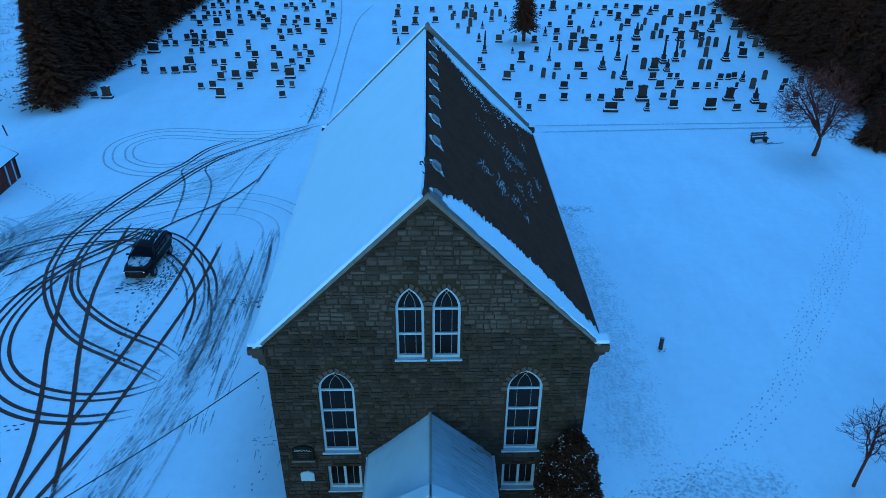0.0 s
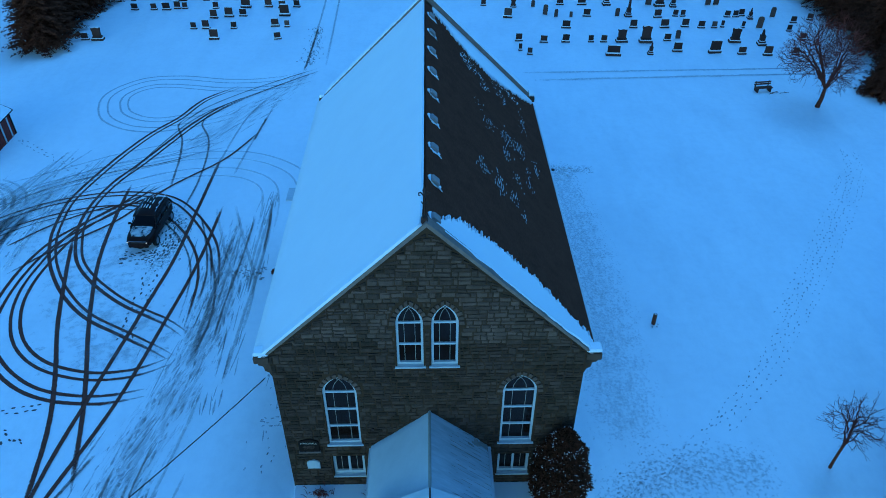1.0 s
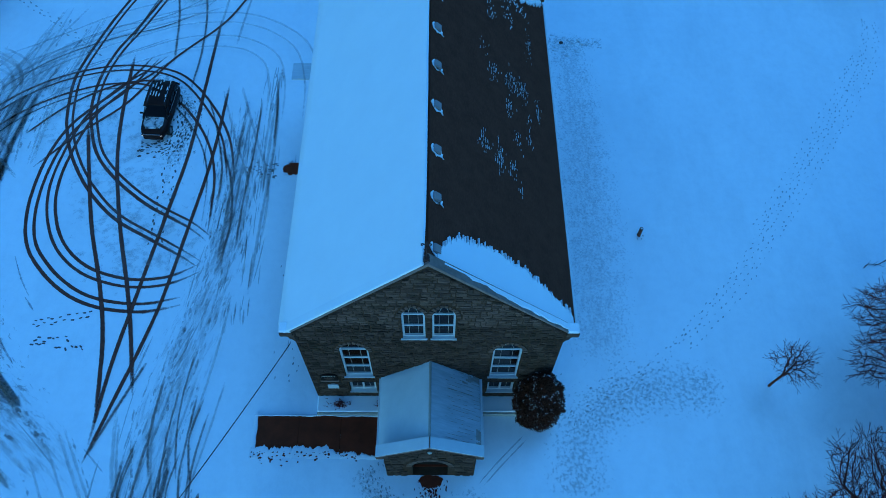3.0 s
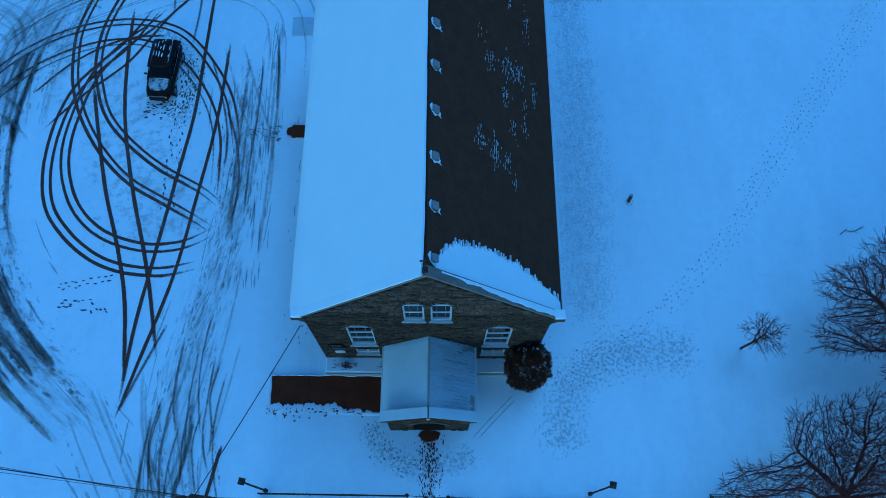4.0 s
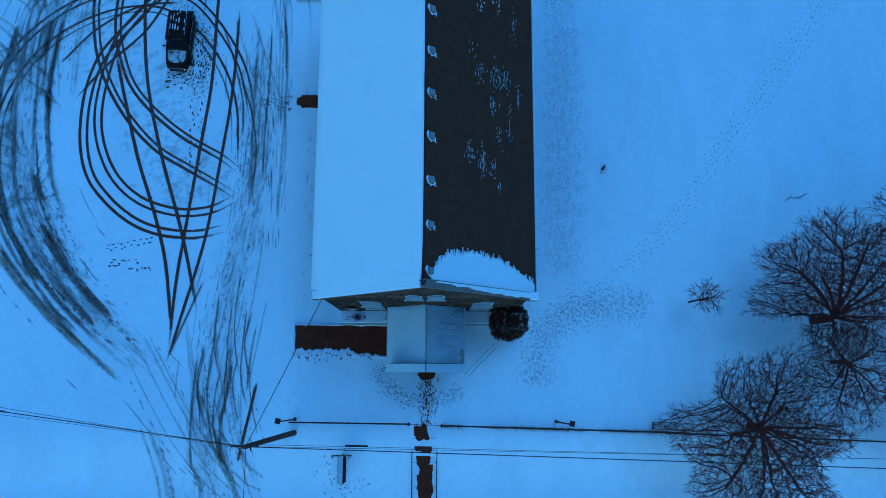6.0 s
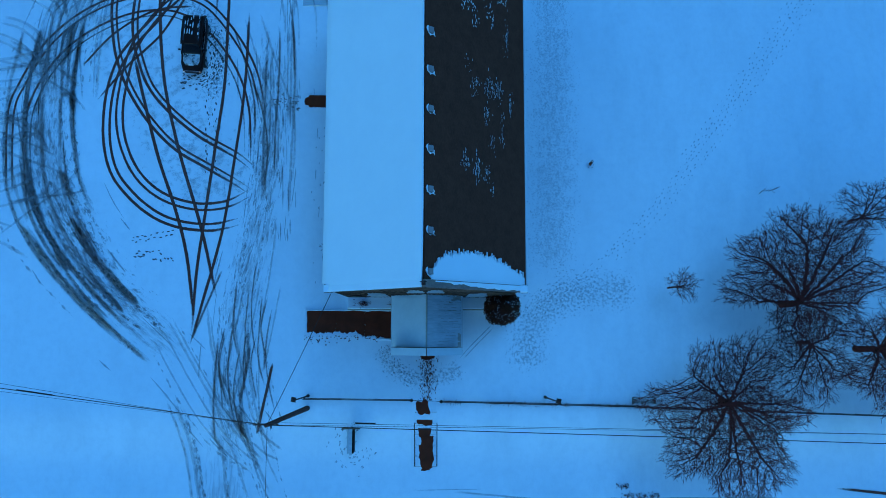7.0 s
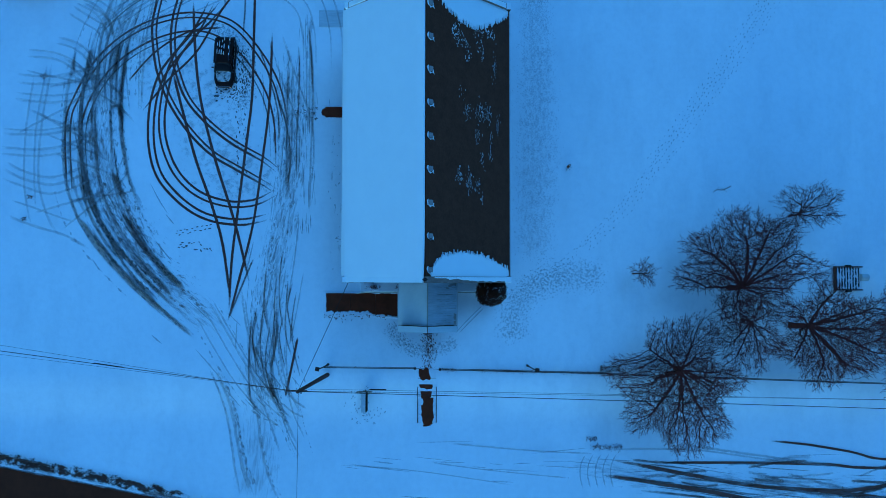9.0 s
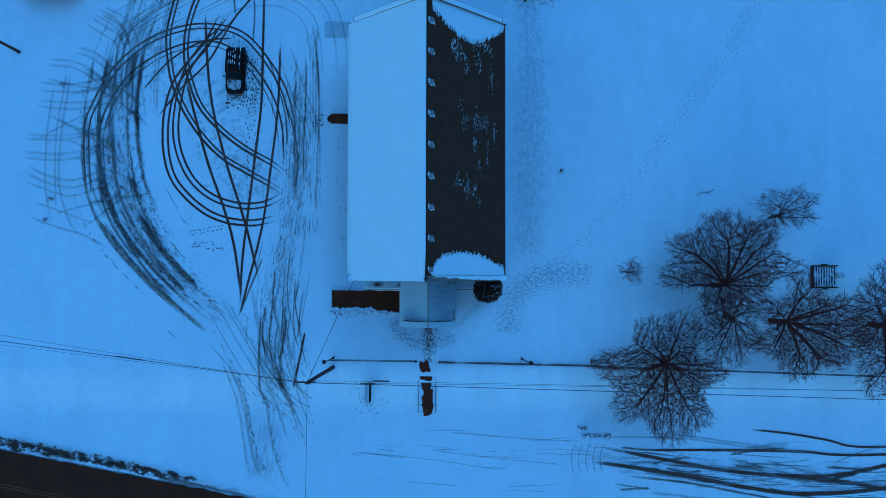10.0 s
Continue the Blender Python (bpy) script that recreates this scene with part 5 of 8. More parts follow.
def build_streaks():
    sweep = [((p[0] + q[0]) / 2, (p[1] + q[1]) / 2) for p, q in zip(SWEEP_OUT, SWEEP_IN)]
    side = [(-14.0, 47.0), (-13.6, 40.0), (-13.6, 34.0), (-14.4, 28.0), (-15.6, 22.0), (-16.0, 16.5), (-15.0, 12.0)]
    lane(SWEEP_OUT[:9], SWEEP_IN[:9], SMEAR, "smeared slush in a sweeping curve")
    lane(SWEEP_OUT[1:7], [(p[0] + 1.2, p[1] + 0.8) for p in SWEEP_IN[1:7]], BLOTS, "dark blots of slush in a sweeping curve", shear=0.22)
    lane(SWEEP_OUT[2:8], [(p[0] + 0.6, p[1] + 0.4) for p in SWEEP_IN[2:8]], BLOTS, "dark blots of slush in a sweeping curve", shear=-0.25)
    band([(-17.2, 17.0), (-16.4, 12.0), (-16.4, 7.0), (-17.0, 1.5)], [1.6, 2.4, 3.0, 3.6], SMEAR, "smeared slush at the lot's mouth")
    band([(-31.0, 50.0), (-25.0, 44.0), (-20.0, 36.0), (-18.0, 29.0)], 7.0, SCUFFS, "scuffed snow inside the turning loops")
    band(side, 2.6, SMEAR, "smeared slush beside the church")
    band(side[:5], 2.3, SIDE_BLOTS, "broken dark slush beside the church", shear=0.12)
    band([(-20.5, 55.0), (-17.5, 61.0), (-14.0, 67.0), (-11.6, 73.0)], [2.0, 3.0, 2.4, 1.2], SMEAR, "smeared slush leading to the graveyard")
    band([(-12.0, 72.0), (-12.3, 78.0), (-12.4, 85.0)], 1.0, SIDE_BLOTS, "churned slush on the graveyard lane")
    band([(10.0, 6.2), (22.0, 4.3), (36.0, 3.0), (48.0, 2.4), (62.0, 2.4)], [1.0, 2.4, 2.8, 3.0, 3.0], SMEAR, "smeared slush along the snowy road edge")
    band([(10.2, 56.0), (10.6, 46.0), (10.6, 36.0), (10.2, 23.0)], [2.4, 3.6, 4.2, 3.4], SLID, "streaky slid snow along the eaves")
    band([(8.4, 52.7), (11.0, 52.5), (13.6, 52.3)], 1.1, TRODDEN, "disturbed snow round a small cover")
    band([(18.5, 23.6), (14.0, 24.0), (10.4, 22.9), (8.4, 20.6), (8.2, 16.0)], 3.0, TRODDEN, "much trodden snow by the shrub")
    band([(-4.2, 20.0), (-2.8, 17.6), (0.0, 16.6), (3.4, 18.0)], 1.5, TRODDEN, "trodden snow before the porch")
    band([(-23.0, 49.5), (-19.0, 47.0), (-17.8, 43.0), (-18.8, 39.0)], 1.6, TRODDEN, "scuffed snow round the car")
    streaks(sweep, 2.4, 120, (1.0, 5.0), (0.06, 0.16), STREAK_PALE, 32, "pale smears of packed snow in a sweeping curve")
    streaks(side, 1.5, 120, (0.8, 3.6), (0.05, 0.14), STREAK_PALE, 35, "pale smears of packed snow beside the church")
    streaks([(19.0, 4.2), (30.0, 2.9), (42.0, 2.0), (58.0, 1.8)], 1.3, 190, (1.5, 8.0), (0.05, 0.15), STREAK, 38, "long thin smears across the snowy road edge", 0.0, 0.8)
    streaks([(-12.0, 6.0), (4.0, 5.0), (24.0, 4.0), (50.0, 3.0)], 1.7, 150, (1.5, 6.0), (0.05, 0.13), STREAK_FAINT, 39, "pale smears along the snowy road edge")
    streaks([(-12.2, 50.0), (-12.2, 40.0), (-12.0, 28.0)], 0.5, 150, (0.5, 3.0), (0.04, 0.12), STREAK_PALE, 40, "pale wheel marks beside the church")
    streaks([(-20.5, 56.0), (-17.5, 61.0), (-14.0, 66.0)], 1.2, 70, (0.6, 2.8), (0.05, 0.12), STREAK_PALE, 41, "pale smears of packed snow on the lot")
    streaks([(-8.2, 44.0), (-8.3, 36.0), (-8.2, 25.0)], 0.7, 90, (0.2, 0.9), (0.03, 0.08), STREAK_PALE, 43, "drip marks in the snow along the eaves")


build_streaks()


def prints(guide, spread, count, size, mat, seed, label, both=0.18):
    """Footprints: flat patches left and right of a line, hollows' shade in their colour."""
    rng = random.Random(seed)
    size = (size[0] * 0.8, size[1] * 0.8)
    c = spline(guide, 0.2)
    verts, faces = [], []
    for k in range(count):
        i = int((k + rng.random() * 0.6) / count * (len(c) - 2))
        d = (c[i + 1] - c[i]).normalized()
        s = Vector((-d.y, d.x, 0))
        p = c[i] + s * (rng.gauss(0, spread) + (both if k % 2 else -both))
        a = math.atan2(d.y, d.x) + rng.gauss(0, 0.25)
        r = rng.uniform(*size)
        b = len(verts)
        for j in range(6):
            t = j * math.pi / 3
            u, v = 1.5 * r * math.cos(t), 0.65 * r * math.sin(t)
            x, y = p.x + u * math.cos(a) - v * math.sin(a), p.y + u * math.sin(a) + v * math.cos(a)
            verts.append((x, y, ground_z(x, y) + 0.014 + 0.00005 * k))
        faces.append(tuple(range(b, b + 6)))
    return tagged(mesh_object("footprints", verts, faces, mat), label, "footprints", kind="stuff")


# shade of faint prints, put into a broken grey film
PRINT_PALE = see_through("faint_footprint_shade", (0.36, 0.31, 0.295), 0.60, 5.0, 0.28, 0.62)


def build_prints():
    trail = [(35.0, 55.4), (33.5, 51.0), (30.4, 46.2), (26.1, 40.2), (22.0, 34.8), (18.6, 30.6), (14.7, 26.8), (11.8, 24.2), (8.8, 22.6)]
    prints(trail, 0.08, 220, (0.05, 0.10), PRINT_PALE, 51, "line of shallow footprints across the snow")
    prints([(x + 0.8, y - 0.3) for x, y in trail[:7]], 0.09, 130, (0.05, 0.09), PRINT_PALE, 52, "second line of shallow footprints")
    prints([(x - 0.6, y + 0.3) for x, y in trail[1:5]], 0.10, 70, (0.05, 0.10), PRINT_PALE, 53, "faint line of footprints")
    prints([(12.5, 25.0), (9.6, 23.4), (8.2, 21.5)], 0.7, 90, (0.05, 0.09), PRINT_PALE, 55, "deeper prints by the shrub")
    for off in (-0.14, 0.14):
        ribbon("narrow_furrow", beside([(5.3, 21.0), (4.6, 20.3), (3.6, 19.3), (2.7, 18.3)], off), 0.11, TRACK_PALE, "narrow furrow in snow leading to the porch")
    prints([(-35.0, 58.1), (-30.1, 54.4), (-25.9, 50.6)], 0.08, 40, (0.09, 0.15), PRINT_PALE, 58, "footprints from the red shed")
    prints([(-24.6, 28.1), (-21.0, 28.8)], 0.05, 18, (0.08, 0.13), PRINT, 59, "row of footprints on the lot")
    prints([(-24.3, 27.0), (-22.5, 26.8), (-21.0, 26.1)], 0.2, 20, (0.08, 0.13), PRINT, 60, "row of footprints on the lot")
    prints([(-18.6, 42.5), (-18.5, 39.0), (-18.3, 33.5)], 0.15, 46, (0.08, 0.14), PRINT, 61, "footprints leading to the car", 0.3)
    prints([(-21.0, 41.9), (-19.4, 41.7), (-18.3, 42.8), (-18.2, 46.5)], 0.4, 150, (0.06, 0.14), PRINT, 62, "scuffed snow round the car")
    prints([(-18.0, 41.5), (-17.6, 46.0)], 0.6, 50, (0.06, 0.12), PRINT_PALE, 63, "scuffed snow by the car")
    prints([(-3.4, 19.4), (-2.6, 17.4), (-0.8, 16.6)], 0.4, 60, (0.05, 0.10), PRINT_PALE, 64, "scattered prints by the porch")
    prints([(-5.8, 12.9), (-7.0, 12.0), (-7.2, 10.6), (-5.6, 9.9), (-5.0, 11.4)], 0.45, 70, (0.06, 0.12), PRINT_PALE, 65, "footprints round the roadside sign")
    prints([(-11.0, 39.9), (-12.4, 40.0), (-13.4, 40.4)], 0.35, 46, (0.05, 0.12), PRINT, 66, "dirty prints by the side step")
    prints([(-12.5, 74.0), (-12.3, 80.0), (-12.6, 84.0)], 0.5, 130, (0.08, 0.16), PRINT_PALE, 67, "churned snow on the graveyard lane")
    prints([(-9.0, 27.6), (-7.2, 27.5)], 0.1, 14, (0.07, 0.12), PRINT_PALE, 68, "prints by the church wall")
    prints([(-8.4, 24.4), (-8.6, 34.0), (-8.4, 38.0)], 0.5, 40, (0.05, 0.10), PRINT_PALE, 69, "faint prints along the church wall")


build_prints()


# ---- graveyard ----
def stone_head(kind, w, h, d):
    """The outline of a headstone's face."""
    r = w / 2
    if kind == "tablet":
        return [(-r, 0), (r, 0), (r, h * 0.82), (r * 0.7, h * 0.94), (0, h), (-r * 0.7, h * 0.94), (-r, h * 0.82)]
    return [(-r, 0), (r, 0), (r * 0.98, h * 0.93), (r * 0.6, h * 0.985), (0, h), (-r * 0.6, h * 0.985), (-r * 0.98, h * 0.93)]


def snow_cap(w, d, z, t=0.08):
    bm = bmesh.new()
    add_box(bm, -w / 2, w / 2, -d / 2, d / 2, z - 0.012, z + t, None, min(t, d) * 0.4)
    return bm


def make_headstone(kind):
    g = empty("gravestone", None, {
        "slab": "dark granite headstone on a snowy base", "pale": "pale weathered headstone dusted with snow", "wide": "wide low family headstone of grey granite",
        "block": "heavy stepped granite monument in the snow", "tablet": "thin upright marble grave tablet", "pillar": "short stepped stone pillar monument", "tall": "tall slender stone obelisk on steps"}[kind], "gravestone", "stones of the graveyard")
    mat = GREY_STONE if kind in ("pale", "tablet") else GRANITE
    if kind in ("slab", "pale", "wide"):
        h = {"slab": 0.82, "pale": 0.8, "wide": 0.62}[kind]
        part("base", box(-0.62, 0.62, -0.20, 0.20, -0.05, 0.17, 0.02), GRANITE, g)
        part("base_snow", snow_cap(1.24, 0.42, 0.17, 0.10), SNOW, g)
        part("headstone", prism(stone_head(kind, 1.0, h, 0.2), -0.10, 0.10), mat, g).location.z = 0.17
        part("snow_cap", snow_cap(0.86 if kind == "slab" else 0.95, 0.2, 0.17 + h, 0.05), SNOW, g)
    elif kind == "tablet":
        part("headstone", prism(stone_head(kind, 1.0, 2.15, 0.1), -0.09, 0.09), mat, g)
        part("snow_cap", snow_cap(0.5, 0.16, 2.14, 0.05), SNOW, g)
        part("foot_snow", snow_cap(1.3, 0.5, 0.03, 0.08), SNOW, g)
    elif kind == "block":
        part("base", box(-0.60, 0.60, -0.32, 0.32, -0.05, 0.22, 0.03), GREY_STONE, g)
        part("base_snow", snow_cap(1.18, 0.62, 0.22, 0.06), SNOW, g)
        part("plinth", box(-0.47, 0.47, -0.24, 0.24, 0.22, 0.44, 0.02), mat, g)
        part("headstone", prism([(-0.38, 0.44), (0.38, 0.44), (0.38, 1.15), (0.44, 1.2), (0.42, 1.36), (0.2, 1.42), (0, 1.48), (-0.2, 1.42), (-0.42, 1.36), (-0.44, 1.2), (-0.38, 1.15)], -0.17, 0.17), mat, g)
        part("snow_cap", snow_cap(0.78, 0.3, 1.40, 0.09), SNOW, g)
    else:
        tall = kind == "tall"
        top = 3.6 if tall else 1.9
        part("base", box(-0.5, 0.5, -0.5, 0.5, -0.05, 0.25, 0.03), mat, g)
        part("base_snow", snow_cap(0.98, 0.98, 0.25, 0.06), SNOW, g)
        part("plinth", box(-0.38, 0.38, -0.38, 0.38, 0.25, 0.52, 0.02), mat, g)
        part("plinth_snow", snow_cap(0.74, 0.74, 0.52, 0.05), SNOW, g)
        part("die", box(-0.28, 0.28, -0.28, 0.28, 0.52, 1.05, 0.02), mat, g)
        bm = tube([(0, 0, 1.05), (0, 0, top * 0.93), (0, 0, top)], [0.27, 0.15, 0.03], 4)
        part("shaft", bm, mat, g)
        part("cap", box(-0.31, 0.31, -0.31, 0.31, 1.05, 1.14, 0.02), mat, g)
    return g


GRAVES = [
    ("slab", [(36, 75.3, 0.98), (39.1, 75.5, 0.74), (33.4, 75.7, 0.92), (30.6, 76.1, 1.36), (26.7, 76.5, 1.05), (9.9, 77, 0.43), (12.7, 79.2, 0.89), (15.1, 79.2, 0.89), (17.9, 79.2, 0.64), (19.3, 79.2, 0.76), (26.4, 79.5, 0.83), (41.5, 79.5, 0.77), (10, 79.6, 0.83), (-37.7, 80.5, 0.89), (-23.6, 80.5, 1.09), (-16.6, 80.5, 0.83), (41, 82.1, 0.59), (31.3, 83.2, 0.86), (36.1, 83.2, 0.4), (23.5, 83.3, 0.93), (27.1, 83.3, 1.06), (15.8, 83.4, 1.06), (33.8, 83.4, 0.4), (29.5, 83.5, 0.93), (-26.6, 83.6, 0.73), (-25.2, 83.6, 0.92), (-22.1, 83.7, 0.73), (-17.5, 84.3, 1), (42.5, 84.6, 0.74), (44.8, 85.5, 0.75)]),
    ("slab", [(27.1, 86.5, 0.96), (36.4, 86.6, 0.69), (35.4, 86.6, 0.76), (29.3, 86.9, 0.69), (30.2, 86.9, 0.62), (37.2, 86.9, 0.76), (-25.1, 87, 0.96), (18.8, 87, 0.96), (-23.4, 87.4, 1.1), (-21.8, 87.6, 0.96), (-16.9, 87.6, 1.31), (-35.2, 89.8, 0.91), (-32.9, 89.8, 0.77), (-31.4, 89.8, 1.05), (-30.2, 90.2, 0.84), (-29.3, 90.2, 0.7), (-25.6, 90.2, 0.77), (-17.6, 90.3, 0.99), (-22, 90.4, 1.27), (-19.3, 90.6, 0.99), (-15.9, 90.6, 0.85), (6.8, 90.8, 0.71), (16.2, 91, 0.93), (18.9, 91, 1.14), (-38, 92.7, 0.5), (-30.5, 93.1, 1.37), (-27.4, 93.1, 0.8), (-36.4, 93.2, 0.65), (-26.3, 93.3, 0.8), (-22.3, 93.3, 0.65)]),
    ("slab", [(-17.6, 93.5, 0.87), (-15.6, 93.7, 0.66), (6.6, 93.8, 0.73), (41.7, 96.1, 1.2), (44.2, 96.1, 0.75), (-19.7, 96.3, 0.9), (-25.2, 96.4, 0.75), (-22.9, 96.4, 0.97), (-15.7, 97.1, 0.98), (-30.5, 98.8, 0.69), (-37, 98.9, 1.67), (14.6, 99, 0.69), (23.1, 99, 1.08), (28.1, 99, 1), (-24.4, 99.6, 0.77), (-21.1, 99.9, 0.85), (-18.2, 100.1, 0.77), (-16.9, 100.4, 0.7), (43.3, 100.8, 0.86), (-29.9, 101.7, 1.01), (-31.4, 102.2, 0.55), (-28.2, 102.2, 0.78), (-35.1, 102.3, 0.86), (-36.4, 102.3, 0.94), (-37.8, 102.3, 0.63), (-32.4, 102.3, 1.02), (-25.2, 102.8, 0.71), (-14.9, 103, 0.87), (26, 104.2, 0.64), (20.5, 104.3, 1.21)]),
    ("slab", [(18, 104.3, 0.8), (34.1, 104.8, 0.49), (27.2, 104.8, 0.81), (23.5, 104.9, 1.13), (-33.2, 105.2, 1.05), (-31.9, 105.2, 0.88), (-29.5, 105.2, 1.61), (-20.9, 105.2, 0.89), (-34.3, 105.3, 0.88), (39.2, 105.4, 0.98), (-36.9, 105.9, 0.65), (-34.5, 108.4, 0.66), (-32.7, 108.4, 0.66), (-29, 108.4, 0.99), (18.8, 108.4, 1), (-21.8, 108.6, 0.83), (-20.3, 108.6, 0.91), (-3.5, 108.8, 1.16), (-15.4, 108.9, 1), (-5, 108.9, 0.83), (-19.1, 109, 0.83), (-38, 109.1, 0.75), (36.6, 109.2, 0.92), (-19.7, 111.3, 0.76), (-16.6, 111.6, 0.93), (-24.7, 111.7, 1.02), (18.4, 112.8, 0.69), (21.5, 112.8, 0.95), (30.4, 113.4, 1.04), (41.9, 113.7, 0.78)]),
    ("slab", [(-34.8, 113.8, 0.86), (-5.3, 114, 0.78), (-22.2, 114.1, 0.95), (-28.7, 114.1, 1.04), (-32.3, 114.1, 1.12), (-20.5, 114.4, 0.87), (-18.7, 114.4, 1.04), (-17, 114.8, 0.78), (-24.7, 114.8, 0.96), (-15.3, 115.1, 1.05), (1, 115.7, 1.05), (22.2, 117.1, 0.71), (-20.5, 117.3, 0.89), (-22.6, 117.4, 0.8), (-27.5, 117.4, 0.97), (-31.3, 117.4, 0.71), (-35, 117.4, 0.97), (-36.8, 117.4, 1.06), (-25.9, 117.7, 0.98), (-29.7, 118.1, 0.71), (-15, 118.4, 0.98), (40.3, 118.5, 0.81), (41.6, 119.3, 1.09), (-27.1, 120, 0.81), (27, 120.1, 0.73), (29.2, 120.1, 1), (18, 120.2, 0.55), (4.1, 120.3, 0.64), (-28.6, 120.4, 0.91), (-35.3, 120.5, 0.72)]),
    ("slab", [(-34.3, 120.5, 0.54), (-33.4, 120.5, 0.54), (-16.3, 120.8, 0.73), (-38.3, 120.9, 0.73), (-32.3, 121.2, 0.82), (46.4, 121.2, 0.92), (23.5, 121.3, 0.83), (0.6, 122.7, 0.93), (37.5, 123.3, 1.03), (-31.2, 123.6, 0.93), (-25.5, 123.6, 0.84), (-21.8, 123.6, 0.84), (-36.7, 123.7, 1.02), (35.2, 124.1, 0.75), (22.9, 124.2, 0.66), (29.2, 124.2, 0.94), (3.6, 124.3, 0.84), (-27.6, 124.4, 1.03), (19, 125, 0.75), (33, 125, 0.85), (-5, 125.2, 0.75), (26.8, 125.4, 0.66), (25.3, 125.4, 0.95), (-23.7, 125.7, 0.85), (31.5, 125.8, 0.76), (48.4, 125.8, 0.86), (-35.9, 126.1, 0.85), (-19.2, 126.1, 0.66), (-16.1, 126.5, 0.76), (-20.9, 126.5, 0.85)]),
    ("slab", [(11.4, 126.8, 0.86), (-28.8, 127, 0.95), (-20.1, 129.5, 0.87), (-31.2, 129.6, 0.97), (-32.6, 129.6, 0.68), (-34.3, 129.6, 0.58), (-35.7, 129.6, 0.87), (-18, 130.4, 0.88)]),
    ("block", [(33.7, 79, 1.27), (23.9, 79.1, 1.4), (21.3, 79.3, 1.28), (-36.3, 80.5, 1.28), (10.4, 90.3, 0.78), (28.3, 90.4, 1.28), (12, 94.3, 1.1), (21.1, 99.6, 1.39), (14.9, 103.7, 0.96), (36, 104.8, 1.3), (39.5, 109.9, 1.1), (46.1, 111.2, 1.11), (-2.1, 114.3, 1.13), (44.9, 114.8, 1.23), (29.8, 117, 1.07), (38.7, 119.3, 1.09), (-5, 119.5, 1.08), (33.4, 120.1, 1.37), (-2, 121.5, 0.92), (20.5, 123.8, 1.31), (6.3, 125.1, 0.94)]),
    ("pale", [(10.8, 75.9, 0.61), (32.8, 83.2, 0.67), (-16.1, 84.1, 0.66), (9.4, 86.7, 1.1), (-17.1, 96.6, 0.75), (-31.8, 98.3, 0.68), (9.9, 104, 1.04), (4.4, 112.2, 0.6), (9.8, 116.4, 0.8), (-20, 123.6, 0.84), (-34.4, 126.1, 0.85), (-23, 126.9, 0.76)]),
    ("pillar", [(23.6, 75.8, 0.61), (36.4, 78.2, 0.89), (37.9, 86, 0.62), (29.9, 90.2, 0.78), (21.9, 91, 0.93), (11.3, 98.5, 0.46), (-4.3, 103.2, 0.56), (7.1, 104.4, 0.72), (29.8, 105.4, 1.14), (46.6, 105.9, 0.82), (17, 107.7, 0.66), (42.2, 109.9, 1.01), (8.1, 112.1, 0.51), (25, 112.7, 0.69), (12, 116.4, 0.53), (35.9, 120.9, 0.83), (9.3, 122.6, 0.65)]),
    ("tablet", [(27.7, 80, 0.51), (37.9, 83, 0.66), (40.7, 86.4, 0.55), (15.1, 86.8, 0.41), (16.9, 86.8, 0.34), (22.4, 87, 0.48), (13.9, 87.5, 0.55), (12.8, 90.3, 0.43), (34.3, 90.6, 0.64), (35.3, 90.6, 0.64), (27, 90.7, 0.71), (36.8, 96.2, 0.6), (33.8, 96.2, 0.53), (17.9, 99.6, 0.46), (19.3, 99.6, 0.62), (47, 100.5, 0.63), (34.9, 100.6, 0.55), (45.2, 100.8, 0.71), (39.8, 101.1, 0.63), (37.7, 101.2, 0.63), (38.9, 101.7, 0.63), (12.2, 104, 0.48), (38.4, 105.4, 0.57), (32.2, 105.4, 0.65), (45, 106, 0.66), (33.5, 106, 0.65), (10.9, 108.4, 0.25), (22.7, 108.7, 0.33), (5.8, 108.8, 0.5), (22.2, 109.3, 0.5)]),
    ("tablet", [(34, 110.3, 0.59), (31.8, 110.3, 0.42), (28.7, 110.3, 0.51), (6.3, 112.8, 0.6), (26.3, 113.4, 0.35), (36.1, 113.7, 0.7), (33.2, 113.8, 0.52), (38.9, 114.1, 0.7), (3.7, 117.2, 0.53), (7.3, 117.2, 0.53), (5.5, 117.9, 0.63), (6.8, 118.7, 0.72), (43.9, 119.3, 0.73), (10.1, 119.4, 0.54), (11.4, 119.4, 0.54), (6, 119.5, 0.45), (43.5, 120.8, 0.74), (7.2, 123.4, 0.56)]),
    ("tall", [(23.7, 87, 0.83), (30.4, 93.6, 0.88), (38.9, 94.6, 0.96), (32.3, 94.6, 0.89), (15.7, 94.8, 0.52), (24.8, 95.2, 0.82), (7.5, 98.6, 0.76)]),
    ("wide", [(19.6, 75.5, 1.59)]),
]


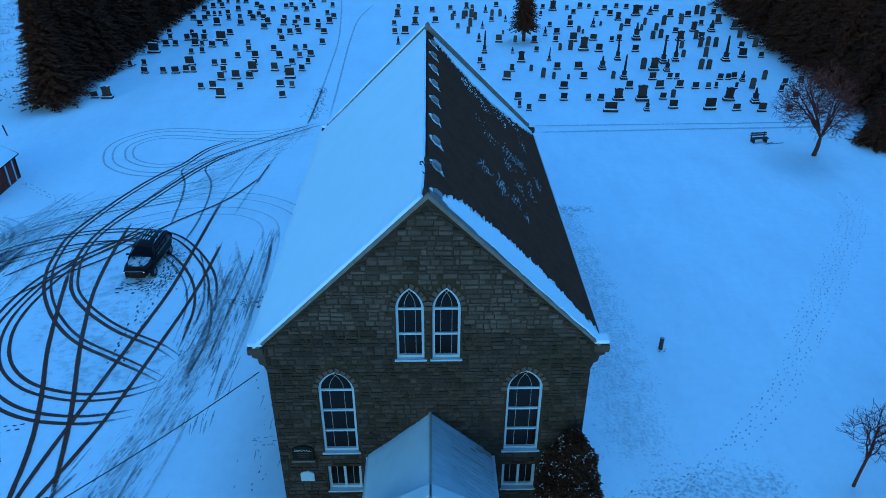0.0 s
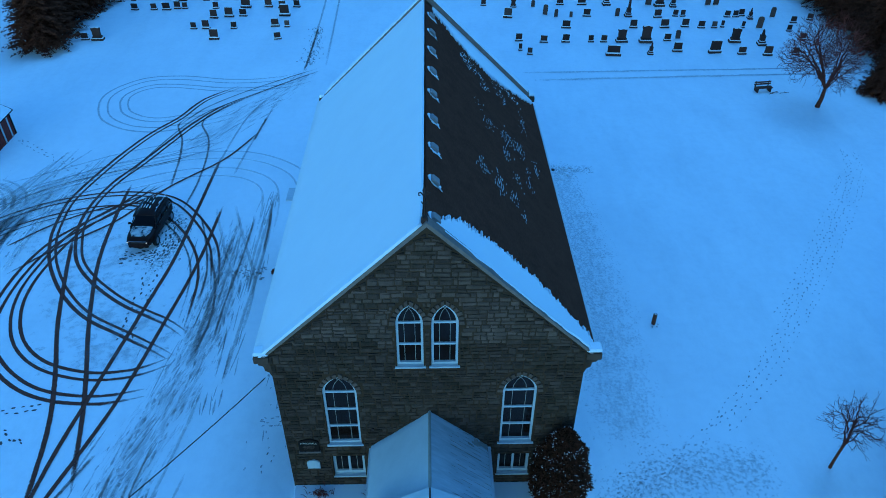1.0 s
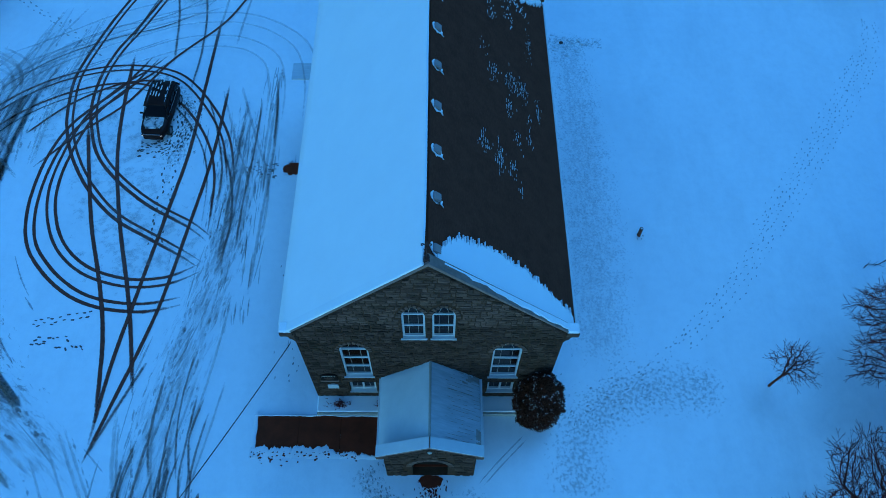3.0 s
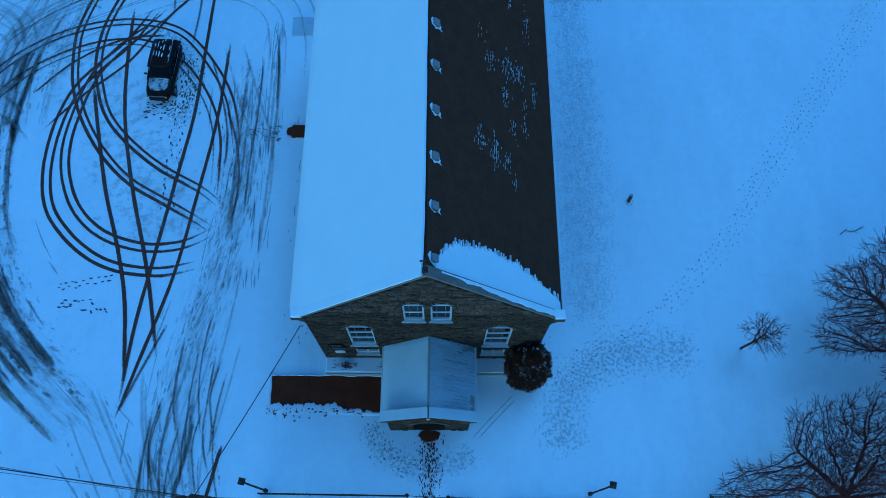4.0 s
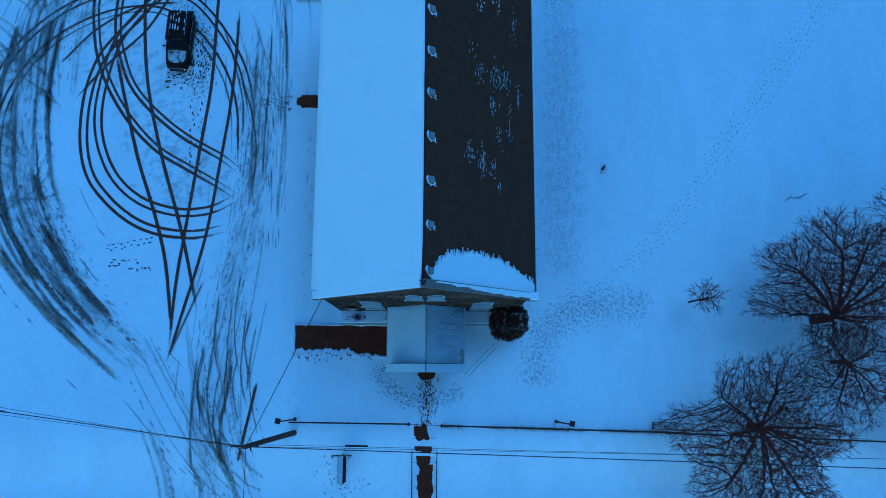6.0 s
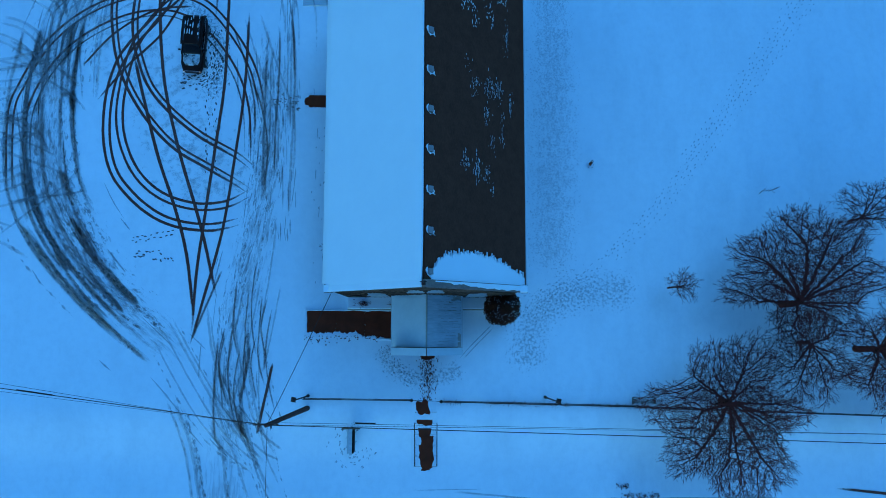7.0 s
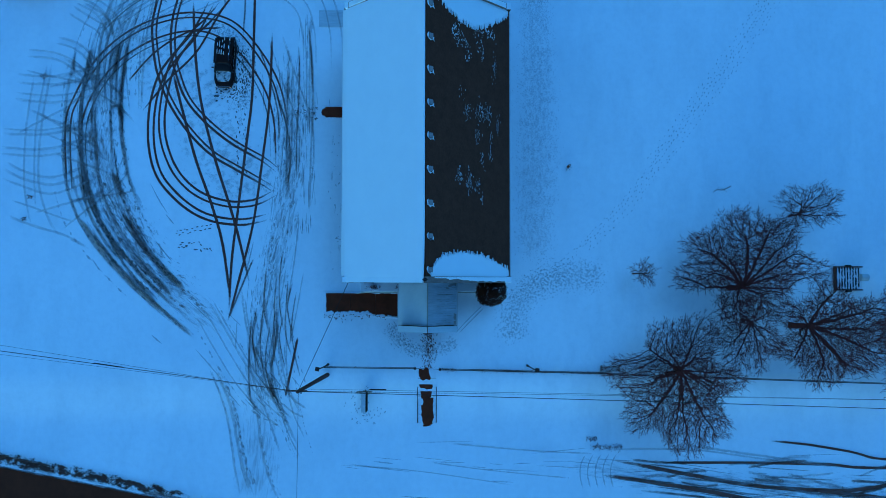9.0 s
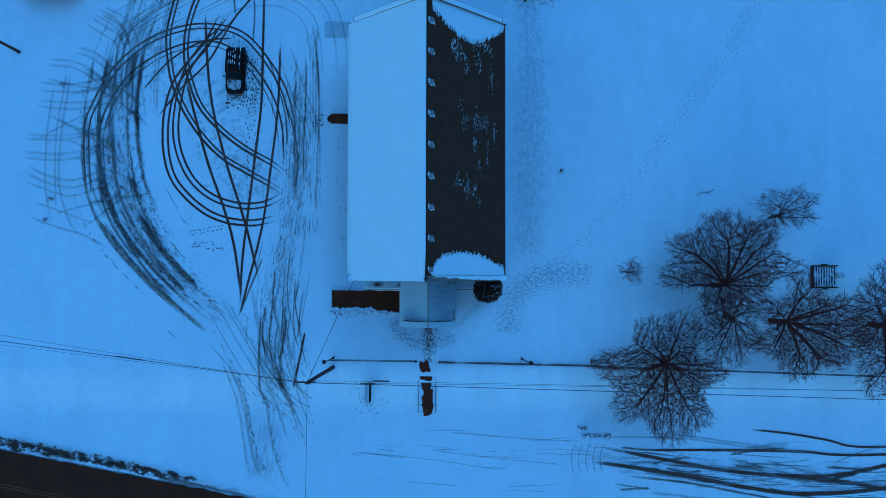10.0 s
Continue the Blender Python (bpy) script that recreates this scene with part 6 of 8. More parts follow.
def build_graves():
    rng = random.Random(77)
    protos = {}
    for kind, stones in GRAVES:
        for x, y, w in stones:
            unit = {"slab": 1.24, "pale": 1.24, "wide": 1.24, "tablet": 1.0, "block": 1.2, "pillar": 1.0, "tall": 1.0}[kind]
            s = w / unit
            deep = max(0.75, min(1.2, s)) if kind != "tablet" else 0.8
            tallness = s * rng.uniform(0.88, 1.18) if kind in ("slab", "pale") else s * rng.uniform(0.9, 1.15)
            if kind in ("slab", "pale"):
                tallness = min(1.35, max(0.8, tallness * 1.18))
            if kind in ("pillar", "tall"):
                deep = s
            m = pose(x, y, ground_z(x, y), rng.gauss(0, 1.2), rng.gauss(0, 1.5), rng.gauss(-2, 4)) @ Matrix.Diagonal((s, deep, tallness, 1))
            if kind not in protos:
                protos[kind] = make_headstone(kind)
                protos[kind].matrix_world = m
                protos[kind].scale = (1, 1, 1)
                protos[kind].matrix_basis = m
                base = protos[kind]
                base["s"] = 1.0
            else:
                keep = protos[kind]
                made = copy_thing(keep, pose(0, 0, 0))
                made.matrix_basis = m


build_graves()


# ---- trees ----
def add_twig(verts, faces, pts, radii, sides=3):
    base = len(verts)
    for i, p in enumerate(pts):
        d = (pts[min(i + 1, len(pts) - 1)] - pts[max(i - 1, 0)])
        d.normalize()
        a = d.cross(Vector((0.31, 0.17, 0.93)))
        if a.length < 1e-3:
            a = Vector((1, 0, 0))
        a.normalize()
        b = d.cross(a)
        for k in range(sides):
            t = 2 * math.pi * k / sides
            q = p + (a * math.cos(t) + b * math.sin(t)) * radii[i]
            verts.append((q.x, q.y, q.z))
    for i in range(len(pts) - 1):
        for k in range(sides):
            k2 = (k + 1) % sides
            faces.append((base + i * sides + k, base + i * sides + k2, base + (i + 1) * sides + k2, base + (i + 1) * sides + k))


def bezier(a, b, c, step):
    n = max(2, int(((b - a).length + (c - b).length) / step))
    return [a * (1 - t) ** 2 + b * (2 * t * (1 - t)) + c * t * t for t in [(i + 1) / n for i in range(n)]]


def fill_crown(seed, trunk, limbs, centre, size, buds, step, reach, kill):
    """Branches that grow from trunk and limbs towards free buds spread through an uneven dome, until every bud is reached."""
    rs = np.random.default_rng(seed)
    d = rs.normal(size=(buds * 2, 3))
    d /= np.linalg.norm(d, axis=1)[:, None]
    lump = 1 + 0.13 * np.sin(d[:, 0] * 5 + seed) + 0.12 * np.sin(d[:, 1] * 7 + seed * 2) + 0.12 * np.sin(np.arctan2(d[:, 1], d[:, 0]) * 7 + seed)
    free = d * (rs.random(buds * 2) ** 0.42 * lump)[:, None] * 0.9
    free = free[free[:, 2] > -0.55][:buds] * np.array(size) + np.array(centre)
    pos, up = [np.array(trunk[0])], [-1]
    for p in trunk[1:]:
        pos.append(np.array(p))
        up.append(len(pos) - 2)
    for first, line in limbs:
        at = first
        for p in line:
            pos.append(np.array(p))
            up.append(at)
            at = len(pos) - 1
    known = np.array(pos)
    gap = np.linalg.norm(free[:, None, :] - known[None], axis=2)
    near, far = gap.argmin(1), gap.min(1)
    kids = {}
    for _ in range(160):
        live = (far < reach) & (far > kill)
        if not live.any() or len(pos) > 12000:
            break
        ids, back = np.unique(near[live], return_inverse=True)
        pull = np.zeros((len(ids), 3))
        np.add.at(pull, back, (free[live] - known[near[live]]) / far[live][:, None])
        pull += rs.normal(size=pull.shape) * 0.18
        pull /= np.linalg.norm(pull, axis=1)[:, None] + 1e-9
        start = len(pos)
        for i, p in zip(ids, pull):
            if kids.get(i, 0) < 3:
                kids[i] = kids.get(i, 0) + 1
                pos.append(known[i] + p * step)
                up.append(int(i))
        if len(pos) == start:
            break
        known = np.array(pos)
        gap = np.linalg.norm(free[:, None, :] - known[None, start:], axis=2)
        best = gap.min(1)
        closer = best < far
        near[closer], far[closer] = gap.argmin(1)[closer] + start, best[closer]
    return known, up


def bare_tree(name, x, y, height, fork, crown, size, seed, label, limbs=9, trunk=0.28, buds=1900, lean=(0.0, 0.0), tip=0.014, step=0.22, leader=0.0):
    """A leafless tree. crown and size: the middle of its dome, from the foot, and the half widths; leader: how far the stem runs on through the crown."""
    rng = random.Random(seed)
    root = empty(name, pose(x, y, ground_z(x, y)), label, "tree")
    top = Vector((lean[0] * height, lean[1] * height, height * max(fork, leader)))
    count = max(3, int(top.length / step))
    stem = [Vector((0, 0, -0.2))] + [top * t + Vector((math.sin(t * 4 + seed), math.cos(t * 5 + seed), 0)) * 0.06 * t for t in [(i + 1) / count for i in range(count)]]
    lines = []
    for k in range(limbs):
        a = 2.4 * k + rng.uniform(-0.35, 0.35)
        r = 0.35 + 0.5 * math.sqrt((k + 0.5) / limbs)
        goal = Vector(crown) + Vector((math.cos(a) * size[0] * r, math.sin(a) * size[1] * r, size[2] * (0.75 - 1.0 * r * r + rng.uniform(-0.1, 0.2))))
        first = count if not leader else rng.randint(int(count * fork / leader), count)
        s = stem[first]
        knee = s.lerp(goal, 0.42) + Vector((rng.gauss(0, 0.25), rng.gauss(0, 0.25), 0.16 * (goal - s).length))
        line = bezier(s, knee, goal, step)
        lines.append((first, [p + Vector((rng.gauss(0, 0.035), rng.gauss(0, 0.035), rng.gauss(0, 0.03))) for p in line[:int(len(line) * 0.8)]]))
    pos, up = fill_crown(seed, stem, lines, crown, size, buds, step, step * 7, step * 1.15)
    n = len(up)
    tips, kids = [0] * n, [[] for _ in range(n)]
    for i in range(n - 1, 0, -1):
        tips[i] = max(tips[i], 1)
        tips[up[i]] += tips[i]
        kids[up[i]].append(i)
    power = math.log(trunk / tip) / math.log(max(tips))
    rad = [tip * max(1, v) ** power for v in tips]
    part("trunk", tube([tuple(p) for p in stem], [max(0.8 * rad[i] if leader else 0.0, trunk * (1.12 if i == 0 else 0.9) * (1 - 0.45 * i / count if leader else 1 - 0.3 * (i / count) ** 3)) for i in range(count + 1)], 9), BARK, root, smooth=True)
    verts, faces = [], []
    heads = [(c, i) for i in range(count + 1) for c in kids[i] if c > count]
    while heads:
        i, before = heads.pop()
        chain = [before, i]
        while kids[chain[-1]]:
            order = sorted(kids[chain[-1]], key=lambda q: -tips[q])
            heads += [(q, chain[-1]) for q in order[1:]]
            chain.append(order[0])
        pts = [Vector(pos[q]) for q in chain]
        rr = [min(rad[q], rad[i]) for q in chain]
        if before <= count and rad[i] > trunk * 0.18:
            v, f = [], []
            add_twig(v, f, pts, rr, 6)
            mesh_object("limb", v, f, BARK, root, smooth=True)
        else:
            add_twig(verts, faces, pts, rr, 3)
        # side twigs that bend outwards and fork
        mid_crown = Vector(crown) - Vector((0, 0, size[2] * 0.6))
        for q, p in zip(chain[1:], pts[1:]):
            if rad[q] > tip * 3.0:
                continue
            d = (p - Vector(pos[up[q]])).normalized() + (p - mid_crown).normalized() * 0.7
            for _ in range(2):
                if rng.random() > 0.66:
                    continue
                out = (d + Vector((rng.gauss(0, 0.6), rng.gauss(0, 0.6), rng.gauss(0.0, 0.5)))).normalized()
                lng = rng.uniform(1.2, 3.6) * step
                mid = p + out * lng * 0.5
                bent = (out + d * 0.25 + Vector((rng.gauss(0, 0.2), rng.gauss(0, 0.2), rng.gauss(0, 0.2)))).normalized()
                add_twig(verts, faces, [p, mid, mid + bent * lng * 0.5], [tip * 0.85, tip * 0.75, tip * 0.5], 3)
                fork = (bent + Vector((rng.gauss(0, 0.5), rng.gauss(0, 0.5), rng.gauss(0, 0.4)))).normalized()
                add_twig(verts, faces, [mid, mid + fork * lng * 0.45], [tip * 0.7, tip * 0.45], 3)
    mesh_object("crown", verts, faces, TWIG, root)["label"] = "fine bare brown twigs"
    return root


def build_bare_trees():
    bare_tree("bare_tree", 24.05, 15.0, 8.6, 0.20, (-1.2, -0.9, 5.0), (6.2, 6.1, 3.6), 101, "large leafless spreading tree by the fence", 15, 0.27, 7600)
    bare_tree("bare_tree", 29.4, 22.85, 9.4, 0.26, (-0.4, 2.1, 5.4), (7.0, 5.2, 3.8), 102, "tall leafless broad-crowned tree in the snow", 14, 0.30, 6600, (0.04, 0.0))
    bare_tree("bare_tree", 35.4, 19.2, 9.2, 0.26, (1.2, -0.5, 5.4), (6.3, 5.3, 3.6), 103, "leafless tree with long twisting limbs", 13, 0.29, 6000, (0.05, 0.0))
    bare_tree("bare_tree", 45.8, 18.8, 8.8, 0.26, (-0.6, -0.2, 5.0), (4.8, 6.4, 3.5), 104, "leafless tree at the edge of the lawn", 12, 0.27, 5600)
    bare_tree("bare_tree", 30.6, 19.7, 6.8, 0.30, (-1.4, -1.0, 4.3), (3.4, 3.9, 2.5), 105, "smaller leafless tree between two large ones", 9, 0.15, 2000)
    bare_tree("young_tree", 35.45, 29.85, 5.4, 0.22, (0.3, 0.7, 3.6), (3.2, 2.4, 1.9), 106, "young leafless tree with upswept branches", 9, 0.12, 1000, (0.05, 0.02), 0.013, 0.22)
    bare_tree("young_tree", 20.0, 24.2, 4.8, 0.34, (0.15, 0.1, 3.3), (1.3, 1.3, 1.5), 107, "slender leafless sapling standing in snow", 14, 0.085, 190, (0.02, 0.0), 0.012, 0.2, 0.78)
    bare_tree("bare_tree", 36.2, 63.4, 8.8, 0.20, (-0.9, 0.0, 4.9), (4.0, 4.0, 3.3), 108, "leafless vase-shaped tree beside the graveyard", 16, 0.22, 2600, (0.03, 0.0), 0.014, 0.28)


build_bare_trees()


def conifer_mesh(rng, height, radius, count, droop):
    """Tiers of drooping boughs, each a flat spray of blades that point forward and shorten to its tip."""
    verts, faces = [], []
    boughs = count // 36
    for k in range(boughs):
        t = ((k + rng.random()) / boughs) ** 0.62
        z0 = height * (0.05 + 0.94 * (1 - t))
        a = 2.39996 * k + rng.gauss(0, 0.25)
        reach = radius * (0.06 + 0.94 * t) * rng.uniform(0.78, 1.12)
        fall = rng.uniform(0.10, 0.42)
        way = Vector((math.cos(a), math.sin(a), 0))
        side = Vector((-way.y, way.x, 0))
        for j in range(12):
            u = (j + rng.random()) / 12
            if u < 0.12:
                continue
            c = way * (reach * u) + Vector((0, 0, z0 - fall * reach * u * u + 0.10 * reach * u ** 4 - droop))
            for e in (-1, 1, 0):
                lng = (0.30 + 0.10 * radius) * (1.15 - 0.65 * u) * rng.uniform(0.6, 1.15)
                o = (way * rng.uniform(0.5, 0.9) + side * (e * rng.uniform(0.6, 1.1)) + Vector((0, 0, rng.gauss(-0.22, 0.16)))).normalized()
                s = o.cross(Vector((rng.gauss(0, 0.35), rng.gauss(0, 0.35), 1))).normalized() * (lng * rng.uniform(0.16, 0.27))
                b = len(verts)
                for q in (c, c + o * lng * 0.45 + s, c + o * lng - Vector((0, 0, 0.10 * lng)), c + o * lng * 0.45 - s):
                    verts.append(tuple(q))
                faces += [(b, b + 1, b + 3), (b + 1, b + 2, b + 3)]
    return verts, faces


def make_conifer(seed, height, radius, count, label, foot=0.0):
    rng = random.Random(seed)
    root = empty("conifer", None, label, "tree", "dark conifers round the graveyard")
    part("trunk", tube([(0, 0, -0.3), (0, 0, height * 0.5), (0, 0, height * 0.97)], [0.28, 0.16, 0.03], 7), BARK, root)
    v, f = conifer_mesh(rng, height, radius, count, 0.12)
    if foot:
        v = [(x, y, z + foot) for x, y, z in v]
    mesh_object("crown", v, f, NEEDLE, root)
    return root


def build_conifers():
    rng = random.Random(88)
    a = make_conifer(1, 16.0, 3.7, 18000, "tall dark spruce in a dense row")
    b = make_conifer(2, 14.0, 3.6, 18000, "dark ragged spruce in a dense row")
    a.matrix_world = pose(-41.3, 78.4, 0) @ Matrix.Diagonal((1.0, 1.0, 0.85, 1))
    b.matrix_world = pose(47.6, 69.6, 0)
    for i in range(16):
        y = 81.5 + i * 3.3
        copy_thing(rng.choice((a, b)), pose(-42.2 + 0.06 * i + rng.gauss(0, 0.4), y, 0, 0, 0, rng.uniform(0, 360)) @ Matrix.Diagonal((1, 1, rng.uniform(0.85, 1.15), 1)))
    for i in range(15):
        y = 72.0 + i * 4.0
        copy_thing(rng.choice((a, b)), pose(48.4 + 0.16 * i + rng.gauss(0, 0.6), y, 0, 0, 0, rng.uniform(0, 360)))
    for i in range(7):
        copy_thing(rng.choice((a, b)), pose(54.6 + rng.gauss(0, 1.0), 71.0 + i * 6.0, 0, 0, 0, rng.uniform(0, 360)))
    c = make_conifer(3, 10.5, 2.3, 16000, "dark columnar evergreen among the gravestones", 1.4)
    c.matrix_world = pose(13.5, 104.6, 0)
    # young spruce with snow in it
    d = make_conifer(4, 6.2, 2.9, 14000, "bushy snow-flecked spruce at the lawn's edge")
    d.matrix_world = pose(43.9, 66.0, 0)


build_conifers()


def build_rough_grass():
    """Dry stalks that stand through the snow behind the spruces."""
    rng = random.Random(94)
    verts, faces = [], []
    for k in range(11000):
        x, y = rng.uniform(-85, -45), rng.uniform(74, 150)
        if noise.noise(Vector((x * 0.35, y * 0.2, 1))) < -0.12 or (x > -48 and y < 77):
            continue
        z = ground_z(x, y)
        h, w = rng.uniform(0.08, 0.22), rng.uniform(0.03, 0.10)
        dx, dy = rng.gauss(0, 0.1), rng.gauss(0, 0.1)
        b = len(verts)
        verts += [(x - w, y, z - 0.02), (x + w, y + rng.gauss(0, 0.1), z - 0.02), (x + dx, y + dy, z + h)]
        faces.append((b, b + 1, b + 2))
    tagged(mesh_object("rough_grass", verts, faces, TWIG), "dry brown stalks poking through a snowy field", "grass", kind="stuff")


build_rough_grass()


def build_cedar():
    rng = random.Random(91)
    root = empty("evergreen_shrub", pose(5.95, 22.5, 0), "clipped dark evergreen shrub flecked with snow", "shrub")
    part("trunk", tube([(0, 0, -0.1), (0.03, 0, 2.0), (0, 0, 4.2)], [0.12, 0.08, 0.03], 6), BARK, root)
    verts, faces, sv, sf = [], [], [], []
    for k in range(26000):
        u = rng.random()
        z = 0.15 + 5.3 * u
        prof = 1.22 * (math.sin(math.pi * min(1.0, 0.22 + 0.78 * u)) ** 0.7) * (1.05 if u < 0.55 else 1.0 - 0.30 * (u - 0.55))
        a = rng.uniform(0, 2 * math.pi)
        r = prof * (1.05 - 0.45 * rng.random() ** 1.6) * (1 + 0.26 * noise.noise(Vector((math.cos(a) * 2.4, math.sin(a) * 2.4, z * 1.6))) + 0.16 * noise.noise(Vector((math.cos(a) * 7, math.sin(a) * 7, z * 5))))
        c = Vector((r * math.cos(a), r * math.sin(a), z))
        o = Vector((math.cos(a) + rng.gauss(0, 0.8), math.sin(a) + rng.gauss(0, 0.8), rng.uniform(-0.5, 0.9))).normalized()
        s = o.cross(Vector((rng.gauss(0, 1), rng.gauss(0, 1), rng.gauss(0, 1)))).normalized()
        lng = rng.uniform(0.06, 0.15)
        w = lng * 0.30
        snowy = k % 5 == 0 and r > prof * 0.90 and noise.noise(Vector((c.x * 2.6, c.y * 2.6, c.z * 2.6))) > 0.10
        tv, tf = (sv, sf) if snowy else (verts, faces)
        if snowy:
            c += Vector((math.cos(a), math.sin(a), 0.5)) * 0.08
            lng *= 0.55
            w *= 0.5
        b = len(tv)
        for q in (c - o * lng * 0.3, c + s * w, c + o * lng, c - s * w):
            tv.append(tuple(q))
        tf.append((b, b + 1, b + 2, b + 3))
    mesh_object("foliage", verts, faces, CEDAR, root)
    mesh_object("snow_flecks", sv, sf, SNOW, root)["kind"] = "stuff"


build_cedar()


# ---- car ----
def loft(stations):
    """A closed skin through cross sections of equal count: rings of (x, y, z)."""
    bm = bmesh.new()
    rings = [[bm.verts.new(p) for p in ring] for ring in stations]
    n = len(rings[0])
    for a, b in zip(rings, rings[1:]):
        for k in range(n):
            bm.faces.new((a[k], a[(k + 1) % n], b[(k + 1) % n], b[k]))
    bm.faces.new(rings[0])
    bm.faces.new(rings[-1][::-1])
    bmesh.ops.recalc_face_normals(bm, faces=bm.faces)
    return bm


BONNET_SNOW = see_through("thin_bonnet_snow", (0.68, 0.69, 0.70), 0.88, 3.2, 0.34, 0.58)


def rounded(ob, levels=2):
    md = ob.modifiers.new("round", "SUBSURF")
    md.levels = md.render_levels = levels
    return ob


def build_car():
    car = empty("car", None, "black sport utility car with snow on bonnet and roof", "car")
    rows = []
    for y, hw, zt in ((-2.50, 0.46, 0.76), (-2.40, 0.76, 0.93), (-2.0, 0.93, 1.03), (-1.3, 0.98, 1.09), (-0.9, 0.99, 1.12), (0.2, 1.0, 1.12), (1.5, 1.0, 1.13), (2.10, 0.95, 1.12), (2.36, 0.84, 1.06), (2.48, 0.62, 0.75)):
        rows.append([(-hw * 0.90, y, 0.34), (hw * 0.90, y, 0.34), (hw, y, 0.60), (hw * 0.98, y, zt - 0.12), (hw * 0.86, y, zt), (hw * 0.40, y, zt + 0.03), (-hw * 0.40, y, zt + 0.03), (-hw * 0.86, y, zt), (-hw * 0.98, y, zt - 0.12), (-hw, y, 0.60)])
    rounded(part("body", loft(rows), CAR_PAINT, car, smooth=True))

    def wide(z):
        return 0.90 - (z - 1.1) * 0.36

    def hoop(y, z, out=0.0, up=0.0, foot=1.05):
        """A section of the cabin: sides that lean in, rounded shoulders, a crowned top."""
        w = wide(z)
        half = [(0.90 + out, foot), (wide((foot + z) / 2) + out, (foot + z) / 2), (w + 0.01 + out, z - 0.10), (w - 0.05 + out, z - 0.03 + up), (w * 0.72, z + 0.012 + up), (w * 0.3, z + 0.025 + up)]
        return [(x, y, h) for x, h in half] + [(-x, y, h) for x, h in half[::-1]]
    part("cabin", loft([hoop(y, z) for y, z in ((-1.16, 1.12), (-0.95, 1.26), (-0.62, 1.47), (-0.30, 1.63), (0.2, 1.69), (1.0, 1.70), (1.6, 1.68), (1.98, 1.60), (2.22, 1.38), (2.36, 1.12))]), CAR_GLASS, car, smooth=True)
    part("roof_panel", loft([[(x, yy, max(h, z - 0.09)) for x, yy, h in hoop(y, z, 0.012, 0.014, z - 0.10)] for y, z in ((-0.36, 1.60), (-0.25, 1.64), (0.2, 1.69), (1.0, 1.70), (1.6, 1.68), (2.02, 1.59), (2.10, 1.55))]), CAR_PAINT, car, smooth=True)
    for s in (-1, 1):
        for a, b in (((-1.10, 1.12), (-0.34, 1.66)), ((0.35, 1.12), (0.42, 1.68)), ((1.35, 1.12), (1.42, 1.68)), ((2.30, 1.12), (2.0, 1.64))):
            part("pillar", tube([(s * (wide(a[1]) + 0.005), a[0], a[1]), (s * (wide(b[1]) + 0.005), b[0], b[1])], 0.035, 5), CAR_PAINT, car)
        part("roof_rail", tube([(s * 0.62, -0.1, 1.74), (s * 0.62, 0.0, 1.78), (s * 0.62, 1.6, 1.77), (s * 0.62, 1.72, 1.73)], 0.022, 5), CHROME, car, "bright roof rail")
        part("window_trim", tube([(s * 0.915, -0.95, 1.13), (s * 0.915, 2.1, 1.14)], 0.012, 4), CHROME, car, "chrome trim strip")
        part("sill_trim", tube([(s * 1.005, -1.1, 0.58), (s * 1.005, 1.2, 0.58)], 0.012, 4), CHROME, car)
        m = part("mirror", box(-0.11, 0.11, -0.06, 0.06, -0.07, 0.07, 0.03), CAR_PAINT, car)
        m.location = (s * 1.06, -0.72, 1.20)
        part("headlight", box(s * 0.58 - 0.15, s * 0.58 + 0.15, -2.45, -2.36, 0.80, 0.90, 0.02), CAR_GLASS, car, "headlight housing")
        part("running_light", box(s * 0.66 - 0.05, s * 0.66 + 0.05, -2.475, -2.462, 0.82, 0.85), LENS, car, "small lit running light")
        part("tail_light", box(s * 0.74 - 0.12, s * 0.74 + 0.12, 2.36, 2.45, 0.85, 1.0, 0.02), RED, car)
        for y in (-1.52, 1.45):
            wheel = part("wheel", tube([(s * 0.80, y, 0.36), (s * 1.0, y, 0.36)], 0.22, 14), RIM, car)
            bm = bmesh.new()
            rr = [(0.24, 0.78), (0.35, 0.78), (0.37, 0.82), (0.37, 0.97), (0.35, 1.01), (0.24, 1.01)]
            ring = [[bm.verts.new((s * x, y + r * math.cos(t), 0.36 + r * math.sin(t))) for r, x in rr] for t in [i * math.pi / 9 for i in range(18)]]
            for i in range(18):
                for k in range(6):
                    bm.faces.new((ring[i][k], ring[i][(k + 1) % 6], ring[(i + 1) % 18][(k + 1) % 6], ring[(i + 1) % 18][k]))
            bmesh.ops.recalc_face_normals(bm, faces=bm.faces)
            part("tyre", bm, RUBBER, wheel, smooth=True)
    part("grille", box(-0.42, 0.42, -2.47, -2.40, 0.62, 0.88, 0.02), IRON, car)
    part("grille_bar", box(-0.62, 0.62, -2.475, -2.42, 0.905, 0.925), RIM, car, "thin chrome bar across the front")
    part("number_plate", box(-0.16, 0.16, -2.485, -2.468, 0.50, 0.60), PLAQUE, car)
    part("bumper", box(-0.70, 0.70, -2.47, -2.30, 0.36, 0.60, 0.07), CAR_PAINT, car)
    part("windscreen", loft([[(-0.80, -1.10, 1.125), (0.80, -1.10, 1.125), (0.80, -1.11, 1.115), (-0.80, -1.11, 1.115)], [(-0.62, -0.37, 1.635), (0.62, -0.37, 1.635), (0.62, -0.38, 1.628), (-0.62, -0.38, 1.628)]]), CAR_GLASS, car)
    rng = random.Random(12)
    bm = bmesh.new()
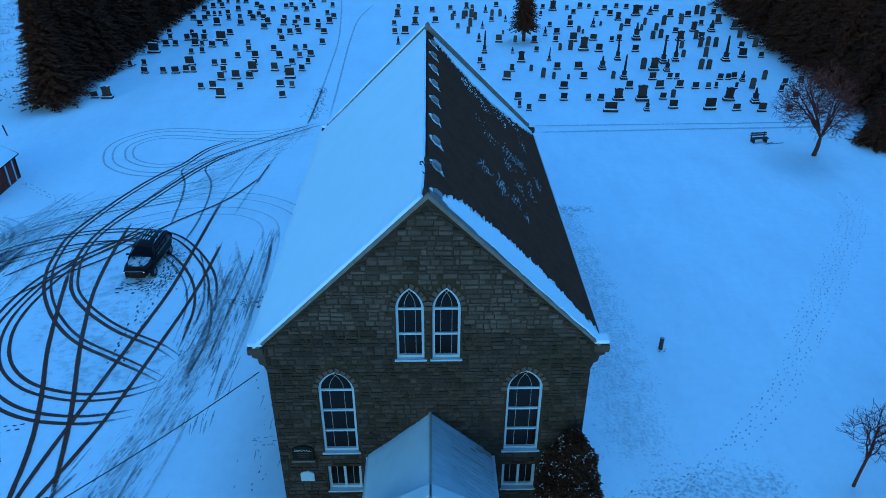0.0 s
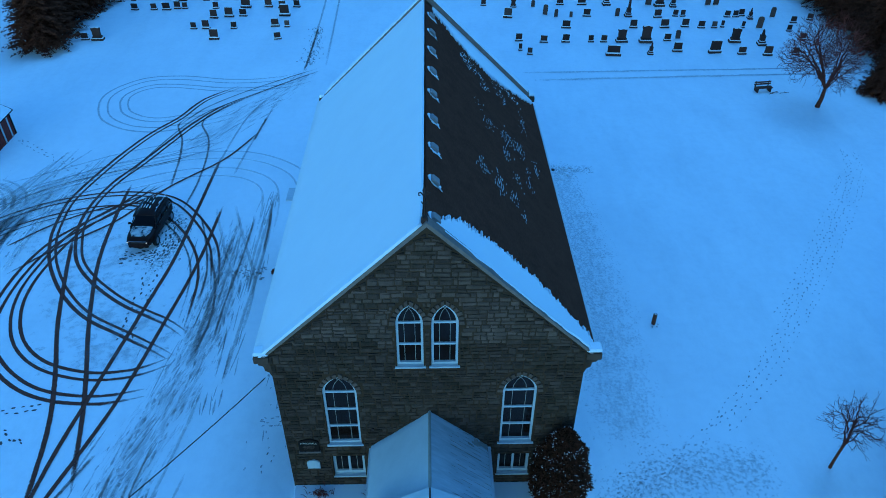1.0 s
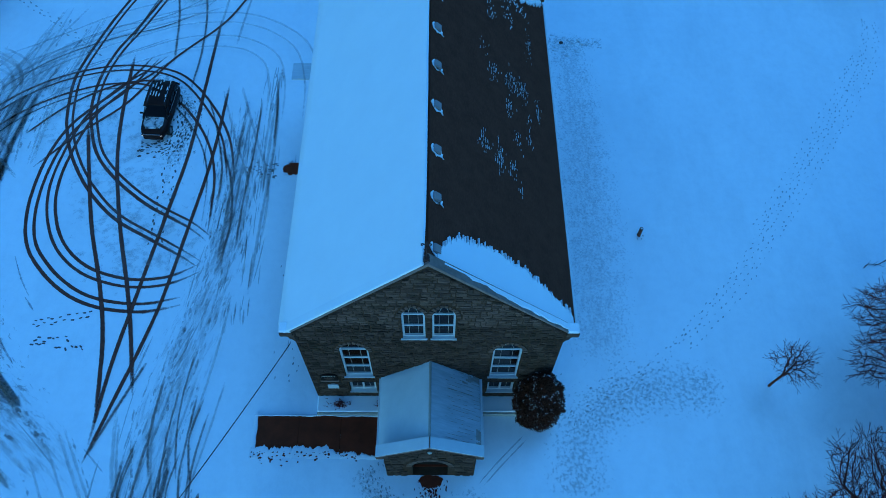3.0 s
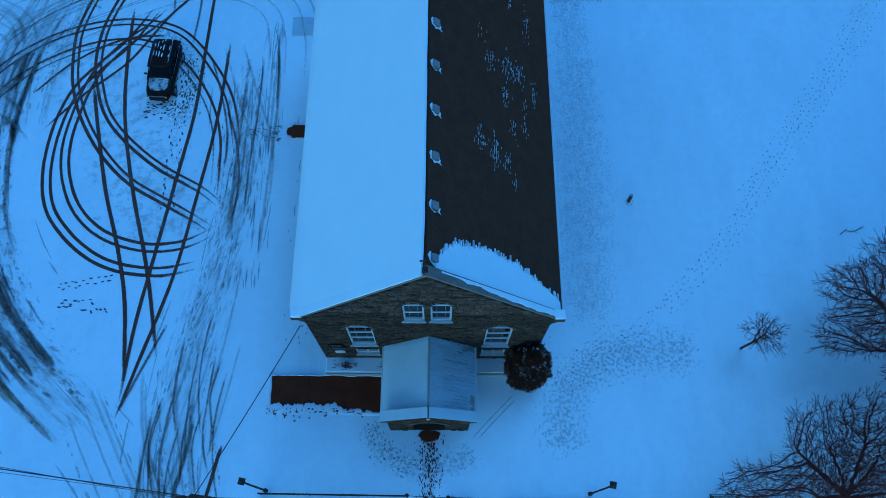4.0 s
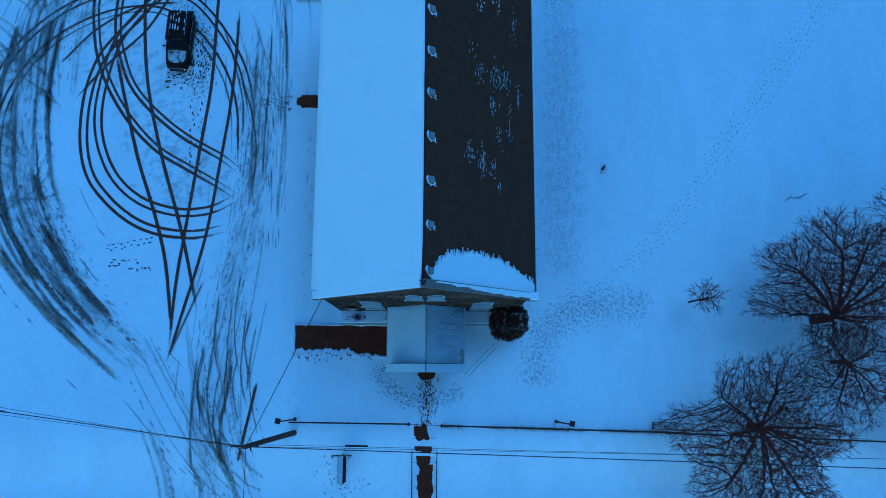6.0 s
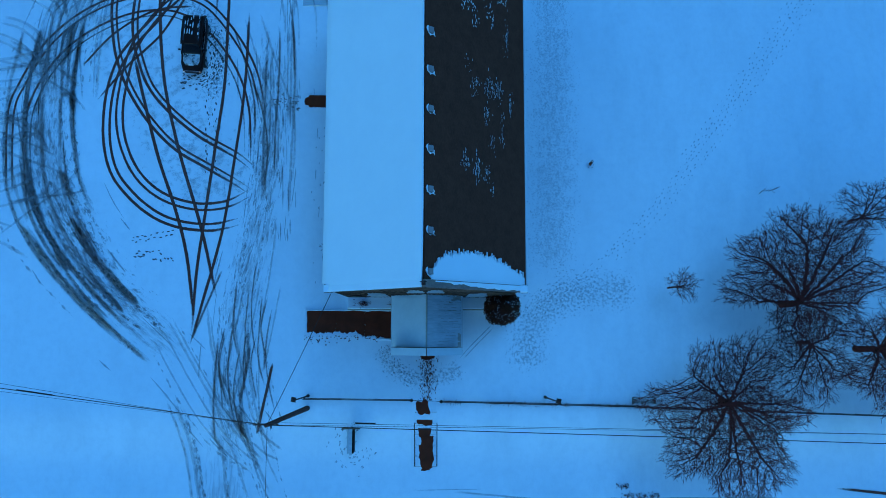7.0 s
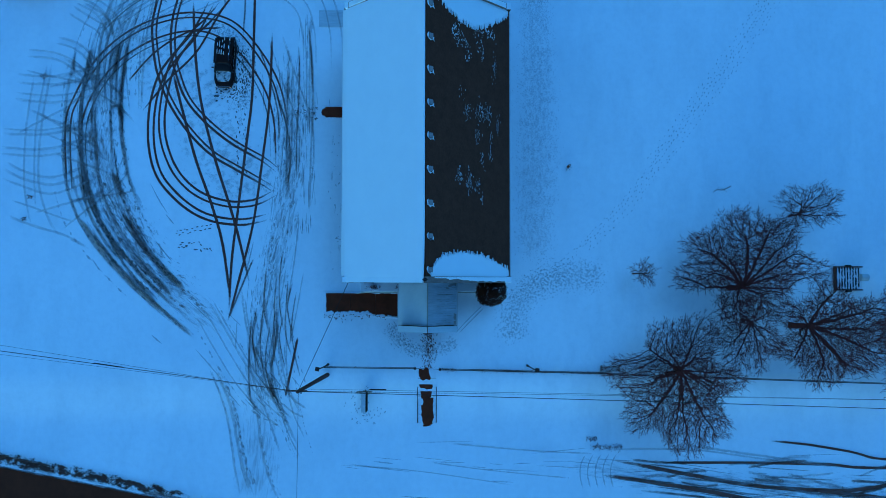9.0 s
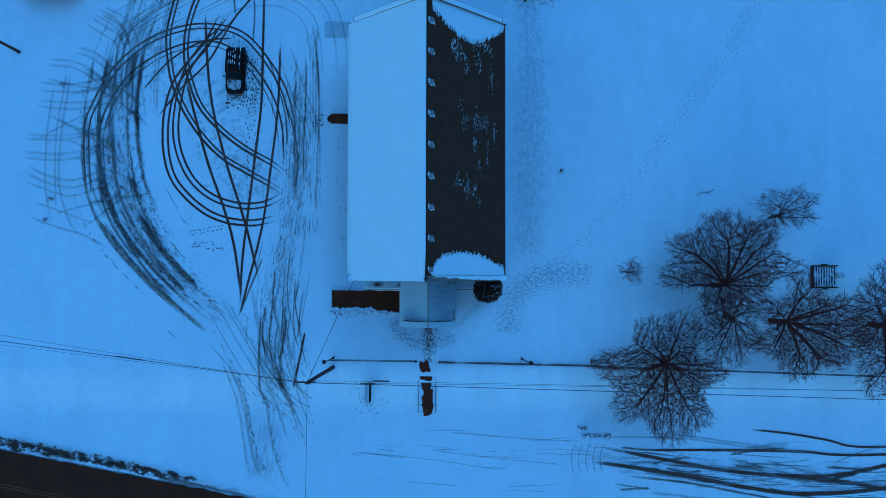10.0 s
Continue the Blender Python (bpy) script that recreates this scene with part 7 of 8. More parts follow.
    grid = [[bm.verts.new((x * (0.44 + 0.26 * min(1.0, j / 5)), -2.08 + j * 0.084, 1.05 + j * 0.0125 + 0.03 * (1 - x * x) - 0.10 * max(0.0, 1 - j / 2.0) ** 2)) for x in [i / 6 for i in range(-6, 7)]] for j in range(13)]
    for j in range(12):
        for i in range(12):
            bm.faces.new((grid[j][i], grid[j][i + 1], grid[j + 1][i + 1], grid[j + 1][i]))
    part("bonnet_snow", bm, BONNET_SNOW, car, "patchy thin snow on the bonnet", smooth=True)
    for x in (-0.57, -0.36, -0.16, 0.06, 0.56):
        y = 0.35 + 0.1 * rng.random()
        while y < 1.95:
            l = rng.uniform(0.25, 0.8)
            z = 1.72 if y < 1.55 else 1.72 - (y - 1.55) * 0.2
            bm = bmesh.new()
            bmesh.ops.create_icosphere(bm, subdivisions=1, radius=1, matrix=Matrix.Translation((x + rng.gauss(0, 0.02), y + l / 2, z + 0.015)) @ Matrix.Diagonal((rng.uniform(0.03, 0.065), l / 2, 0.025, 1)))
            part("snow_ridge", bm, SNOW, car, smooth=True)
            y += l + rng.uniform(0.08, 0.45)
    car.matrix_world = pose(-19.85, 44.75, ground_z(-20, 45) + 0.0, 0, 0, -3)


build_car()


# ---- roadside: road, steps, fence, lamps, sign, poles, wires ----
def road_edge(x):
    """The road's near edge, running slightly downhill of the churchyard."""
    return 5.85 - (x + 44.0) * 0.196


VERGE = slush("verge_gravel", (0.11, 0.040, 0.028), (0.07, 0.028, 0.02), (1.5, 0.9), 0.38, 0.50, 0.96, 0.26)


def build_road():
    xs = [-400, -160, -90] + steps_between(-60, 10, 140) + [10, 40, 90, 200, 400]
    verts, faces = [], []
    for i, x in enumerate(xs):
        e = road_edge(x) + 0.14 * noise.noise(Vector((x * 0.8, 0, 0))) + 0.08 * noise.noise(Vector((x * 3, 4, 0)))
        for y in (e, e - 3.6, e - 7.6):
            verts.append((x, y, ground_z(x, max(y, -60)) + 0.03 if abs(x) < 100 else -0.70))
        if i:
            a = 3 * i
            faces += [(a - 3, a - 2, a + 1, a), (a - 2, a - 1, a + 2, a + 1)]
    ob = tagged(mesh_object("road", verts, faces, ASPHALT), "bare wet dark asphalt road", "road", kind="structure")
    for off in (3.45, 3.75):
        v, f = [], []
        for i, x in enumerate(steps_between(-80, 10, 90)):
            e = road_edge(x) - off
            v += [(x, e - 0.05, ground_z(x, e) + 0.045), (x, e + 0.05, ground_z(x, e) + 0.045)]
            if i:
                f.append((2 * i - 2, 2 * i, 2 * i + 1, 2 * i - 1))
        line = mesh_object("centre_line", v, f, YELLOW, ob)
        line["label"] = "worn yellow centre line"
    # ploughed slush, gravel showing along the edge
    rng = random.Random(61)
    band([(x, road_edge(x) + 0.85) for x in (-52.0, -44.0, -38.0, -32.0, -25.0, -21.0)], [0.90, 0.88, 0.82, 0.8, 0.6, 0.3], VERGE, "dark gravel showing through snow at the road edge")
    band([(x, road_edge(x) + 0.55) for x in (-36.0, -28.0, -20.0, -14.0)], 0.5, SMEAR, "dirty snow along the road edge")
    ribbon("verge_patch", [(-46, road_edge(-46) + 1.35), (-40, road_edge(-40) + 1.2), (-36, road_edge(-36) + 1.1)], 0.3, TRACK_SOFT, "dirty snow along the road edge", 0.4, 0.5)
    ribbon("verge_patch", [(-28, road_edge(-28) + 0.45), (-23, road_edge(-23) + 0.4), (-17, road_edge(-17) + 0.2)], 0.55, TRACK_SOFT, "dirty snow along the road edge", 0.4, 0.5)
    ribbon("verge_patch", [(-60, road_edge(-60) + 0.2), (-40, road_edge(-40) + 0.15), (-20, road_edge(-20) + 0.15)], 0.3, TRACK_SOFT, "slush along the road edge", 0.4, 0.5)


build_road()


def blob(rng, cx, cy, rx, ry, z, jag=0.25, n=26):
    """A flat patch with an uneven rim."""
    bm = bmesh.new()
    seed = rng.random() * 50
    rim = []
    for i in range(n):
        a = 2 * math.pi * i / n
        k = 1 + jag * noise.noise(Vector((math.cos(a) * 1.8 + seed, math.sin(a) * 1.8, seed)))
        sq = 1 / max(abs(math.cos(a)), abs(math.sin(a))) ** 0.6
        rim.append(bm.verts.new((cx + rx * k * sq * math.cos(a), cy + ry * k * sq * math.sin(a), z)))
    bm.faces.new(rim)
    return bm


def build_steps():
    rng = random.Random(19)
    st = empty("garden_steps", None, "shallow stone steps with trodden muddy treads", "steps")
    n = 6
    for i in range(n):
        y1, y0 = 14.85 - i * 0.88, 14.85 - (i + 1) * 0.88
        z = -0.02 - 0.128 * i
        part("step", box(-1.02, 0.72, y0 + 0.004, y1, z - 0.3, z, 0.015), COPING, st)
        part("step_snow", box(-1.0, 0.70, y0 + 0.03, y1 - 0.03, z + 0.001, z + 0.04, 0.012), SNOW, st)
        part("mud", blob(rng, -0.15 + rng.gauss(0, 0.05) - (0.2 if i == 0 else 0), (y0 + y1) / 2 - 0.02, 0.56 if i else 0.52, 0.60, z + 0.046, 0.4), DECK, st, "wet trodden mud")
    for x in (-1.06, 0.76):
        rail = empty("handrail", None, "thin black iron handrail beside the steps", "handrail", "rails of the steps")
        pts = []
        for y in (13.15, 11.5, 9.75):
            z = ground_z(x, y)
            part("post", tube([(x, y, z - 0.1), (x, y, z + 0.9)], 0.025, 6), IRON, rail)
            pts.append((x, y, z + 0.9))
        part("rail", tube(pts, 0.035, 6), IRON, rail)
    part("bottom_mud", blob(rng, -0.1, 9.45, 0.4, 0.22, ground_z(0, 9.4) + 0.03, 0.5), DECK, st, "wet trodden mud")


build_steps()


def build_fence(name, ends, gap, label):
    """A pipe-rail fence: posts, two rails and thin vertical wires between them."""
    fence = empty(name, None, label, "fence")
    a, b = Vector((*ends[0], 0)), Vector((*ends[1], 0))
    length = (b - a).length
    n = max(2, round(length / gap))
    pts = [a.lerp(b, i / n) for i in range(n + 1)]
    for p in pts:
        z = ground_z(p.x, p.y)
        part("post", tube([(p.x, p.y, z - 0.2), (p.x, p.y, z + 0.98)], 0.045, 7), IRON, fence)
    for h, r in ((0.95, 0.035), (0.15, 0.025)):
        part("rail", tube([(p.x, p.y, ground_z(p.x, p.y) + h) for p in pts], r, 6), IRON, fence)
    verts, faces = [], []
    k = int(length / 0.14)
    for i in range(k):
        p = a.lerp(b, (i + 0.5) / k)
        z = ground_z(p.x, p.y)
        add_twig(verts, faces, [Vector((p.x, p.y, z + 0.1)), Vector((p.x, p.y, z + 0.95))], [0.008, 0.008], 3)
    w = mesh_object("wire_infill", verts, faces, IRON, fence)
    w["kind"] = "stuff"
    return fence


build_fence("fence", ((-10.0, 15.15), (-1.35, 15.05)), 2.9, "low black pipe-rail fence standing in snow")
build_fence("fence", ((1.15, 14.95), (17.2, 14.55)), 3.2, "low black pipe-rail fence standing in snow")
build_fence("fence", ((17.4, 14.5), (60.0, 13.0)), 3.5, "long low pipe-rail fence under the trees")


def build_fence_grass():
    rng = random.Random(14)
    verts, faces = [], []
    for k in range(1500):
        x = 1.3 + 16.5 * rng.random()
        if noise.noise(Vector((x * 0.45, 3.3, 0))) < -0.12:
            continue
        y = 14.95 - (x - 1.15) * 0.025 + rng.gauss(-0.05, 0.07)
        z = ground_z(x, y)
        p = Vector((x, y, z))
        q = p + Vector((rng.gauss(0, 0.06), rng.gauss(-0.04, 0.08), rng.uniform(0.06, 0.22)))
        add_twig(verts, faces, [p, q], [0.012, 0.004], 3)
    tagged(mesh_object("dead_grass", verts, faces, TWIG), "dry brown grass stubble along the fence", "grass", kind="stuff")


build_fence_grass()
for _x, _y in ((-1.3, 15.06), (1.1, 14.96)):
    _g = empty("gate_post", None, "short black gate post with a ball cap", "gate post", "gate posts at the steps")
    part("shaft", tube([(_x, _y, -0.2), (_x, _y, 1.05)], 0.07, 8), IRON, _g)
    _bm = bmesh.new()
    bmesh.ops.create_icosphere(_bm, subdivisions=2, radius=0.12, matrix=Matrix.Translation((_x, _y, 1.12)))
    part("ball_cap", _bm, IRON, _g, smooth=True)
tagged(part("gate_chain", tube([(-1.3, 15.06, 0.8), (-0.6, 15.02, 0.66), (0.0, 15.0, 0.62), (0.6, 14.98, 0.68), (1.1, 14.96, 0.8)], 0.018, 5), IRON), "thin chain hung between the gate posts", "chain")


def build_lamp(x, y, tx, ty, label):
    lamp = empty("lamp_post", None, label, "lamp post", "lamps at the fence")
    part("foot", tube([(x, y, -0.1), (x, y, 0.35), (x, y, 0.45)], [0.13, 0.12, 0.06], 8), IRON, lamp)
    part("post", tube([(x, y, 0.4), (x + (tx - x) * 0.6, y + (ty - y) * 0.6, 4.2), (tx, ty, 4.6)], [0.06, 0.05, 0.045], 8), IRON, lamp)
    bm = bmesh.new()
    add_tube(bm, [(tx, ty, 4.6), (tx, ty, 4.66), (tx, ty, 5.05)], [0.08, 0.13, 0.22], 4)
    part("lantern", bm, CAR_GLASS, lamp, "four-sided lantern")
    part("lantern_roof", tube([(tx, ty, 5.05), (tx, ty, 5.08), (tx, ty, 5.30)], [0.26, 0.26, 0.05], 4), IRON, lamp)
    part("roof_snow", tube([(tx, ty, 5.10), (tx, ty, 5.2)], [0.2, 0.1], 4), SNOW_THIN, lamp)


build_lamp(9.6, 15.25, 9.86, 15.42, "black lamp post with a square lantern behind the fence")
build_lamp(-9.75, 15.35, -9.98, 15.52, "black lamp post with a square lantern near the utility pole")


def build_lot_sign():
    sg = empty("yard_sign", None, "two-sided white notice board on posts in trampled snow", "sign")
    zb = ground_z(-6.1, 11.8)
    for y in (12.75, 10.85):
        part("post", box(-6.18, -6.04, y - 0.07, y + 0.07, zb - 0.2, zb + 1.55, 0.01), WOOD, sg)
    part("board", box(-6.42, -6.19, 10.9, 12.7, zb + 0.35, zb + 1.45, 0.02), WHITE, sg)
    part("board", box(-6.03, -5.90, 10.9, 12.7, zb + 0.35, zb + 1.45, 0.02), SIGN_BOARD, sg)
    part("top_rail", box(-6.22, -6.0, 10.8, 12.85, zb + 1.551, zb + 1.62, 0.01), SNOW_THIN, sg, "snow-topped rail")
    part("cross_beam", box(-6.85, -5.4, 12.78, 12.90, zb + 1.3, zb + 1.42, 0.02), WOOD, sg, "dark wooden cross beam")
    for z, w in ((1.2, 1.2), (1.0, 0.9), (0.8, 1.3)):
        part("lettering_bar", box(-6.425, -6.421, 11.8 - w / 2, 11.8 + w / 2, zb + z - 0.04, zb + z + 0.04), SIGN_BOARD, sg)


build_lot_sign()


def build_poles():
    up = empty("utility_pole", None, "tall dark wooden utility pole with short crossarm", "utility pole")
    top = Vector((-10.62, 14.42, 11.1))
    foot = Vector((-9.78, 14.35, -0.3))
    part("pole", tube([foot, foot.lerp(top, 0.5), top], [0.21, 0.18, 0.14], 10), POLE, up, smooth=True)
    part("crossarm", box(-11.6, -9.9, 14.36, 14.48, 10.50, 10.62, 0.01), POLE, up)
    for x in (-11.5, -10.9, -10.1):
        part("insulator", tube([(x, 14.42, 10.62), (x, 14.42, 10.80)], 0.045, 6), COPING, up)
    part("transformer_bracket", tube([(-10.55, 14.3, 9.8), (-10.55, 14.05, 9.8)], 0.05, 6), IRON, up)
    p2 = empty("utility_pole", None, "dark wooden pole at the edge of the lot", "utility pole")
    part("pole", tube([(-42.4, 46.8, -0.3), (-42.6, 46.9, 4.5), (-42.8, 47.0, 9.0)], [0.17, 0.14, 0.11], 8), POLE, p2, smooth=True)
    rng = random.Random(5)

    def wire(a, b, sag, r, label):
        a, b = Vector(a), Vector(b)
        pts = [a.lerp(b, i / 14) - Vector((0, 0, 4 * sag * (i / 14) * (1 - i / 14))) for i in range(15)]
        tagged(part("overhead_wire", tube(pts, r, 4), IRON), label, "wire", "overhead wires")
    wire((-10.62, 14.42, 10.9), (62.0, 12.2, 10.8), 0.3, 0.027, "thick black overhead cable")
    wire((-10.1, 14.42, 10.8), (62.0, 13.2, 10.6), 0.4, 0.011, "thin black overhead wire")
    wire((-10.6, 14.42, 9.6), (62.0, 13.0, 9.6), 0.4, 0.012, "thin black overhead wire")
    wire((-10.62, 14.42, 10.9), (-72.0, 22.6, 10.9), 0.4, 0.027, "thick black overhead cable")
    wire((-11.5, 14.42, 10.8), (-72.0, 23.9, 10.9), 0.5, 0.012, "thin black overhead wire")
    wire((-10.9, 14.42, 10.8), (-72.0, 21.8, 10.5), 0.5, 0.010, "thin black overhead wire")
    wire((-10.6, 14.45, 10.8), (-6.9, 23.3, 8.1), 0.12, 0.022, "black service wire running to the church corner")
    wire((-10.6, 14.3, 10.8), (-11.1, -9.0, 9.5), 0.3, 0.018, "thin wire crossing the road")
    tagged(part("cable_splice", tube([(-4.9, 14.35, 9.42), (-3.5, 14.32, 9.37)], 0.06, 6), IRON), "dark splice casing hung on a cable", "cable box")
    tagged(part("cable_splice", tube([(-27.4, 16.7, 10.66), (-25.0, 16.36, 10.68)], 0.05, 6), IRON), "dark splice casing hung on a cable", "cable box")


build_poles()


# ---- odds and ends ----
def build_shed():
    sh = empty("garden_shed", None, "small red board shed with white door trim and snowy roof", "shed")
    x0, x1, y0, y1, h = -41.2, -35.95, 52.8, 59.4, 2.25
    part("walls", prism([(x0, -0.1), (x1, -0.1), (x1, h), ((x0 + x1) / 2, h + 1.5), (x0, h)], y0, y1), RED, sh)
    for i in range(16):
        y = y0 + (i + 0.5) * (y1 - y0) / 16
        part("batten", box(x1, x1 + 0.03, y - 0.03, y + 0.03, 0, h - 0.06), RED, sh)
    d = part("door", box(x1 + 0.001, x1 + 0.05, 57.6, 58.7, 0.05, 1.98), RED, sh)
    for ya, yb in ((57.50, 57.68), (58.62, 58.80)):
        part("door_trim", box(x1 + 0.032, x1 + 0.08, ya, yb, 0.0, 2.1), WHITE, d)
    part("corner_board", box(x1 - 0.02, x1 + 0.04, y1 - 0.1, y1 + 0.04, 0, h), SIGN_BOARD, sh)
    cx = (x0 + x1) / 2
    for s in (-1, 1):
        e = cx + s * 2.95
        z = h + 1.5 - 2.95 * 1.5 / 2.625
        part("roof", prism([(cx, h + 1.52), (e, z + 0.02), (e, z + 0.12), (cx, h + 1.62)], y0 - 0.25, y1 + 0.25), SIGN_BOARD, sh)
        part("roof_snow", prism([(cx, h + 1.622), (e, z + 0.122), (e - s * 0.12, z + 0.25), (cx, h + 1.76)], y0 - 0.14, y1 + 0.12), SNOW_ROOF, sh, "snow on the shed roof")


build_shed()


def build_bench(x, y, turn, length, label, back, wood):
    b = empty("bench", pose(x, y, ground_z(x, y), 0, 0, turn), label, "bench")
    for i in range(3):
        part("seat_slat", box(-length / 2, length / 2, -0.28 + i * 0.19, -0.13 + i * 0.19, 0.40, 0.45, 0.01), wood, b)
        if not back:
            part("slat_snow", box(-length / 2 + 0.1, length / 2 - 0.2, -0.25 + i * 0.19, -0.16 + i * 0.19, 0.451, 0.48, 0.01), SNOW_THIN, b)
    for s in (-1, 1):
        part("leg", box(s * (length / 2 - 0.2) - 0.05, s * (length / 2 - 0.2) + 0.05, -0.26, 0.26, -0.05, 0.40), IRON, b)
    if back:
        for i in range(2):
            part("back_slat", box(-length / 2, length / 2, 0.30, 0.35, 0.55 + i * 0.2, 0.70 + i * 0.2, 0.01), wood, b)
        for s in (-1, 1):
            part("back_post", box(s * (length / 2 - 0.2) - 0.04, s * (length / 2 - 0.2) + 0.04, 0.351, 0.42, -0.05, 0.92), IRON, b)


build_bench(17.6, 15.0, 0, 1.95, "weathered slatted bench dusted with snow by the fence", False, WOOD)
build_bench(32.3, 66.7, 8, 1.7, "dark slatted bench facing the lawn", True, POLE)


BROKEN_SLAT = see_through("half_buried_slat", (0.05, 0.022, 0.016), 0.97, 2.2, 0.44, 0.50)


def build_debris():
    rng = random.Random(4)
    for x, y, n, l, label in ((33.6, 66.0, 7, 0.9, "broken branches lying by a bench"), (28.7, 32.2, 5, 0.7, "fallen branch lying on the snow"), (42.0, 14.0, 4, 0.9, "fallen branch caught on the fence")):
        bm = bmesh.new()
        z = ground_z(x, y) + 0.05 + (0.9 if x > 40 else 0)
        p = Vector((x - l, y, z))
        for k in range(n):
            q = p + Vector((l * rng.uniform(0.3, 0.6), rng.gauss(0, 0.18), rng.uniform(-0.01, 0.05)))
            add_tube(bm, [p, (p + q) / 2 + Vector((0, 0.03, 0.02)), q], [0.03, 0.025, 0.012], 4)
            if rng.random() < 0.6:
                t = q + Vector((0.25, rng.choice((-0.25, 0.25)), 0.05))
                add_tube(bm, [p.lerp(q, 0.6), t], [0.015, 0.006], 3)
            p = q if q.x < x + l else Vector((x - l * rng.random(), y + rng.gauss(0, 0.2), z))
        tagged(part("fallen_branch", bm, BARK), label, "branch")
    for x, y, wide, label in ((17.4, 7.2, 1.5, "dark tussock of dead grass by the road"), (16.0, 8.0, 0.5, "small tussock of dead grass"), (-37.7, 43.5, 0.45, "small dark tussock poking through snow"), (-38.8, 31.6, 0.3, "small dark tussock poking through snow"), (-39.4, 29.4, 0.25, "small dark tussock poking through snow")):
        v, f = [], []
        for k in range(int(90 * wide)):
            p = Vector((x + rng.uniform(-wide, wide), y + rng.gauss(0, 0.12), 0.0))
            p.z = ground_z(p.x, p.y) - 0.02
            add_twig(v, f, [p, p + Vector((rng.gauss(0, 0.10), rng.gauss(0, 0.10), rng.uniform(0.08, 0.22)))], [0.03, 0.008], 3)
        tagged(mesh_object("grass_tussock", v, f, BARK), label, "grass")
    post = empty("stub_post", None, "short dark wooden post standing in the snow", "post")
    part("post", tube([(13.7, 34.7, -0.1), (13.71, 34.72, 0.4), (13.72, 34.74, 0.75)], [0.13, 0.12, 0.12], 8), POLE, post)
    part("snow_tip", tube([(13.72, 34.74, 0.751), (13.72, 34.74, 0.78)], [0.07, 0.03], 8), SNOW, post)
    bm = bmesh.new()
    for k in range(7):
        bmesh.ops.create_icosphere(bm, subdivisions=1, radius=rng.uniform(0.03, 0.06), matrix=Matrix.Translation((13.7 + rng.gauss(0, 0.2), 34.6 + rng.gauss(0, 0.15), 0.02)) @ Matrix.Diagonal((1, 1, 0.4, 1)))
    part("dead_grass", bm, POLE, post)
    stake = empty("marker_stake", None, "short leaning wooden stake near the shed", "stake")
    part("stake", tube([(-41.9, 69.2, -0.1), (-42.1, 69.2, 1.1)], 0.07, 6), POLE, stake)
    # sunken well cover beside the church
    w = empty("well_cover", None, "small round dark cover in disturbed snow", "cover")
    bm = tube([(WX, WY, 0.0), (WX, WY, 0.06)], 0.16, 10)
    part("lid", bm, IRON, w)
    bm = bmesh.new()
    for k in range(40):
        bmesh.ops.create_icosphere(bm, subdivisions=1, radius=rng.uniform(0.06, 0.2), matrix=Matrix.Translation((WX + rng.gauss(0.3, 0.8), WY + rng.gauss(-0.2, 0.5), 0.0)) @ Matrix.Diagonal((1.4, 1, 0.35, 1)))
    tagged(part("snow_lumps", bm, SNOW, smooth=True), "lumps of disturbed snow", "snow", kind="stuff")
    # side entrance landing and a snowy pad on the lot side
    land = part("side_step", box(-10.2, -6.6, 39.5, 40.55, -0.05, 0.10, 0.03), DECK)
    tagged(land, "bare wet brown landing at the side wall", "step")
    land2 = part("step_end", blob(rng, -10.2, 40.02, 0.4, 0.36, 0.085, 0.3), DECK, land)
    bm = bmesh.new()
    for k in range(70):
        x = rng.uniform(-10.5, -6.7)
        y = rng.choice((39.48, 40.58)) + rng.gauss(0, 0.06)
        bmesh.ops.create_icosphere(bm, subdivisions=1, radius=rng.uniform(0.03, 0.08), matrix=Matrix.Translation((x, y, 0.07)) @ Matrix.Diagonal((1.5, 1, 0.5, 1)))
    tagged(part("snow_crumbs", bm, SNOW, smooth=True), "crumbled snow along the side step", "snow", kind="stuff")
    tagged(part("snowy_pad", box(-10.9, -6.6, 48.5, 50.2, -0.05, 0.10, 0.03), SNOW_THIN), "low pad thinly covered with snow", "pad")
    # slatted trailer bed under the trees
    tr = empty("flat_trailer", pose(40.95, 23.75, ground_z(41, 23.7), 0, 0, 0), "low slatted wooden trailer bed with snow in its gaps", "trailer")
    part("frame", box(-1.35, 1.35, -1.18, -1.06, 0.25, 0.62, 0.01), POLE, tr)
    part("frame", box(-1.35, 1.35, 1.06, 1.18, 0.25, 0.62, 0.01), POLE, tr)
    part("frame", box(-1.35, -1.23, -1.059, 1.059, 0.25, 0.66, 0.01), POLE, tr)
    part("bed", box(-1.229, 1.35, -1.059, 1.059, 0.28, 0.425), SNOW, tr, "snow-filled trailer bed")
    for i in range(9):
        part("slat", box(-1.2 + i * 0.27, -1.2 + i * 0.27 + 0.15, -1.05, 1.05, 0.426, 0.45, 0.008), BROKEN_SLAT, tr)
    bm = bmesh.new()
    for k in range(40):
        x, y = rng.uniform(-1.15, 1.15), rng.uniform(-1.0, 1.0)
        bmesh.ops.create_icosphere(bm, subdivisions=1, radius=1, matrix=Matrix.Translation((x, y, 0.44)) @ Matrix.Rotation(rng.uniform(-0.9, 0.9), 4, "Z") @ Matrix.Diagonal((rng.uniform(0.03, 0.07), rng.uniform(0.08, 0.2), 0.04, 1)))
    part("snow_ridges", bm, SNOW, tr, smooth=True)
    part("tank", tube([(1.05, 0.1, 0.75), (1.75, 0.1, 0.75)], [0.34, 0.34], 12), WHITE, tr, "pale rounded tank at the end")
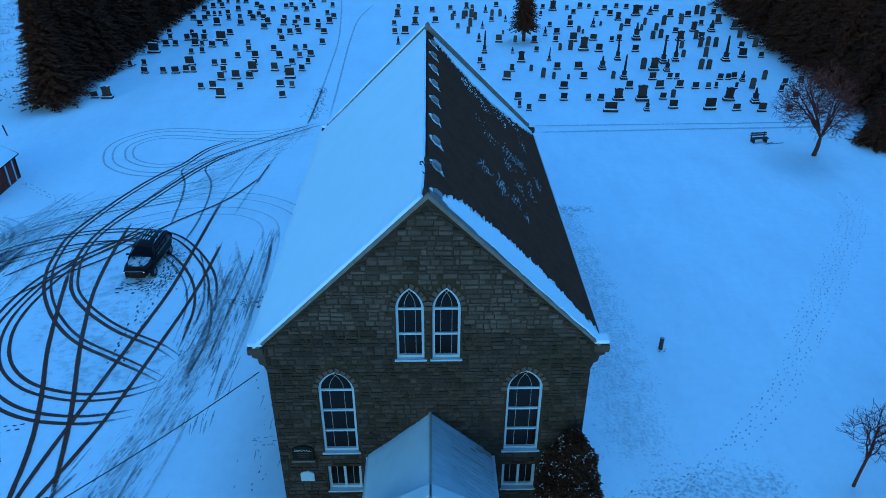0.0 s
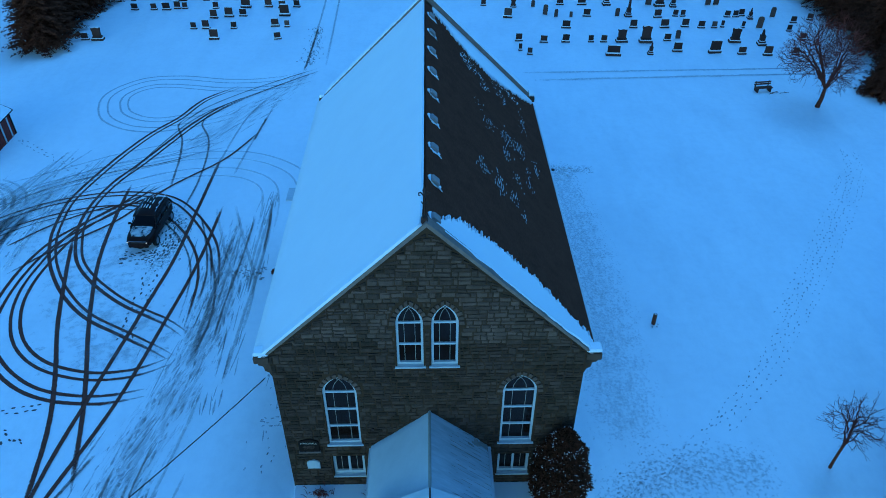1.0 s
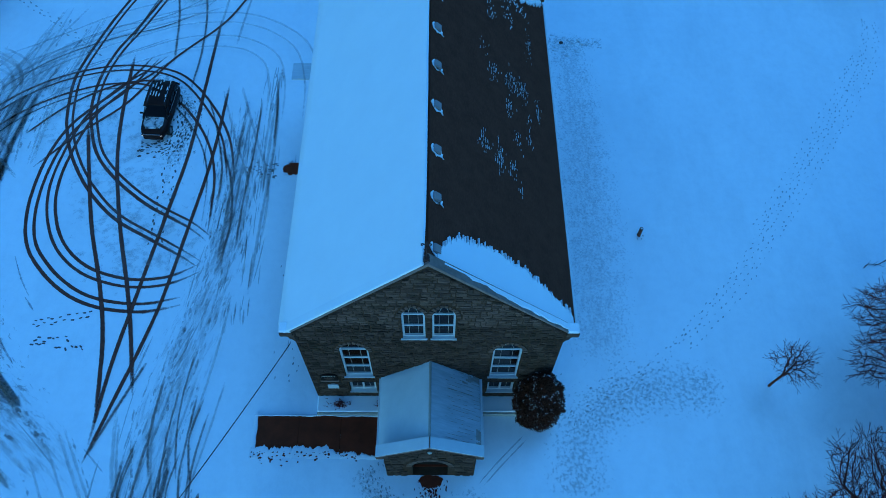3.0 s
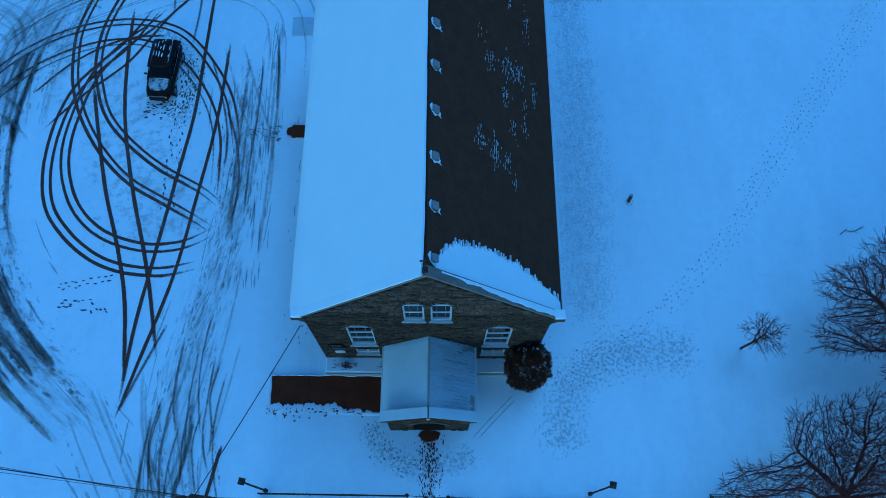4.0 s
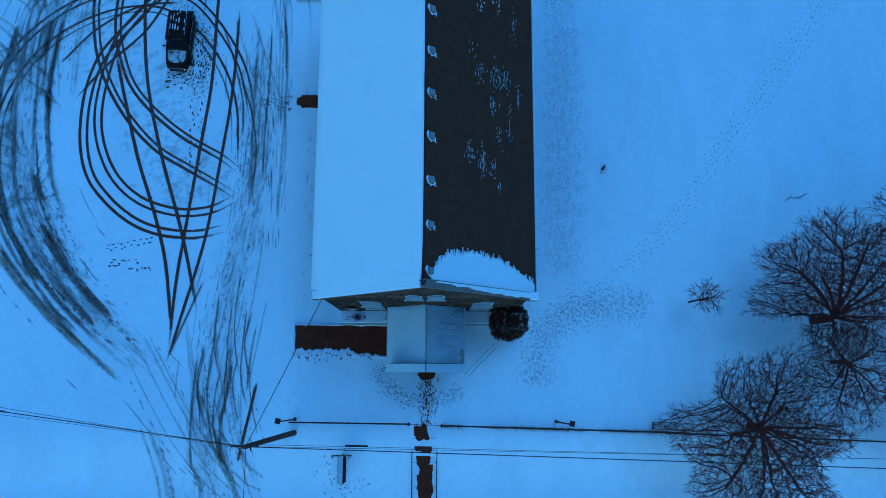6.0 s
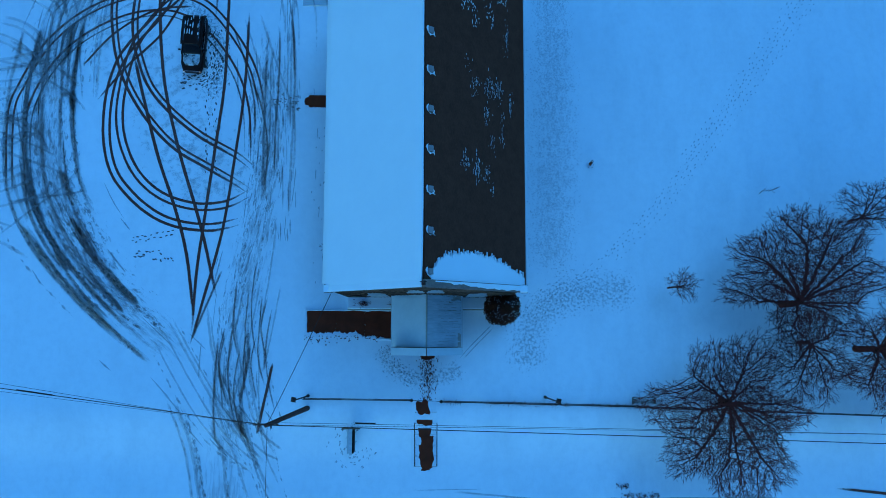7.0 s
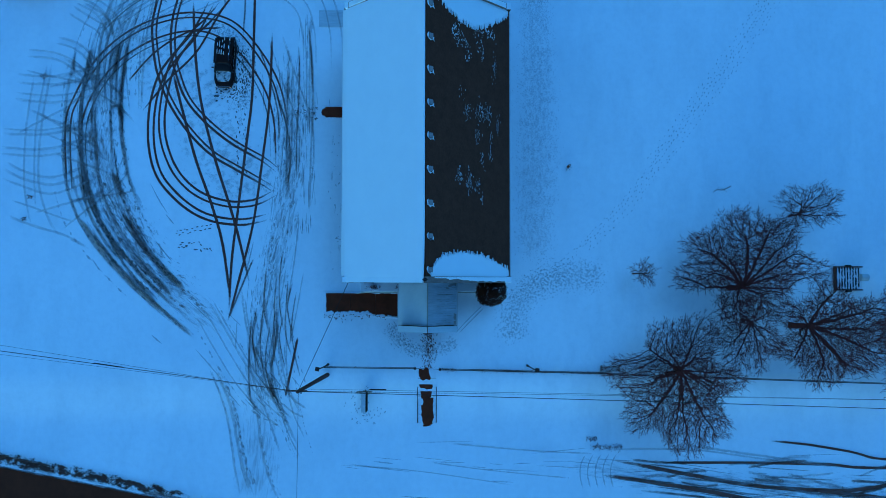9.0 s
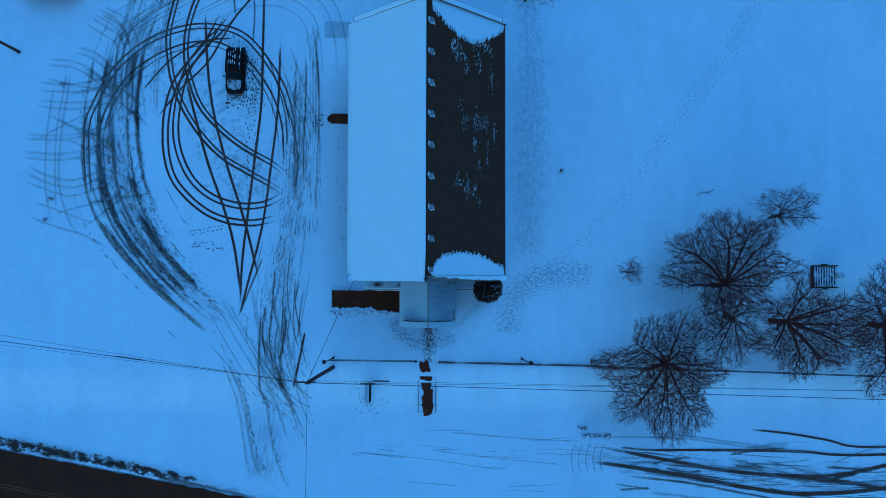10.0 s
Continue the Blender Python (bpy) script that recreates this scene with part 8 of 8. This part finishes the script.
    for y in (-1.25, 1.25):
        part("wheel", tube([(0.1, y - 0.06, 0.3), (0.1, y + 0.06, 0.3)], 0.3, 12), RUBBER, tr)


WX, WY = 10.0, 52.6
build_debris()


# ---- wall stones, last ----
def stone_mesh(rng):
    """One rough-faced block, unit wide and high, its face bowed and its corners knocked off."""
    verts = []
    for y, k in ((0.6, 1.0), (-0.25, 0.97), (-1.0, 0.76)):
        for u, v in ((-0.5, -0.5), (0.5, -0.5), (0.5, 0.5), (-0.5, 0.5)):
            verts.append((u * k + rng.gauss(0, 0.04), y + (rng.gauss(0, 0.16) if y < 0 else 0), v * k + rng.gauss(0, 0.07)))
    faces = [(8, 9, 10, 11)]
    for b in (0, 4):
        for k in range(4):
            faces.append((b + k, b + (k + 1) % 4, b + 4 + (k + 1) % 4, b + 4 + k))
    return verts, faces


def courses(rng, x0, x1, z0, z1, inside, lo=0.16, hi=0.27):
    """Squared rubble: pairs of rows, broken by tall blocks that span both."""
    z = z0
    out = []
    while z < z1:
        h1, h2 = rng.uniform(lo, hi), rng.uniform(lo, hi)
        x = x0 - rng.uniform(0, 0.3)
        while x < x1:
            if rng.random() < 0.08:
                w = rng.uniform(0.28, 0.5)
                cells = [(x, x + w, z, z + h1 + h2)]
            else:
                w = rng.uniform(0.5, 1.5)
                cells = []
                m = h1 + rng.uniform(-0.05, 0.05)
                for c, d in ((z, z + m), (z + m, z + h1 + h2)):
                    a = x
                    while a < x + w - 0.01:
                        b = a + rng.uniform(0.24, 0.66)
                        if x + w - b < 0.17:
                            b = x + w
                        cells.append((a, b, c, d))
                        a = b
            x += w
            for a, b, c, d in cells:
                a, b = max(a, x0), min(b, x1)
                if b - a > 0.1:
                    out += inside(a, b, c, d)
        z += h1 + h2
    return out


def front_stones():
    rng = random.Random(404)

    def blocked(x, z):
        for _, cx, half, sill, spring, tip in OPENINGS:
            if sill - 0.12 < z < spring - 0.1 and abs(x - cx) < half + 0.02:
                return True
            if spring - 0.1 <= z < tip + 0.30:
                k = (z - spring + 0.1) / (tip + 0.40 - spring)
                if abs(x - cx) < (half + 0.25) * math.sqrt(max(0.0, 1 - k ** 1.7)):
                    return True
        for cx, half, a, b in CELLAR:
            if a - 0.1 < z < b and abs(x - cx) < half + 0.02:
                return True
        return False

    def inside(a, b, c, d):
        zm = (c + d) / 2
        top = roof_z(a if abs(a - CX) > abs(b - CX) else b) + 0.03
        if d > top:
            s = 1 if (a + b) / 2 > CX else -1
            tops = [roof_z(a) - 0.03, roof_z(b) - 0.03]
            if max(tops) < c + 0.08:
                return []
            edge = CX + s * (RIDGE - 0.05 - c) / SLOPE
            if min(tops) < c + 0.05:
                if s > 0:
                    b = min(b, edge)
                else:
                    a = max(a, edge)
            if b - a > 0.07:
                cut.append((a, b, c, max(c + 0.04, min(d, roof_z(a) - 0.03)), max(c + 0.04, min(d, roof_z(b) - 0.03))))
            return []
        cuts = [a + (b - a) * i / 8 for i in range(9)]
        runs, start = [], None
        for i in range(8):
            bad = any(blocked(x, z) for x in (cuts[i], cuts[i + 1]) for z in (c + 0.02, zm, d - 0.02))
            if not bad and start is None:
                start = cuts[i]
            if bad and start is not None:
                runs.append((start, cuts[i]))
                start = None
        if start is not None:
            runs.append((start, b))
        return [(p, q, c, d) for p, q in runs if q - p > 0.09]
    cut = []
    stones = courses(rng, WALL_L, WALL_R, 0.30, RIDGE, inside)
    # dark ones behind the porch roof stay, they show beside it
    kinds = []
    for k in range(14):
        v, f = stone_mesh(rng)
        me = bpy.data.meshes.new("stone")
        me.from_pydata(v, [], f)
        me.materials.append(STONE)
        kinds.append(me)
    near = sorted(stones, key=lambda s: -s[2])[:290]
    chosen = set(near)
    gap = 0.045
    for a, b, c, d in near:
        ob = new("stone", rng.choice(kinds))
        ob.parent = front_wall
        ob.location = ((a + b) / 2, FRONT, (c + d) / 2)
        ob.scale = (b - a - gap, rng.uniform(0.025, 0.055), d - c - gap)
    verts, faces = [], []
    for a, b, c, d in stones:
        if (a, b, c, d) in chosen:
            continue
        v, f = stone_mesh(rng)
        base = len(verts)
        sx, sy, sz = b - a - gap, rng.uniform(0.025, 0.055), d - c - gap
        verts += [((a + b) / 2 + x * sx, FRONT + y * sy, (c + d) / 2 + z * sz) for x, y, z in v]
        faces += [tuple(base + i for i in q) for q in f]
    for a, b, c, da, db in cut:
        v, f = stone_mesh(rng)
        base = len(verts)
        depth = rng.uniform(0.03, 0.07)
        for x, y, z in v:
            u = x + 0.5
            top = da + (db - da) * min(1.0, max(0.0, u))
            verts.append((a + gap / 2 + u * (b - a - gap), FRONT + y * depth, c + gap / 2 + (z + 0.5) * max(0.02, top - c - gap)))
        faces += [tuple(base + i for i in q) for q in f]
    rest = mesh_object("masonry", verts, faces, STONE, front_wall)
    rest["kind"] = "stuff"

    def in_porch(a, b, c, d):
        top = parametric_top(a, b)
        if d > top or (abs((a + b) / 2 - P_CX) < 1.32 and d < 3.4):
            return []
        return [(a, b, c, d)]

    def parametric_top(a, b):
        return parapet_z(a if abs(a - P_CX) > abs(b - P_CX) else b)
    verts, faces = [], []
    for a, b, c, d in courses(rng, P_L, P_R, 0.0, 5.8, in_porch, 0.18, 0.3):
        v, f = stone_mesh(rng)
        base = len(verts)
        sx, sy, sz = b - a - gap, rng.uniform(0.03, 0.06), d - c - gap
        verts += [((a + b) / 2 + x * sx, P_Y0 + y * sy, (c + d) / 2 + z * sz) for x, y, z in v]
        faces += [tuple(base + i for i in q) for q in f]
    rest = mesh_object("masonry", verts, faces, STONE, porch_wall)
    rest["kind"] = "stuff"


front_stones()
